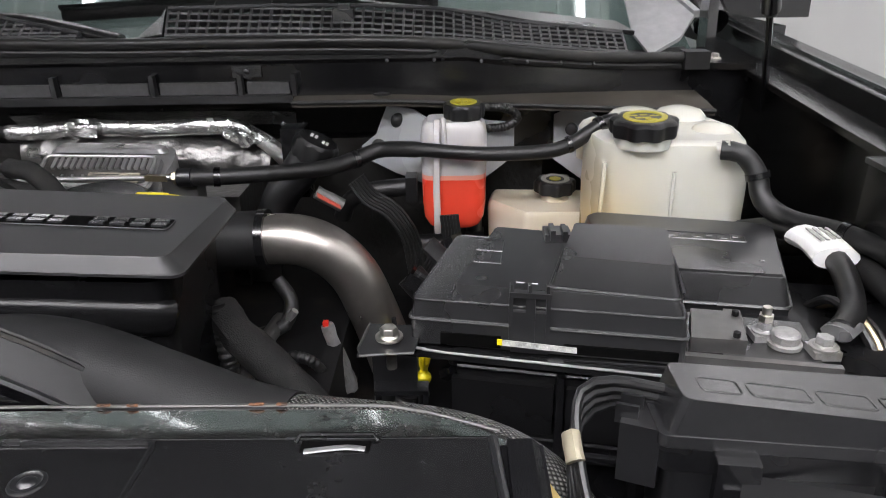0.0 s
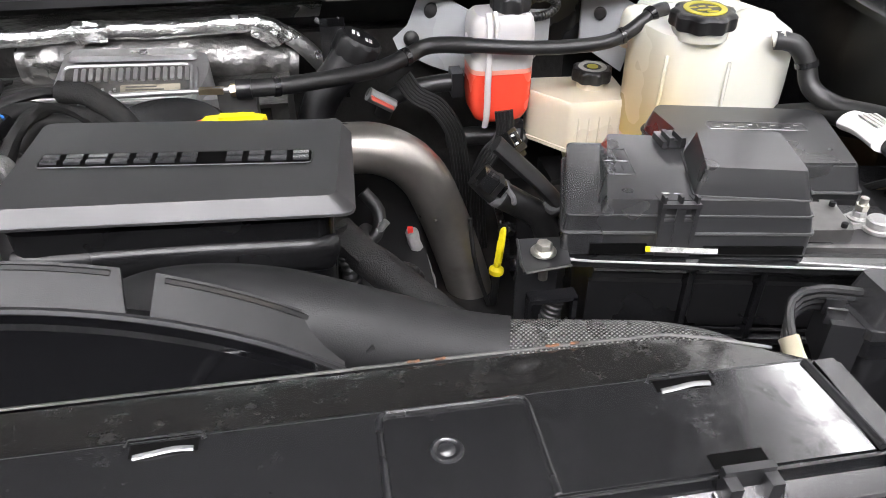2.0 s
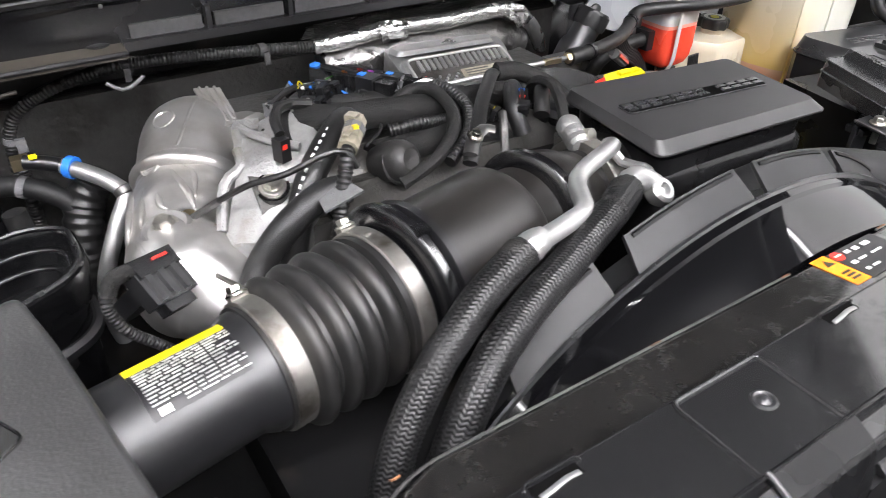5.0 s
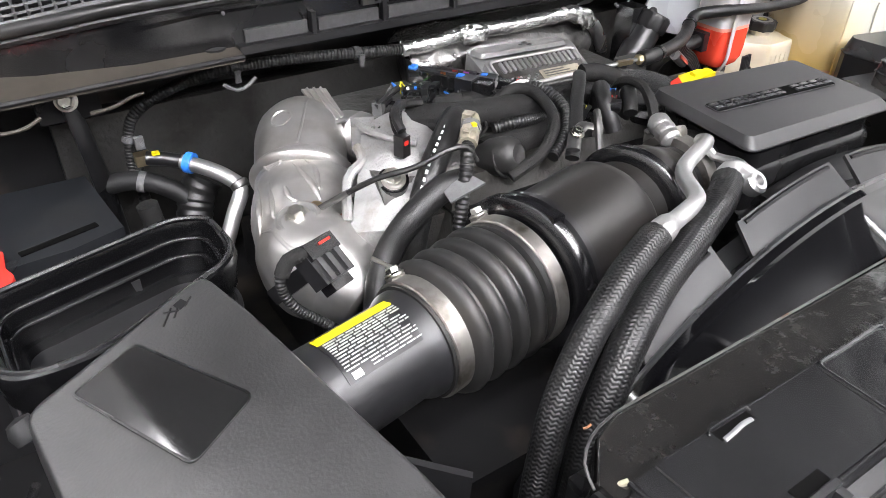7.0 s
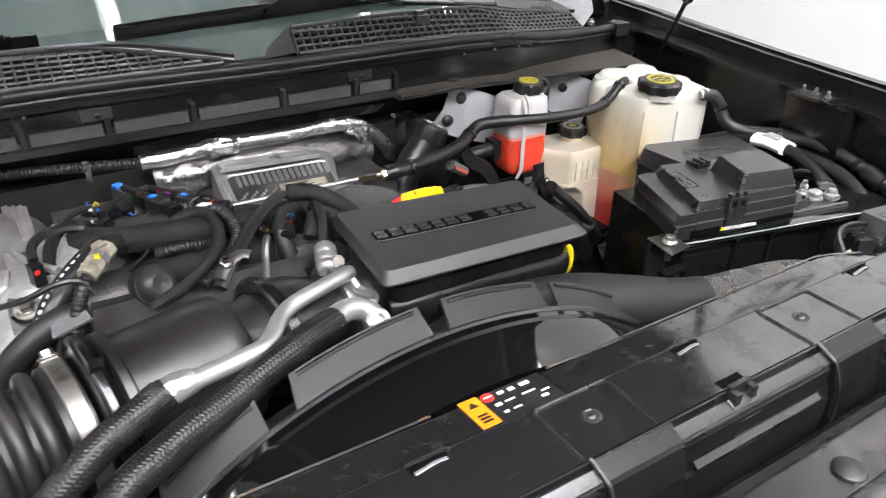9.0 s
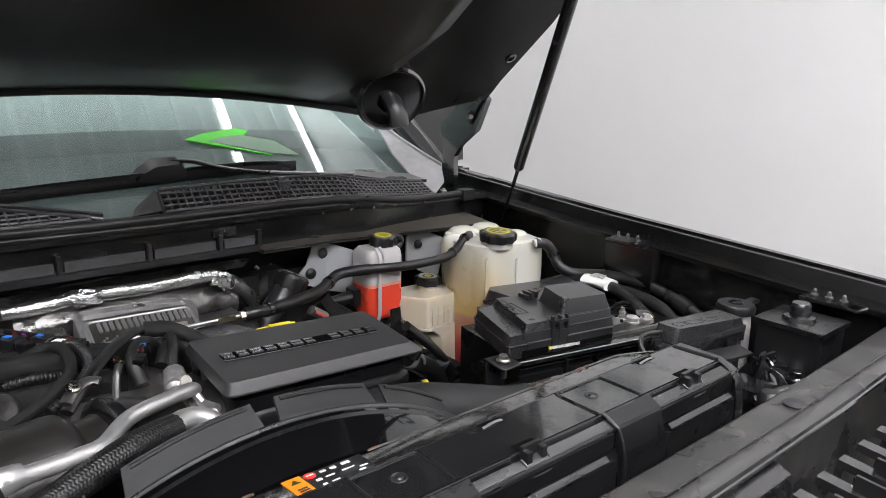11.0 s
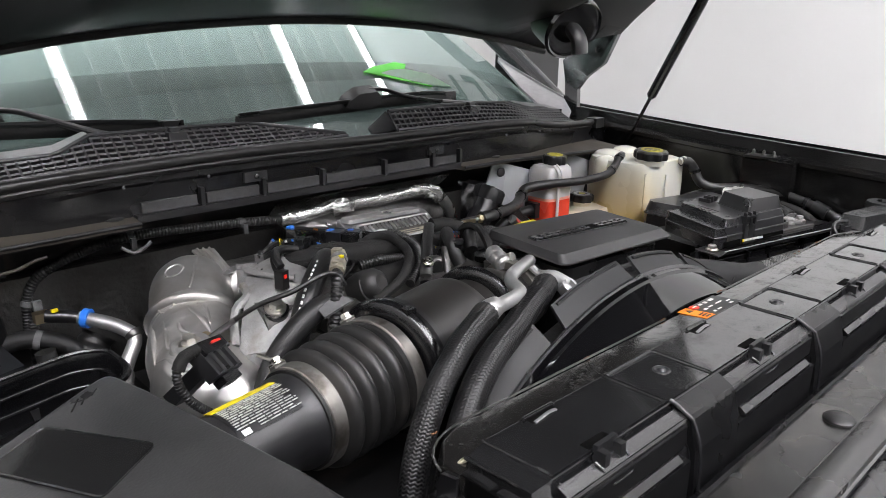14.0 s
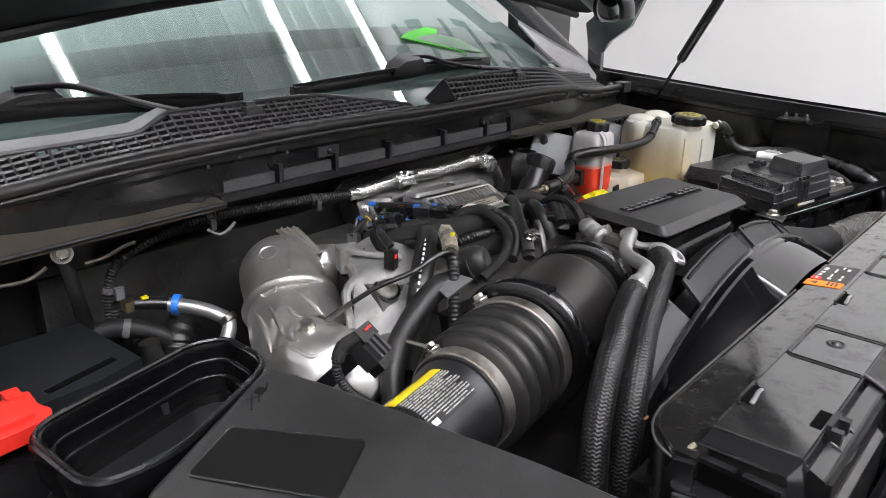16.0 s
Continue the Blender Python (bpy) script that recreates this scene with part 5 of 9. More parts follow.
# ---- engine and what sits on it ----
def build_engine():
    e = thing("engine_block", (0, 0.45, 0.5), "dark sooty engine block deep in the bay", "engine")
    part("block", joined(box(-0.44, 0.30, 0.19, 0.70, 0.5, 1.0, 0.02), box(-0.30, 0.14, 0.38, 0.68, 0.9, 1.115, 0.03, 3)), DARK, e)
    part("valve_cover", box(-0.31, -0.05, 0.40, 0.62, 1.08, 1.145, 0.02, 3, taper=0.02), CASTDARK, e)
    part("intake_manifold", sweep([(-0.36, 0.47, 1.12), (-0.25, 0.46, 1.125), (-0.1, 0.47, 1.12), (0.05, 0.46, 1.11)], 0.034, 14), CASTDARK, e)
    part("rear_housing", box(-0.30, 0.16, 0.60, 0.74, 0.9, 1.12, 0.03, 3), FOIL_DULL, e)
    for x in (0.20, 0.26, 0.33):
        part("side_boss", box(x, x + 0.04, 0.30, 0.40, 0.7, 0.98 - x * 0.3, 0.01), DARK, e)
    part("support", box(0.24, 0.85, 0.20, 0.78, 0.5, 0.90, 0.02), DARK, e)
    part("support", box(-0.9, -0.42, 0.0, 0.78, 0.5, 0.93, 0.02), DARK, e)
    for x, y, z, r in ((0.27, 0.30, 0.97, 0.014), (0.25, 0.40, 0.99, 0.013)):
        k = part("sensor_body", lathe([(r, -0.05), (r, 0.0), (r * 0.8, 0.004), (r * 0.6, 0.012), (r * 0.6, 0.02)], (x, y, z), (0.2, -0.3, 1), 14), BLACK_SATIN, e)
        part("lead", ribbed([(x, y, z + 0.02), (x + 0.015, y - 0.01, z + 0.03), (x + 0.035, y - 0.005, z + 0.012), (x + 0.045, y + 0.01, z - 0.05)], 0.0055, 0.005), RUBBER, k)
    part("fuel_rail", sweep([(0.225, 0.30, 1.02), (0.23, 0.36, 1.035), (0.235, 0.45, 1.03)], 0.0085, 10), PLATE, e)
    # cover
    c = thing("engine_cover", (0.09, 0.32, 1.0), "charcoal grained plastic engine cover with a recessed strip of raised blocks", "engine cover")
    lip = rounded([(-0.043, 0.2515), (0.222, 0.2475), (0.2265, 0.388), (-0.033, 0.400)], 0.012, 5)
    top = rounded([(-0.036, 0.2618), (0.2085, 0.2583), (0.219, 0.385), (-0.029, 0.3965)], 0.009, 5)

    def h(x, y):
        return 1.183 + (y - 0.24) * 0.035 - (x + 0.04) * 0.035
    rings = [[(x, y, h(x, y) - 0.0008) for x, y in lip], [(x, y, h(x, y) + 0.0014) for x, y in lip],
             [(a[0] * 0.9 + b[0] * 0.1, a[1] * 0.9 + b[1] * 0.1, h(*a) + 0.0022) for a, b in zip(lip, top)],
             [(a[0] * 0.06 + b[0] * 0.94, a[1] * 0.06 + b[1] * 0.94, h(*b) + 0.0105) for a, b in zip(lip, top)], [(x, y, h(x, y) + 0.0115) for x, y in top]]
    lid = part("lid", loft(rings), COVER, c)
    # the slot lies along a slightly turned line
    p0, p1 = Vector((-0.016, 0.328)), Vector((0.192, 0.318))
    d = (p1 - p0).normalized()
    nrm = Vector((-d.y, d.x))
    slot = rounded([tuple(p0 - nrm * 0.0108), tuple(p1 - nrm * 0.0108), tuple(p1 + nrm * 0.0108), tuple(p0 + nrm * 0.0108)], 0.005, 3)
    # black sheet on the lid paints the shade of a sunken slot
    part("recess", loft([[(x, y, h(x, y) + 0.0112) for x, y in slot], [(x, y, h(x, y) + 0.0126) for x, y in slot]]), HOLE_SHADE, lid)
    frame_pts = [(x, y, h(x, y) + 0.0126) for x, y in slot]
    part("recess_edge", sweep(frame_pts + [frame_pts[0]], 0.0006, 5, smooth=False), COVER, lid)
    n = 12
    for i in range(n):
        if i == 7:
            continue
        u = (i + 0.5) / n
        m = p0.lerp(p1, u)
        w = 0.0062 if i not in (2, 5) else 0.0072
        for o in (-0.0040, 0.0040):
            b = m + nrm * o
            q = [b - d * w - nrm * 0.0026, b + d * w - nrm * 0.0026, b + d * w + nrm * 0.0026, b - d * w + nrm * 0.0026]
            part("raised_block", slab([(v.x, v.y, h(v.x, v.y) + 0.0145) for v in q], 0.003, 0.0008), LETTER, lid)
    body = rounded([(-0.033, 0.258), (0.203, 0.258), (0.21, 0.38), (-0.022, 0.392)], 0.02, 4)
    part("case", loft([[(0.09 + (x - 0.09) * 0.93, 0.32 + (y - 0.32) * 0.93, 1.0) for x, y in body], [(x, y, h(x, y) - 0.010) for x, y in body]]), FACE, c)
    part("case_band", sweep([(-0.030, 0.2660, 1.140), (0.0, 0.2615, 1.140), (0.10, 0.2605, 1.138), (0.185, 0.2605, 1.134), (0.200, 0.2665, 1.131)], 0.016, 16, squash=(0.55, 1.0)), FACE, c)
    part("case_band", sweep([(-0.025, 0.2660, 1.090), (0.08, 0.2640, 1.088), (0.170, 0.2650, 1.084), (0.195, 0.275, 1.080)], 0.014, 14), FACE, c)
    part("case_foot", box(0.0, 0.19, 0.262, 0.37, 0.98, 1.09, 0.012), BLACK, c)


def build_tanks():
    t = thing("coolant_tank", (0.66, 0.6, 0.9), "milky white plastic coolant tank, stained pink below", "coolant tank")
    foot = rounded([(0.588, 0.520), (0.742, 0.508), (0.758, 0.60), (0.728, 0.695), (0.615, 0.695), (0.572, 0.60)], 0.028, 5)

    def ring(z, k):
        return [(0.665 + (x - 0.665) * k, 0.60 + (y - 0.60) * k, z) for x, y in foot]
    part("tank", loft([ring(1.055, 0.985), ring(1.14, 1.0), ring(1.182, 0.99), ring(1.197, 0.94), ring(1.201, 0.84)]), WHITE_TANK, t)
    part("lower_tank", loft([ring(0.9, 0.90), ring(0.95, 0.93), ring(1.02, 0.96), ring(1.056, 0.98)]), STAINED_TANK, t, "lower half stained pink by coolant")
    for x, y, z, r in ((0.648, 0.655, 1.192, 0.036), (0.70, 0.645, 1.195, 0.033), (0.718, 0.575, 1.190, 0.028), (0.598, 0.63, 1.186, 0.024)):
        part("lobe", lathe([(r, -0.03), (r, -0.002), (r * 0.93, 0.008), (r * 0.75, 0.0145), (r * 0.4, 0.018), (0.001, 0.019)], (x, y, z), (0, 0, 1), 24), WHITE_TANK, t)
    part("neck", lathe([(0.031, 0), (0.031, 0.012)], (0.629, 0.538, 1.194)), WHITE_TANK, t)
    cap = part("cap", lathe([(0.0335, 0.005), (0.035, 0.008), (0.035, 0.0195), (0.032, 0.0225), (0.026, 0.0235)], (0.629, 0.536, 1.202), (-0.02, -0.05, 1), 60,
                            lambda a, j: 1 + (0.065 * math.cos(a * 9) if j < 4 else 0)), CAP, t, "black scalloped screw cap")
    part("marking", lathe([(0.0235, 0), (0.0235, 0.0012), (0.0175, 0.0013), (0.0172, 0.0)], (0.629, 0.535, 1.2253), (-0.02, -0.05, 1), 36), CAP_YELLOW, cap, "yellow printed ring")
    for q in ((-0.012, 0.006, 0.005), (0.0, 0.008, 0.004), (0.011, 0.004, 0.005), (-0.003, -0.004, 0.008), (0.004, -0.011, 0.006)):
        part("marking", slab([(0.629 + q[0] - q[2], 0.535 + q[1] - 0.0018, 1.2261), (0.629 + q[0] + q[2], 0.535 + q[1] - 0.0018, 1.2261), (0.629 + q[0] + q[2], 0.535 + q[1] + 0.0018, 1.2261), (0.629 + q[0] - q[2], 0.535 + q[1] + 0.0018, 1.2261)], 0.0012), CAP_YELLOW, cap)
    for p in ((0.588, 0.725, 1.165),):
        b = part("ear", slab([(0.56, 0.735, 1.185), (0.56, 0.735, 1.125), (0.61, 0.695, 1.095), (0.63, 0.69, 1.18), (0.59, 0.735, 1.20)], 0.006, 0.002), THIN_CLEAR, t)
        part("bolt", lathe([(0.009, 0), (0.008, 0.005), (0.004, 0.007)], (0.583, 0.726, 1.168), (-0.4, -0.9, 0), 14), RUBBER, b)
    part("seam", sweep([(0.5875, 0.519, 0.95), (0.583, 0.517, 1.08), (0.586, 0.519, 1.18)], 0.0025, 6), WHITE_TANK, t)
    part("front_rib", sweep([(0.66, 0.5105, 1.0), (0.66, 0.511, 1.08), (0.66, 0.5125, 1.17)], 0.0022, 6), WHITE_TANK, t)
    part("vent_stub", sweep([(0.608, 0.597, 1.208), (0.622, 0.602, 1.207), (0.632, 0.608, 1.20)], 0.0075, 10), WHITE_TANK, t)
    part("hose_stub", sweep([(0.70, 0.505, 1.196), (0.712, 0.50, 1.200)], 0.008, 10, smooth=False), WHITE_TANK, t)

    r = thing("power_fluid_reservoir", (0.42, 0.64, 1.0), "clear reservoir half full of bright red fluid", "reservoir")
    foot2 = rounded([(0.383, 0.612), (0.462, 0.612), (0.466, 0.672), (0.383, 0.678)], 0.018, 5)

    def ring2(z, k):
        return [(0.424 + (x - 0.424) * k, 0.645 + (y - 0.645) * k, z) for x, y in foot2]
    part("fluid", loft([ring2(1.066, 0.62), ring2(1.071, 0.80), ring2(1.082, 0.94), ring2(1.10, 0.985), ring2(1.133, 0.99)]), RED_FLUID, r, "bright red fluid in the lower half")
    part("fluid_line", loft([ring2(1.1332, 0.99), ring2(1.139, 0.992)]), RED_FILM, r)
    part("tank", loft([ring2(1.139, 0.99), ring2(1.165, 1.0), ring2(1.185, 1.0), ring2(1.197, 0.95), ring2(1.203, 0.80)]), CLEAR_TANK, r)
    part("strap", sweep([(0.403, 0.620, 1.206), (0.403, 0.606, 1.190), (0.402, 0.606, 1.13), (0.402, 0.607, 1.085), (0.402, 0.617, 1.063)], 0.0042, 8, squash=(1, 0.55)), CLEAR_TANK, r)
    part("strap", sweep([(0.411, 0.621, 1.207), (0.412, 0.609, 1.195), (0.412, 0.609, 1.17)], 0.003, 8), CLEAR_TANK, r)
    cap = part("cap", lathe([(0.0235, 0), (0.0245, 0.003), (0.0245, 0.015), (0.022, 0.018), (0.018, 0.0185)], (0.436, 0.646, 1.204), (0, -0.05, 1), 48, lambda a, j: 1 + (0.06 * math.cos(a * 9) if j < 4 else 0)), CAP, r, "black scalloped cap")
    part("marking", lathe([(0.0165, 0), (0.0165, 0.001), (0.011, 0.001), (0.011, 0)], (0.436, 0.6455, 1.2225), (0, -0.05, 1), 28), CAP_YELLOW, cap)
    for k in range(5):
        a = k * 1.257
        part("marking", box(0.436 + 0.0075 * math.cos(a) - 0.003, 0.436 + 0.0075 * math.cos(a) + 0.003, 0.6455 + 0.006 * math.sin(a) - 0.0012, 0.6455 + 0.006 * math.sin(a) + 0.0012, 1.2222, 1.2236, 0), CAP_YELLOW, cap)
    ear = part("mounting_plate", slab([(0.335, 0.727, 1.205), (0.318, 0.727, 1.165), (0.298, 0.722, 1.150), (0.305, 0.722, 1.132), (0.345, 0.700, 1.118), (0.39, 0.675, 1.108), (0.40, 0.672, 1.19), (0.37, 0.715, 1.20)], 0.005, 0.001), THIN_CLEAR, r)
    part("mounting_plate", slab([(0.46, 0.672, 1.195), (0.50, 0.70, 1.185), (0.50, 0.70, 1.14), (0.462, 0.672, 1.12)], 0.005, 0.001), THIN_CLEAR, r)
    for p in ((0.350, 0.718, 1.185), (0.322, 0.718, 1.150)):
        part("bolt", lathe([(0.0105, 0), (0.0105, 0.003), (0.007, 0.006), (0.003, 0.008)], p, (-0.1, -1, 0), 16), RUBBER, ear)
    part("outlet", lathe([(0.010, 0), (0.010, 0.02), (0.008, 0.02)], (0.449, 0.655, 1.048), (0, 0, 1), 14), BLACK, r)
    part("vent_hose", ribbed([(0.455, 0.665, 1.213), (0.49, 0.675, 1.208), (0.505, 0.68, 1.195), (0.49, 0.675, 1.185), (0.46, 0.668, 1.184)], 0.0055, 0.004), RUBBER, r)

    b = thing("brake_reservoir", (0.55, 0.64, 0.85), "yellowed brake fluid reservoir with a black cap", "reservoir")
    foot3 = rounded([(0.510, 0.598), (0.594, 0.600), (0.599, 0.69), (0.474, 0.70), (0.466, 0.655)], 0.006, 3)

    def ring3(z, k, dy=0):
        return [(0.54 + (x - 0.54) * k, 0.645 + dy + (y - 0.645) * k, z) for x, y in foot3]
    part("tank", loft([ring3(1.030, 0.97), ring3(1.078, 1.0), ring3(1.089, 0.985), ring3(1.094, 0.93)]), CREAM_TANK, b)
    part("seam", loft([ring3(1.0265, 1.02), ring3(1.0315, 1.02)]), CREAM_TANK, b)
    def ring_low(z, kx, ky):
        return [(0.596 + (x - 0.596) * kx, 0.602 + (y - 0.602) * ky, z) for x, y in foot3]
    part("lower_tank", loft([ring_low(0.950, 0.46, 0.62), ring_low(0.962, 0.50, 0.66), ring_low(1.002, 0.58, 0.74), ring_low(1.012, 0.64, 0.80), ring_low(1.028, 0.90, 0.93)]), CREAM_TANK, b)
    part("neck", lathe([(0.019, 0), (0.018, 0.018)], (0.553, 0.655, 1.09)), CREAM_TANK, b)
    cap = part("cap", lathe([(0.0245, 0), (0.0255, 0.003), (0.0255, 0.013), (0.023, 0.016), (0.019, 0.0165)], (0.553, 0.655, 1.104), (0, -0.03, 1), 48, lambda a, j: 1 + (0.07 * math.cos(a * 8) if j < 4 else 0)), CAP, b, "black scalloped cap with a yellow centre")
    part("marking", lathe([(0.0075, 0), (0.0075, 0.001)], (0.553, 0.6545, 1.1203), (0, -0.03, 1), 20), CAP_YELLOW, cap)
    part("ring_print", lathe([(0.0185, 0), (0.0185, 0.0008), (0.012, 0.0008), (0.012, 0)], (0.553, 0.6545, 1.1201), (0, -0.03, 1), 28), RING_PRINT, cap)
    for k in range(5):
        x = 0.522 + k * 0.014
        part("rib", sweep([(x, 0.5995 + k * 0.0004, 1.036), (x, 0.5985 + k * 0.0004, 1.055), (x, 0.599 + k * 0.0004, 1.074)], 0.0016, 6), CREAM_TANK, b)
    part("pedestal", box(0.50, 0.57, 0.62, 0.69, 0.86, 0.975, 0.01), DARK, b)


def build_battery():
    b = thing("battery", (0.6, 0.34, 0.88), "black car battery in a tray with a steel hold-down", "battery")
    part("case", prism([(0.425, 0.270), (0.80, 0.192), (0.83, 0.37), (0.455, 0.44)], 0.88, 1.098, 0.004), FACE, b)
    for u0, u1 in ((0.42, 0.50), (0.51, 0.56), (0.57, 0.66), (0.67, 0.78)):
        yy = 0.270 - (u0 - 0.425) * 0.208
        part("rib_panel", slab([(u0, yy - 0.006, 1.03), (u1, yy - 0.006 - (u1 - u0) * 0.208, 1.03), (u1, yy - 0.006 - (u1 - u0) * 0.208, 1.075), (u0, yy - 0.006, 1.075)], 0.006, 0.002), FACE, b)
    for z in (1.022, 1.085):
        part("face_bead", sweep([(0.425, 0.268, z), (0.60, 0.2315, z), (0.80, 0.190, z)], 0.0022, 6), BLACK_SATIN, b)
    for u in (0.505, 0.565, 0.665):
        yy = 0.270 - (u - 0.425) * 0.208
        part("face_rib", box(u - 0.003, u + 0.003, yy - 0.009, yy + 0.002, 0.96, 1.09, 0.0015), BLACK_SATIN, b)
    part("tray_edge", sweep([(0.42, 0.266, 1.01), (0.60, 0.2285, 1.012), (0.80, 0.186, 1.012)], 0.005, 8), BLACK_SATIN, b)
    h = part("hold_down", loft([[(x, y + k * 0.012, z) for k, z in ((0, 1.100), (0, 1.1075), (0.5, 1.109), (2.0, 1.109), (2.0, 1.100))] for x, y in ((0.360, 0.262), (0.40, 0.255), (0.60, 0.211), (0.82, 0.163))]), BLACK_GLOSS, b, "glossy black steel hold-down rail")
    # pale bead paints the highlight along the glossy rail's front edge
    part("rail_edge", sweep([(0.372, 0.2600, 1.1085), (0.40, 0.2540, 1.1085), (0.415, 0.2515, 1.1065), (0.60, 0.2100, 1.1065), (0.82, 0.1620, 1.1065)], 0.0011, 8), PIPE, h, "painted bright glint along the rail edge")
    part("bracket_end", slab([(0.350, 0.232, 1.117), (0.392, 0.240, 1.115), (0.398, 0.278, 1.116), (0.356, 0.276, 1.119)], 0.003, 0.001), BLACK, h)
    part("bracket_lip", sweep([(0.392, 0.238, 1.1145), (0.352, 0.231, 1.1165), (0.350, 0.240, 1.118), (0.3555, 0.276, 1.1190)], 0.0012, 6, smooth=False), PLATE, h)
    part("tray_bracket", joined(box(0.360, 0.364, 0.246, 0.254, 1.00, 1.078, 0.001), box(0.398, 0.402, 0.240, 0.248, 0.99, 1.078, 0.001), box(0.360, 0.402, 0.240, 0.254, 1.075, 1.079, 0.001)), BLACK_SATIN, h)
    part("ribbed_lead", ribbed([(0.385, 0.250, 1.070), (0.376, 0.246, 1.035), (0.372, 0.24, 0.98), (0.372, 0.24, 0.9)], 0.008, 0.005), RUBBER, h)
    part("leg", box(0.356, 0.392, 0.270, 0.275, 0.97, 1.113, 0.003), BLACK, h)
    part("bolt", hexbolt((0.3725, 0.2545, 1.1185), 0.0072), ZINC, h)
    part("bolt_end", lathe([(0.0042, 0), (0.0042, 0.025)], (0.3735, 0.2535, 1.092), (0, 0, 1), 10), ZINC, h)
    s = part("label_strip", slab([(0.4580, 0.2391, 1.1195), (0.5130, 0.2290, 1.1178), (0.5130, 0.2300, 1.1220), (0.4580, 0.2401, 1.1238)], 0.001), PRINT, b, "white label strip with a yellow end")
    part("label_end", slab([(0.4548, 0.2396, 1.1197), (0.4585, 0.2389, 1.1195), (0.4585, 0.2399, 1.1239), (0.4548, 0.2406, 1.1241)], 0.0013), YELLOW, s)

    c = thing("fuse_block_cover", (0.5, 0.3, 1.09), "charcoal plastic stepped cover over the battery fuses", "fuse cover")
    slope = lambda x, y: (y - 0.26) * 0.05

    def tier(name, outline, z0, z1, inset, owner, r=0.0022, mat=None):
        return part(name, prism(rounded(outline, 0.006, 4), lambda x, y: z0 + slope(x, y), lambda x, y: z1 + slope(x, y), r, 3, inset=inset), mat or GREY_PLASTIC, owner)

    def bead(name, outline, z, r, grow, owner, tilt=True):
        cx = sum(p[0] for p in outline) / len(outline)
        cy = sum(p[1] for p in outline) / len(outline)
        pts = [Vector((cx + (x - cx) * grow, cy + (y - cy) * grow, z + (slope(x, y) if tilt else 0))) for x, y in outline]
        part(name, sweep(pts + pts[:1], r, 6, smooth=False), GREY_PLASTIC, owner)
    low = [(0.388, 0.259), (0.592, 0.224), (0.606, 0.335), (0.520, 0.357), (0.425, 0.376)]
    tier("skirt", low, 1.112, 1.1335, 0.0, c)
    bead("lip", rounded(low, 0.006, 4), 1.1335, 0.0016, 1.004, c)
    tier("lower_tier", low, 1.1325, 1.1495, 0.0035, c)
    middle = [(0.418, 0.257), (0.589, 0.226), (0.603, 0.334), (0.457, 0.370)]
    mid = tier("middle_tier", middle, 1.148, 1.1615, 0.006, c)
    bead("lip", rounded(low, 0.006, 4), 1.1492, 0.0010, 0.975, mid)
    high = [(0.494, 0.252), (0.586, 0.230), (0.600, 0.306), (0.516, 0.324)]
    up = tier("upper_tier", high, 1.160, 1.1855, 0.009, c, 0.0018)
    bead("lip", rounded(high, 0.005, 4), 1.1618, 0.0011, 1.0, up)
    # latch with its cage over the front
    latch = joined(prism([(0.4635, 0.2420), (0.4665, 0.2412), (0.4675, 0.258), (0.4645, 0.259)], 1.118, 1.162, 0.0008), prism([(0.4905, 0.2375), (0.4935, 0.2367), (0.4945, 0.253), (0.4915, 0.254)], 1.118, 1.162, 0.0008),
                   prism([(0.465, 0.2425), (0.493, 0.2375), (0.4945, 0.2505), (0.4655, 0.256)], 1.112, 1.146, 0.0008), prism([(0.4635, 0.2415), (0.4940, 0.2362), (0.4945, 0.2425), (0.464, 0.248)], 1.1585, 1.1625, 0.0008))
    k = part("latch", latch, GREY_PLASTIC, c)
    for x, y in ((0.4655, 0.2455), (0.4785, 0.2435), (0.4915, 0.2410)):
        part("prong", box(x - 0.0012, x + 0.0012, y - 0.003, y + 0.003, 1.160, 1.1685, 0.0006), GREY_PLASTIC, k)
    part("latch_rib", prism([(0.4755, 0.2398), (0.4825, 0.2385), (0.4830, 0.2405), (0.4760, 0.2418)], 1.118, 1.158, 0.0006), GREY_PLASTIC, k)
    part("latch", joined(box(0.500, 0.522, 0.330, 0.352, 1.150, 1.172, 0.002), box(0.504, 0.508, 0.326, 0.345, 1.168, 1.177, 0.001), box(0.514, 0.518, 0.324, 0.343, 1.168, 1.177, 0.001)), GREY_PLASTIC, c)

    def outline(quad, z, owner, r=0.0007):
        pts = [Vector((x, y, z)) for x, y in rounded(quad, 0.003, 2)]
        part("embossing", sweep(pts + pts[:1], r, 5, smooth=False), GREY_PLASTIC, owner)

    def lift(x, y):
        return 1.1617 + slope(x, y)
    frame_line = [(0.438, 0.296), (0.460, 0.2915), (0.466, 0.334), (0.444, 0.3385)]
    part("embossing", sweep([(x, y, lift(x, y)) for x, y in frame_line + frame_line[:1]], 0.0008, 5, smooth=False), GREY_PLASTIC, mid)
    for x, y in ((0.4455, 0.3015), (0.4525, 0.3000), (0.4495, 0.3130), (0.4480, 0.3225), (0.4550, 0.3210)):
        part("embossing", sweep([(x, y, lift(x, y) - 0.0001), (x + 0.0012, y + 0.0085, lift(x, y + 0.0085) - 0.0001)], 0.0009, 5, smooth=False), GREY_PLASTIC, mid)
    part("embossing", sweep([(0.4412, 0.3180, lift(0.44, 0.318)), (0.4630, 0.3135, lift(0.463, 0.3135))], 0.0006, 5, smooth=False), GREY_PLASTIC, mid)
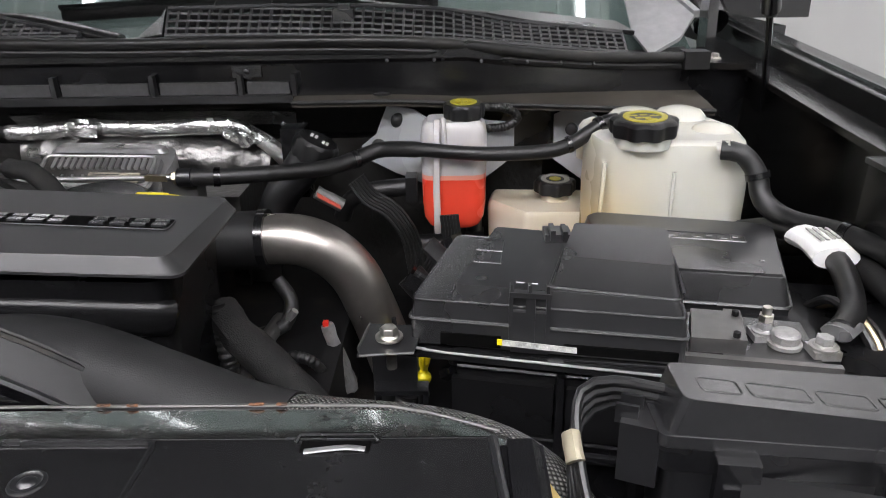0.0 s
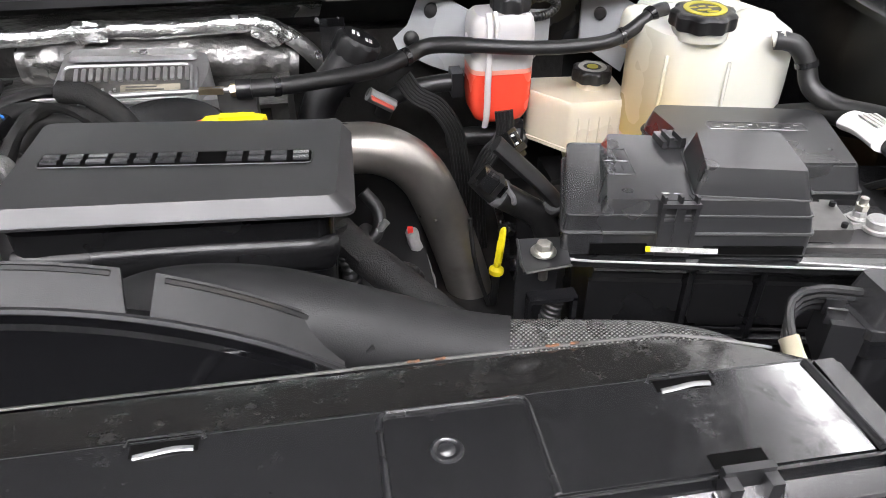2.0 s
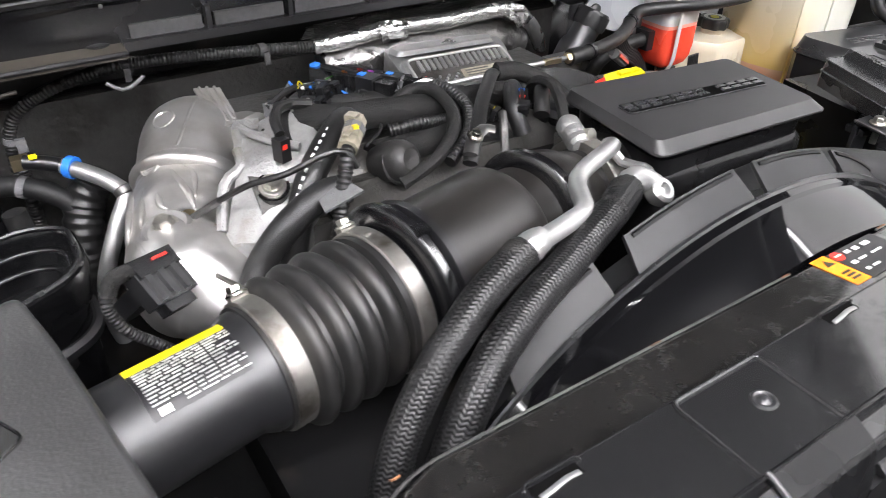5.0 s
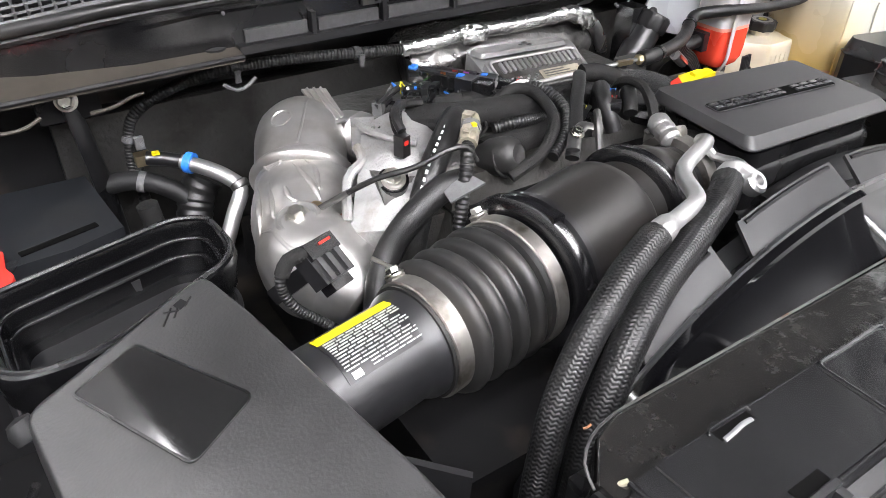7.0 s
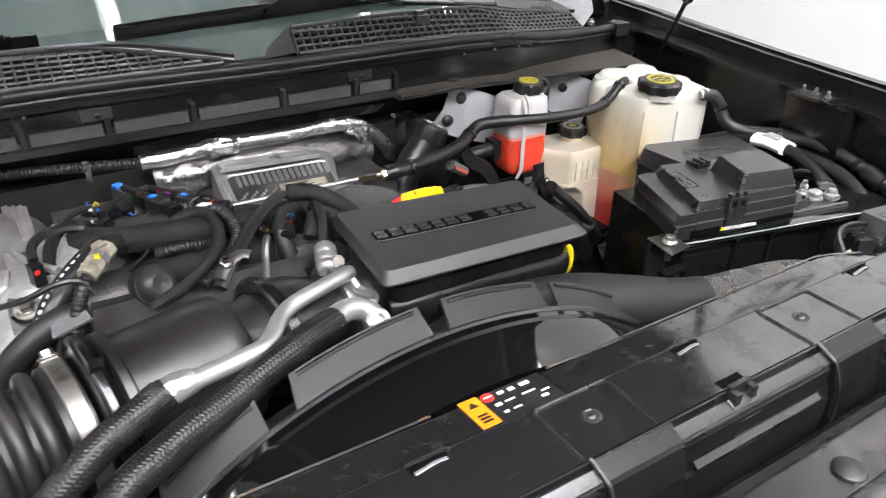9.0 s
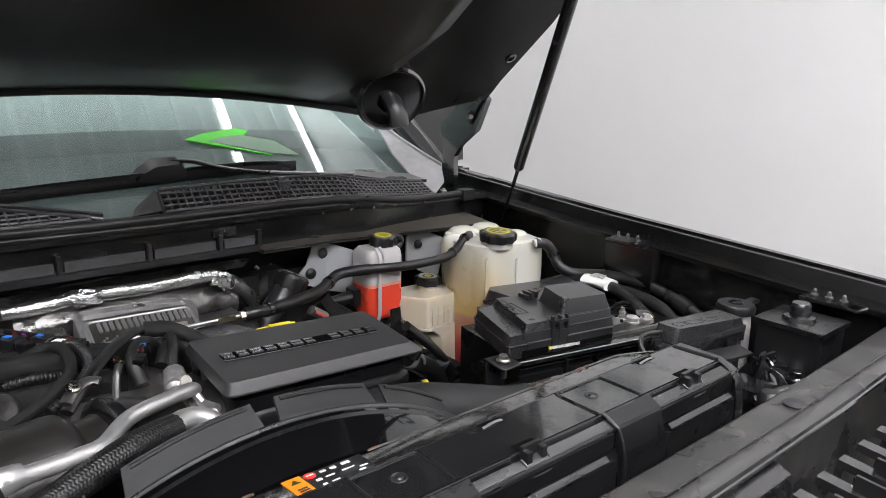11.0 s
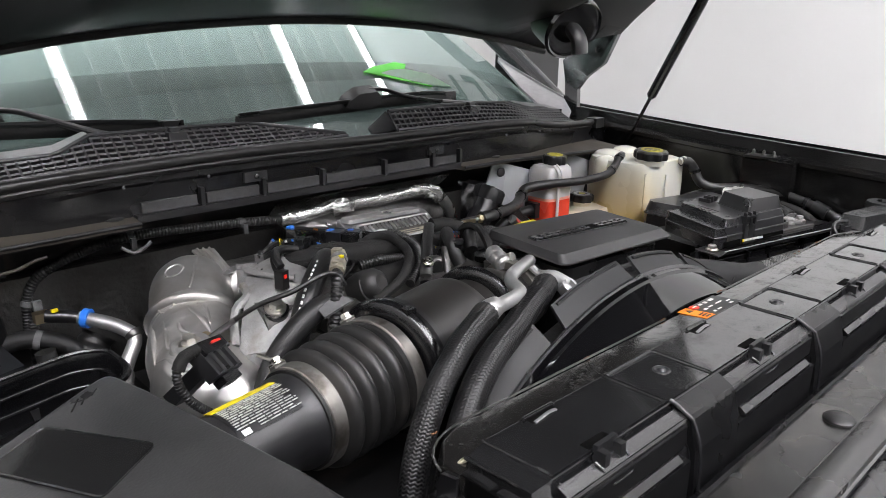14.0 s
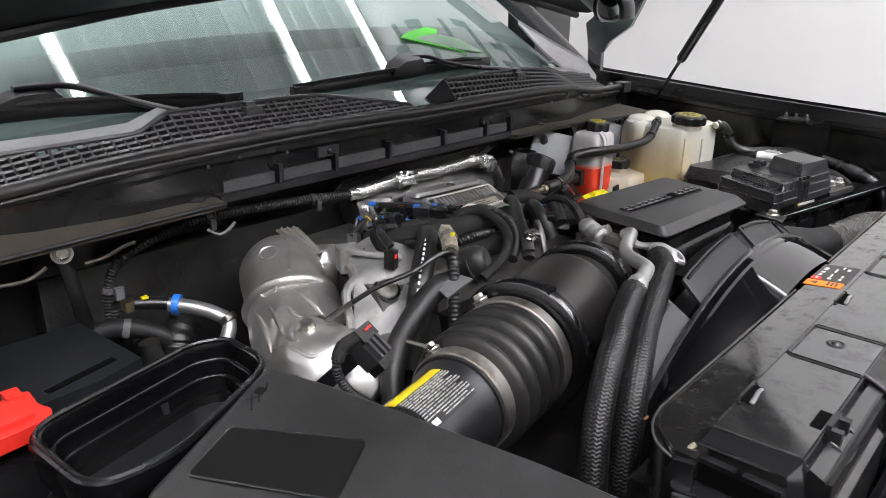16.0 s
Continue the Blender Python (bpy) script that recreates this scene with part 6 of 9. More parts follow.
    for x, y in ((0.470, 0.2605), (0.480, 0.2585)):
        part("embossing", sweep([(x, y, lift(x, y)), (x + 0.006, y - 0.0012, lift(x, y))], 0.0008, 5, smooth=False), GREY_PLASTIC, mid)
    part("side_notch", sweep([(0.5885 + 0.0004 * j, 0.236 + 0.0026 * j, 1.163 + (0.0018 if j % 2 else 0)) for j in range(26)], 0.0014, 5, smooth=False), GREY_PLASTIC, up)
    # black bars paint the shade of the gaps under the cover
    part("front_recess", prism([(0.412, 0.2535), (0.458, 0.2455), (0.458, 0.249), (0.412, 0.257)], 1.113, 1.123, 0.001), HOLE_SHADE, c)
    part("front_recess", prism([(0.505, 0.2370), (0.586, 0.2230), (0.586, 0.2265), (0.505, 0.2405)], 1.113, 1.1205, 0.001), HOLE_SHADE, c)

    d = thing("fuse_box", (0.65, 0.42, 1.0), "flat charcoal fuse box lid beside the battery", "fuse box")
    o = [(0.606, 0.338), (0.710, 0.318), (0.752, 0.446), (0.745, 0.462), (0.570, 0.506), (0.556, 0.492), (0.560, 0.40)]
    part("lid", prism(rounded(o, 0.008, 4), 1.106, 1.131, 0.003, 3, inset=0.009), GREY_PLASTIC, d)
    part("step", prism(rounded([(0.612, 0.346), (0.706, 0.328), (0.712, 0.350), (0.616, 0.368)], 0.004, 3), 1.1295, 1.1335, 0.0015, 2, inset=0.003), GREY_PLASTIC, d)
    part("base", prism([(0.655 + (x - 0.655) * 0.985, 0.42 + (y - 0.42) * 0.985) for x, y in o], 0.98, 1.105, 0.003), BLACK, d)
    bead("lip", rounded(o, 0.008, 4), 1.106, 0.0018, 1.005, d, tilt=False)
    # moulded characters in a sunken field
    outline([(0.603, 0.430), (0.703, 0.408), (0.707, 0.425), (0.607, 0.447)], 1.1312, d, 0.0007)
    for k in range(8):
        x, y = 0.6085 + k * 0.0118, 0.4345 - k * 0.0026
        part("embossing", sweep([(x, y - 0.0015, 1.1311), (x + 0.0018, y + 0.0065, 1.1311)], 0.0008, 5, smooth=False), GREY_PLASTIC, d)
        part("embossing", sweep([(x + 0.003, y + 0.0055 * (k % 2), 1.1311), (x + 0.008, y - 0.0011 + 0.0055 * (k % 2), 1.1311)], 0.0008, 5, smooth=False), GREY_PLASTIC, d)
    t = thing("battery_terminal", (0.65, 0.27, 1.098), "grey metal terminal plate with bolts and studs", "terminal")
    part("plate", prism([(0.592, 0.235), (0.690, 0.216), (0.702, 0.285), (0.604, 0.308)], 1.098, 1.1115, 0.001), BLACK_SATIN, t)
    part("front_edge", prism([(0.592, 0.231), (0.700, 0.210), (0.701, 0.216), (0.593, 0.237)], 1.108, 1.1145, 0.001), PLATE, t)
    bus = part("bus_bar", prism([(0.600, 0.242), (0.640, 0.236), (0.652, 0.284), (0.640, 0.288), (0.638, 0.284), (0.614, 0.289)], 1.1116, 1.1235, 0.0008), PLATE, t, "bent grey bus bar")
    for p in ((0.645, 0.276), (0.634, 0.242)):
        part("pin", lathe([(0.0028, 0), (0.0028, 0.004), (0.001, 0.005)], (*p, 1.1235), (0, 0, 1), 10), DARK, bus)
    for x, y, s, m in ((0.663, 0.262, 0.0062, ALU), (0.697, 0.237, 0.0070, ALU)):
        part("base", box(x - 0.010, x + 0.010, y - 0.009, y + 0.009, 1.110, 1.117, 0.003), ALU, t)
        part("nut", hexbolt((x, y, 1.117), s), m, t)
    part("round_bolt", lathe([(0.0125, 0), (0.0125, 0.003), (0.0105, 0.004), (0.0105, 0.010), (0.009, 0.0115), (0.001, 0.0118)], (0.674, 0.249, 1.112), (0, 0, 1), 24), ALU, t, "pale round bolt head")
    part("stud", sweep([(0.663, 0.262, 1.120), (0.663, 0.262, 1.138)], 0.0036, 10, smooth=False), ZINC, t)
    part("stud_nut", lathe([(0.0058, 0), (0.0058, 0.005)], (0.663, 0.262, 1.1265), (0, 0, 1), 6), ZINC, t)

    f = thing("relay_box", (0.6, 0.08, 0.9), "charcoal relay box with an embossed lid and latch tabs", "relay box")
    q = [(0.534, 0.080), (0.534, 0.119), (0.696, 0.110), (0.690, 0.060)]

    def grown(k):
        return rounded([(0.61 + (x - 0.61) * k, 0.085 + (y - 0.085) * k) for x, y in q], 0.006, 3)
    part("lid", prism(grown(1.0), 1.157, lambda x, y: 1.181 - (x - 0.53) * 0.06, 0.0018, 3, inset=0.007), GREY_PLASTIC, f)
    part("lid_lip", prism(grown(1.05), 1.151, 1.1585, 0.0015), GREY_PLASTIC, f)
    part("rim", prism(grown(1.03), 1.136, 1.1505, 0.002), BLACK_SATIN, f)
    part("base", prism(grown(0.97), 0.92, 1.147, 0.003), BLACK, f)
    gate = part("wire_gate", prism([(0.512, 0.092), (0.525, 0.124), (0.548, 0.116), (0.532, 0.084)], 1.120, 1.158, 0.003), BLACK, f)
    for k in range(3):
        part("gate_rib", prism([(0.5105 + k * 0.005, 0.098 + k * 0.009), (0.522 + k * 0.005, 0.094 + k * 0.009), (0.523 + k * 0.005, 0.096 + k * 0.009), (0.5115 + k * 0.005, 0.100 + k * 0.009)], 1.154, 1.166, 0.0008), BLACK_SATIN, gate)
    for x, w in ((0.553, 0.020), (0.578, 0.030), (0.613, 0.026), (0.644, 0.018)):
        y = 0.0965 - (x - 0.553) * 0.142
        pts = [Vector((a, b, 1.1809 - (a - 0.53) * 0.06)) for a, b in rounded([(x, y - 0.007), (x + w, y - 0.007 - w * 0.142), (x + w, y + 0.006 - w * 0.142), (x, y + 0.006)], 0.003, 3)]
        part("embossing", sweep(pts + pts[:1], 0.0007, 5, smooth=False), GREY_PLASTIC, f)
    for x, y in ((0.570, 0.074), (0.650, 0.0635)):
        part("latch", joined(box(x - 0.011, x + 0.011, y - 0.006, y + 0.003, 1.118, 1.148, 0.0015, turn=-8), box(x - 0.007, x + 0.007, y - 0.008, y + 0.003, 1.124, 1.134, 0.001, turn=-8)), BLACK_SATIN, f)
    part("pedestal", box(0.56, 0.66, 0.06, 0.105, 0.88, 0.925, 0.004), DARK, f)


def build_intake():
    d = thing("intake_duct", (-0.3, 0.27, 1.0), "black ribbed rubber intake duct with steel band clamps", "intake duct")
    a, b = Vector((-0.575, 0.230, 1.119)), Vector((-0.04, 0.328, 1.124))

    def at(x):
        return a + (b - a) * ((x - a.x) / (b.x - a.x))
    axis = (b - a).normalized()
    part("inlet", lathe([(0.041, 0), (0.042, 0.03), (0.042, 0.118), (0.047, 0.128), (0.0485, 0.15)], at(-0.575), axis, 40), BLACK, d)
    prof = [(0.050, 0.0), (0.050, 0.018)]
    for k in range(4):
        s = 0.018 + k * 0.0207
        g = k * 0.0009
        prof += [(0.0505 + g, s), (0.0512 + g, s + 0.0022), (0.0575 + g, s + 0.0042), (0.0604 + g, s + 0.0070), (0.0614 + g, s + 0.0102), (0.0604 + g, s + 0.0134), (0.0575 + g, s + 0.0164), (0.0512 + g, s + 0.0186)]
    prof += [(0.061, 0.102), (0.061, 0.125)]
    part("bellows", lathe(prof, at(-0.443), axis, 48), RUBBER_GREY, d, "dusty ribbed rubber bellows")
    for x, r, n in ((-0.440, 0.0512, 0.0165), (-0.337, 0.0622, 0.0155)):
        cl = part("band_clamp", lathe([(r, 0), (r + 0.0012, 0.001), (r + 0.0012, n - 0.001), (r, n)], at(x), axis, 48), CHROME, d, "steel band clamp")
        out = Vector((-0.1, 0.62, 0.78)).normalized()
        p = at(x) + axis * n / 2 + out * (r + 0.002)
        part("screw_housing", sweep([p - axis * 0.007, p + axis * 0.007], 0.0052, 8, smooth=False), CHROME, cl)
        part("screw_head", hexbolt(p + out * 0.002, 0.0058, out), ZINC, cl)
    part("flange_ring", lathe([(0.060, 0), (0.074, 0.004), (0.077, 0.008), (0.077, 0.013), (0.070, 0.017), (0.066, 0.022)], at(-0.318), axis, 48), BLACK_SATIN, d)
    part("flange_ring", lathe([(0.066, 0), (0.0725, 0.003), (0.0725, 0.010), (0.066, 0.013)], at(-0.298), axis, 48), BLACK, d)
    part("canister", lathe([(0.064, 0), (0.0658, 0.004), (0.0675, 0.090), (0.0662, 0.100), (0.0615, 0.107), (0.052, 0.111)], at(-0.288), axis, 56), CANISTER, d, "brown-black moulded resonator")
    part("canister_neck", lathe([(0.052, 0), (0.0515, 0.020), (0.055, 0.030)], at(-0.180), axis, 40), CANISTER, d)
    part("seam_ring", lathe([(0.055, -0.004), (0.0655, 0.0), (0.0680, 0.003), (0.0680, 0.009), (0.0640, 0.0105), (0.0640, 0.015), (0.0600, 0.018)], at(-0.150), axis, 56), BLACK_SATIN, d)
    part("canister_end", lathe([(0.060, 0), (0.0595, 0.014), (0.055, 0.030), (0.048, 0.042), (0.045, 0.055)], at(-0.134), axis, 48), CANISTER, d)
    part("elbow", sweep([at(-0.10), at(-0.075), Vector((-0.050, 0.325, 1.125)), Vector((-0.02, 0.325, 1.13))], 0.044, 24), RUBBER, d)
    for ang in (20, 75, 140):
        o = axis.cross(Vector((0, 0, 1))).normalized() * math.sin(radians(ang)) + Vector((0, 0, 1)) * math.cos(radians(ang))
        part("flange_lug", box(*[v for c0 in range(3) for v in ((at(-0.307) + o * 0.073)[c0] - 0.006, (at(-0.307) + o * 0.073)[c0] + 0.006)], 0.002), BLACK_SATIN, d)
    cl = part("band_clamp", sweep([Vector((-0.068, 0.322, 1.128)), Vector((-0.052, 0.324, 1.129))], 0.0495, 28, smooth=False), CHROME, d, "steel band clamp")
    part("screw_housing", sweep([(-0.062, 0.345, 1.172), (-0.058, 0.325, 1.182)], 0.007, 8, smooth=False), ZINC, cl)
    # sticker curved over the inlet
    side = axis.cross(Vector((0, 0, 1))).normalized()
    upv = side.cross(axis)

    def curved(x0, x1, a0, a1, r, m, name, lbl=""):
        rows = []
        for i in range(9):
            ang = radians(a0 + (a1 - a0) * i / 8)
            o = side * math.sin(ang) + upv * math.cos(ang)
            rows.append([at(x0) + o * r, at(x1) + o * r, at(x1) + o * (r + 0.0007), at(x0) + o * (r + 0.0007)])
        return part(name, loft(rows), m, d, lbl)
    curved(-0.524, -0.440, -24, 42, 0.0424, STICKER_BLACK, "sticker", "black sticker with white print and a yellow bar")
    curved(-0.524, -0.440, -26, -12, 0.0430, YELLOW, "sticker_bar")
    for k in range(13):
        a0 = -9 + k * 3.75
        x = -0.521 + (0.02 if k > 10 else 0)
        end = -0.443 - (0.012, 0.0, 0.004, 0.02)[k % 4]
        for m in range(9):
            w = (0.011, 0.006, 0.008, 0.0045, 0.009)[(k * 2 + m) % 5]
            if x + w > end:
                break
            curved(x, x + w, a0, a0 + 1.35, 0.0430, PRINT, "print_bar")
            x += w + 0.0016
    curved(-0.519, -0.511, 33, 40, 0.0433, WHITE, "print_square")


def build_air_box():
    l = thing("air_filter_lid", (-0.6, 0.18, 0.9), "matt black plastic air filter housing with a recessed panel", "air filter box")
    o = [(-0.570, 0.360), (-0.556, 0.29), (-0.543, 0.20), (-0.528, 0.10), (-0.52, 0.0), (-0.60, -0.06), (-0.69, 0.10), (-0.712, 0.312)]
    ro = rounded(o, 0.014, 4)

    def h(x, y):
        return 1.1755 + (x + 0.57) * 0.215

    def ring(k, dz, f=None):
        return [(-0.63 + (x + 0.63) * k, 0.18 + (y - 0.18) * k, (h(x, y) + dz) if f is None else f) for x, y in ro]
    part("housing", loft([ring(1.10, 0, 0.9), ring(1.055, -0.10), ring(1.035, -0.040), ring(1.018, -0.016), ring(1.006, -0.0055), ring(0.992, -0.0016), ring(0.972, -0.0003), ring(0.955, 0.0)]), LIDBLACK, l)
    q = [(-0.634, 0.319), (-0.584, 0.217), (-0.632, 0.193), (-0.681, 0.303)]
    part("panel", loft([[(x, y, h(x, y) + 0.0002) for x, y in rounded(q, 0.006, 3)], [(x, y, h(x, y) + 0.0018) for x, y in rounded(q, 0.006, 3)]]), LIDPANEL, l, "glossy recessed panel")
    edge = [(x, y, h(x, y) + 0.0014) for x, y in rounded(q, 0.006, 3)]
    part("panel_edge", sweep(edge + [edge[0]], 0.0012, 5, smooth=False), BLACK_SATIN, l)
    for u in (((-0.612, 0.322), (-0.602, 0.337)), ((-0.608, 0.336), (-0.598, 0.330)), ((-0.603, 0.325), (-0.594, 0.340)), ((-0.593, 0.331), (-0.586, 0.338))):
        part("pen_mark", sweep([(*u[0], h(*u[0]) + 0.0004), (*u[1], h(*u[1]) + 0.0004)], 0.0008, 5, smooth=False), DARK, l)
    part("hinge_knob", lathe([(0.010, -0.012), (0.011, -0.004), (0.008, 0.003), (0.001, 0.005)], (-0.716, 0.310, 1.138), (-0.3, 0.5, 0.8), 18), BOOT, l)
    for y in (0.26, 0.22, 0.18):
        part("side_rib", sweep([(-0.716, y, 1.13), (-0.728, y, 1.10), (-0.735, y, 1.02)], 0.003, 6), BLACK_SATIN, l)
    part("mark", slab([(-0.597, 0.330, h(-0.597, 0.33) + 0.0012), (-0.590, 0.333, h(-0.59, 0.333) + 0.0012), (-0.593, 0.341, h(-0.593, 0.341) + 0.0012), (-0.60, 0.338, h(-0.6, 0.338) + 0.0012)], 0.001), DARK, l)
    part("brace", slab([(-0.50, 0.19, 1.09), (-0.455, 0.15, 1.08), (-0.46, 0.15, 1.0), (-0.51, 0.19, 1.0)], 0.006, 0.002), BLACK, l)
    part("neck", sweep([(-0.60, 0.225, 1.117), (-0.545, 0.235, 1.119)], 0.046, 24, smooth=False), BLACK, l)

    a = thing("air_inlet_box", (-0.645, 0.43, 0.9), "open black plastic air inlet with a thick oval rim", "air inlet")
    rim = rounded([(-0.738, 0.487), (-0.727, 0.366), (-0.655, 0.362), (-0.514, 0.436), (-0.519, 0.516), (-0.552, 0.531)], 0.036, 7)
    ctr = (-0.628, 0.447)

    def oval(k, z):
        """The rim's outline, drawn in by k metres."""
        out = []
        for x, y in rim:
            d = Vector((x - ctr[0], (y - ctr[1])))
            u = Vector((d.x / 0.105, d.y / 0.07)).normalized()
            out.append((x - u.x * k, y - u.y * k, z))
        return out
    part("wall", loft([oval(0.014, 0.93), oval(0.008, 1.085), oval(0.002, 1.092), oval(0.000, 1.112), oval(-0.002, 1.120), oval(0.000, 1.127), oval(0.004, 1.1295), oval(0.009, 1.128), oval(0.012, 1.122), oval(0.0125, 1.112),
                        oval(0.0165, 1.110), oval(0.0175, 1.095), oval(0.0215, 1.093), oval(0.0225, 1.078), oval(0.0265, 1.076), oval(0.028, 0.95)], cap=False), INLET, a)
    # flat black sheet paints the shade in the depth of the inlet
    part("bottom", loft([oval(0.014, 0.92), oval(0.014, 0.955)]), HOLE_SHADE, a)
    part("inner_clip", box(-0.668, -0.652, 0.400, 0.406, 0.99, 1.03, 0.002, turn=25), BLACK_SATIN, a)
    for z, k, r in ((1.1295, 0.0045, 0.0022), (1.1115, 0.0145, 0.0012), (1.0945, 0.0195, 0.0012), (1.045, 0.0275, 0.0014)):
        pts = oval(k, z)
        part("rim_bead", sweep([Vector(p) for p in pts + pts[:1]], r, 6, smooth=False), BLACK_SATIN, a)
    part("lower_lip", loft([oval(0.006, 1.052), oval(0.001, 1.055), oval(0.001, 1.062), oval(0.006, 1.066)]), BLACK, a)

    s = thing("second_battery", (-0.73, 0.60, 0.9), "black battery under a dusty cover with a red terminal cap", "battery")
    part("case", box(-0.87, -0.60, 0.50, 0.70, 0.9, 1.09, 0.005), BLACK, s)
    part("cover", prism([(-0.87, 0.535), (-0.645, 0.545), (-0.595, 0.56), (-0.606, 0.69), (-0.87, 0.70)], 1.09, 1.116, 0.006), SMOKY, s, "dusty black plastic battery cover")
    # black strip on the cover paints the slot's inner shade
    part("slot", prism([(-0.688, 0.556), (-0.615, 0.574), (-0.617, 0.582), (-0.690, 0.564)], 1.1158, 1.1172, 0), HOLE_SHADE, s)
    part("slot_edge", sweep([(-0.690, 0.5645, 1.1165), (-0.617, 0.5825, 1.1165)], 0.0010, 5, smooth=False), BOOT, s)
    part("red_cap", joined(prism(rounded([(-0.79, 0.500), (-0.703, 0.508), (-0.697, 0.524), (-0.703, 0.540), (-0.701, 0.572), (-0.79, 0.565)], 0.004, 2), 1.104, 1.119, 0.002), prism(rounded([(-0.78, 0.512), (-0.712, 0.518), (-0.716, 0.556), (-0.78, 0.552)], 0.004, 2), 1.118, 1.124, 0.002), box(-0.722, -0.708, 0.560, 0.580, 1.108, 1.123, 0.003)), RED, s, "bright red terminal cap")


build_radiator_cover()
build_shroud()
build_engine()
build_tanks()
build_battery()
build_intake()
build_air_box()


# ---- pipes, hoses and wires ----
def build_pipes():
    t = thing("charge_pipe", (0.3, 0.47, 0.85), "thick brushed steel charge pipe bending down", "pipe")
    part("tube", sweep([(0.195, 0.512, 1.098), (0.225, 0.512, 1.099), (0.255, 0.512, 1.096), (0.285, 0.512, 1.081), (0.309, 0.511, 1.054), (0.325, 0.508, 1.018), (0.340, 0.505, 0.975), (0.358, 0.50, 0.915), (0.373, 0.495, 0.85)], 0.0285, 28), STEEL, t)
    part("rubber_joint", sweep([(0.13, 0.50, 1.094), (0.16, 0.508, 1.097), (0.212, 0.512, 1.0985)], 0.033, 28), BOOT, t)
    part("clamp", sweep([(0.207, 0.512, 1.0985), (0.216, 0.512, 1.0988)], 0.0342, 28, smooth=False), BLACK_GLOSS, t)

    b = thing("radiator_hose", (0.3, 0.17, 0.9), "fat black rubber hose running into a woven sleeve", "hose")
    part("boot", sweep([(0.02, 0.235, 1.085), (0.08, 0.218, 1.118), (0.15, 0.20, 1.128), (0.22, 0.178, 1.120), (0.28, 0.162, 1.108), (0.318, 0.152, 1.106)], lambda u: 0.040 - 0.012 * u, 24), BOOT, b)
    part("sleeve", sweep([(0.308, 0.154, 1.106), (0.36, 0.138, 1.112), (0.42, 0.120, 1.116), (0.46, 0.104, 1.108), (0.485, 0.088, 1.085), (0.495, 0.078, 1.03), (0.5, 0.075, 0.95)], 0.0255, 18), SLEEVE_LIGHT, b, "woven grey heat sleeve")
    part("tape_mark", slab([(0.463, 0.085, 1.131), (0.468, 0.088, 1.130), (0.483, 0.070, 1.117), (0.478, 0.068, 1.118)], 0.002), YELLOWED, b)
    part("stand", box(0.44, 0.53, 0.07, 0.11, 0.86, 1.03, 0.01), DARK, b)

    p = thing("refrigerant_line", (-0.2, 0.2, 0.9), "bright bent aluminium line ending in a braided hose", "pipe")
    part("tube", sweep([(-0.058, 0.302, 1.180), (-0.066, 0.290, 1.187), (-0.085, 0.280, 1.190), (-0.130, 0.262, 1.191), (-0.150, 0.247, 1.190), (-0.175, 0.212, 1.193), (-0.20, 0.200, 1.196), (-0.262, 0.180, 1.203)], lambda u: 0.0080 if u < 0.9 else 0.0092, 16), PIPE, p)
    part("crimp", sweep([(-0.243, 0.186, 1.202), (-0.255, 0.182, 1.203), (-0.270, 0.178, 1.201)], lambda u: 0.0098 + 0.0016 * math.sin(u * 3.0), 24, 0.0015, dents=0.16), PIPE, p)
    part("bracket", sweep([(-0.062, 0.298, 1.185), (-0.056, 0.284, 1.17), (-0.05, 0.262, 1.172), (-0.060, 0.245, 1.176)], 0.005, 8), PIPE, p)
    part("hose", braided([(-0.262, 0.180, 1.203), (-0.277, 0.1765, 1.1985), (-0.309, 0.167, 1.189), (-0.333, 0.158, 1.178), (-0.356, 0.151, 1.162), (-0.388, 0.139, 1.126), (-0.410, 0.126, 1.083), (-0.425, 0.115, 1.03), (-0.435, 0.11, 0.9)], 0.0122), BRAID, p, "black braided hose")
    part("frayed_end", sweep([(-0.266, 0.1795, 1.2025), (-0.280, 0.1755, 1.1975), (-0.286, 0.174, 1.196)], lambda u: 0.0128 - 0.0008 * u, 24, 0.0015, dents=0.14), TAPE, p)
    q = thing("suction_hose", (-0.2, 0.2, 0.9), "fat black braided hose with an aluminium end fitting", "hose")
    part("fitting", sweep([(-0.062, 0.236, 1.168), (-0.076, 0.243, 1.177), (-0.094, 0.239, 1.181), (-0.114, 0.226, 1.182)], 0.0112, 18), PIPE, q)
    part("fitting_block", lathe([(0.011, 0), (0.013, 0.003), (0.013, 0.013), (0.010, 0.016), (0.006, 0.016), (0.005, 0.010)], (-0.064, 0.234, 1.160), (0.1, -0.6, 0.7), 20), PIPE, q)
    part("hose", braided([(-0.106, 0.230, 1.180), (-0.141, 0.209, 1.186), (-0.168, 0.197, 1.185), (-0.197, 0.187, 1.180), (-0.223, 0.178, 1.174), (-0.250, 0.169, 1.170), (-0.275, 0.160, 1.165), (-0.310, 0.145, 1.156), (-0.343, 0.131, 1.130), (-0.370, 0.120, 1.085), (-0.384, 0.113, 1.03), (-0.391, 0.104, 0.9)], 0.0138), BRAID, q)
    part("frayed_end", sweep([(-0.108, 0.2290, 1.1803), (-0.120, 0.222, 1.183), (-0.135, 0.2125, 1.1855)], lambda u: 0.0146 - 0.0008 * u, 24, 0.0015, dents=0.14), TAPE, q)
    part("tie", sweep([(-0.150, 0.2045, 1.1862), (-0.156, 0.202, 1.1858)], 0.0148, 20, smooth=False), TAPE, q)
    part("support", box(-0.46, -0.37, 0.085, 0.13, 0.88, 0.95, 0.006), DARK, q)

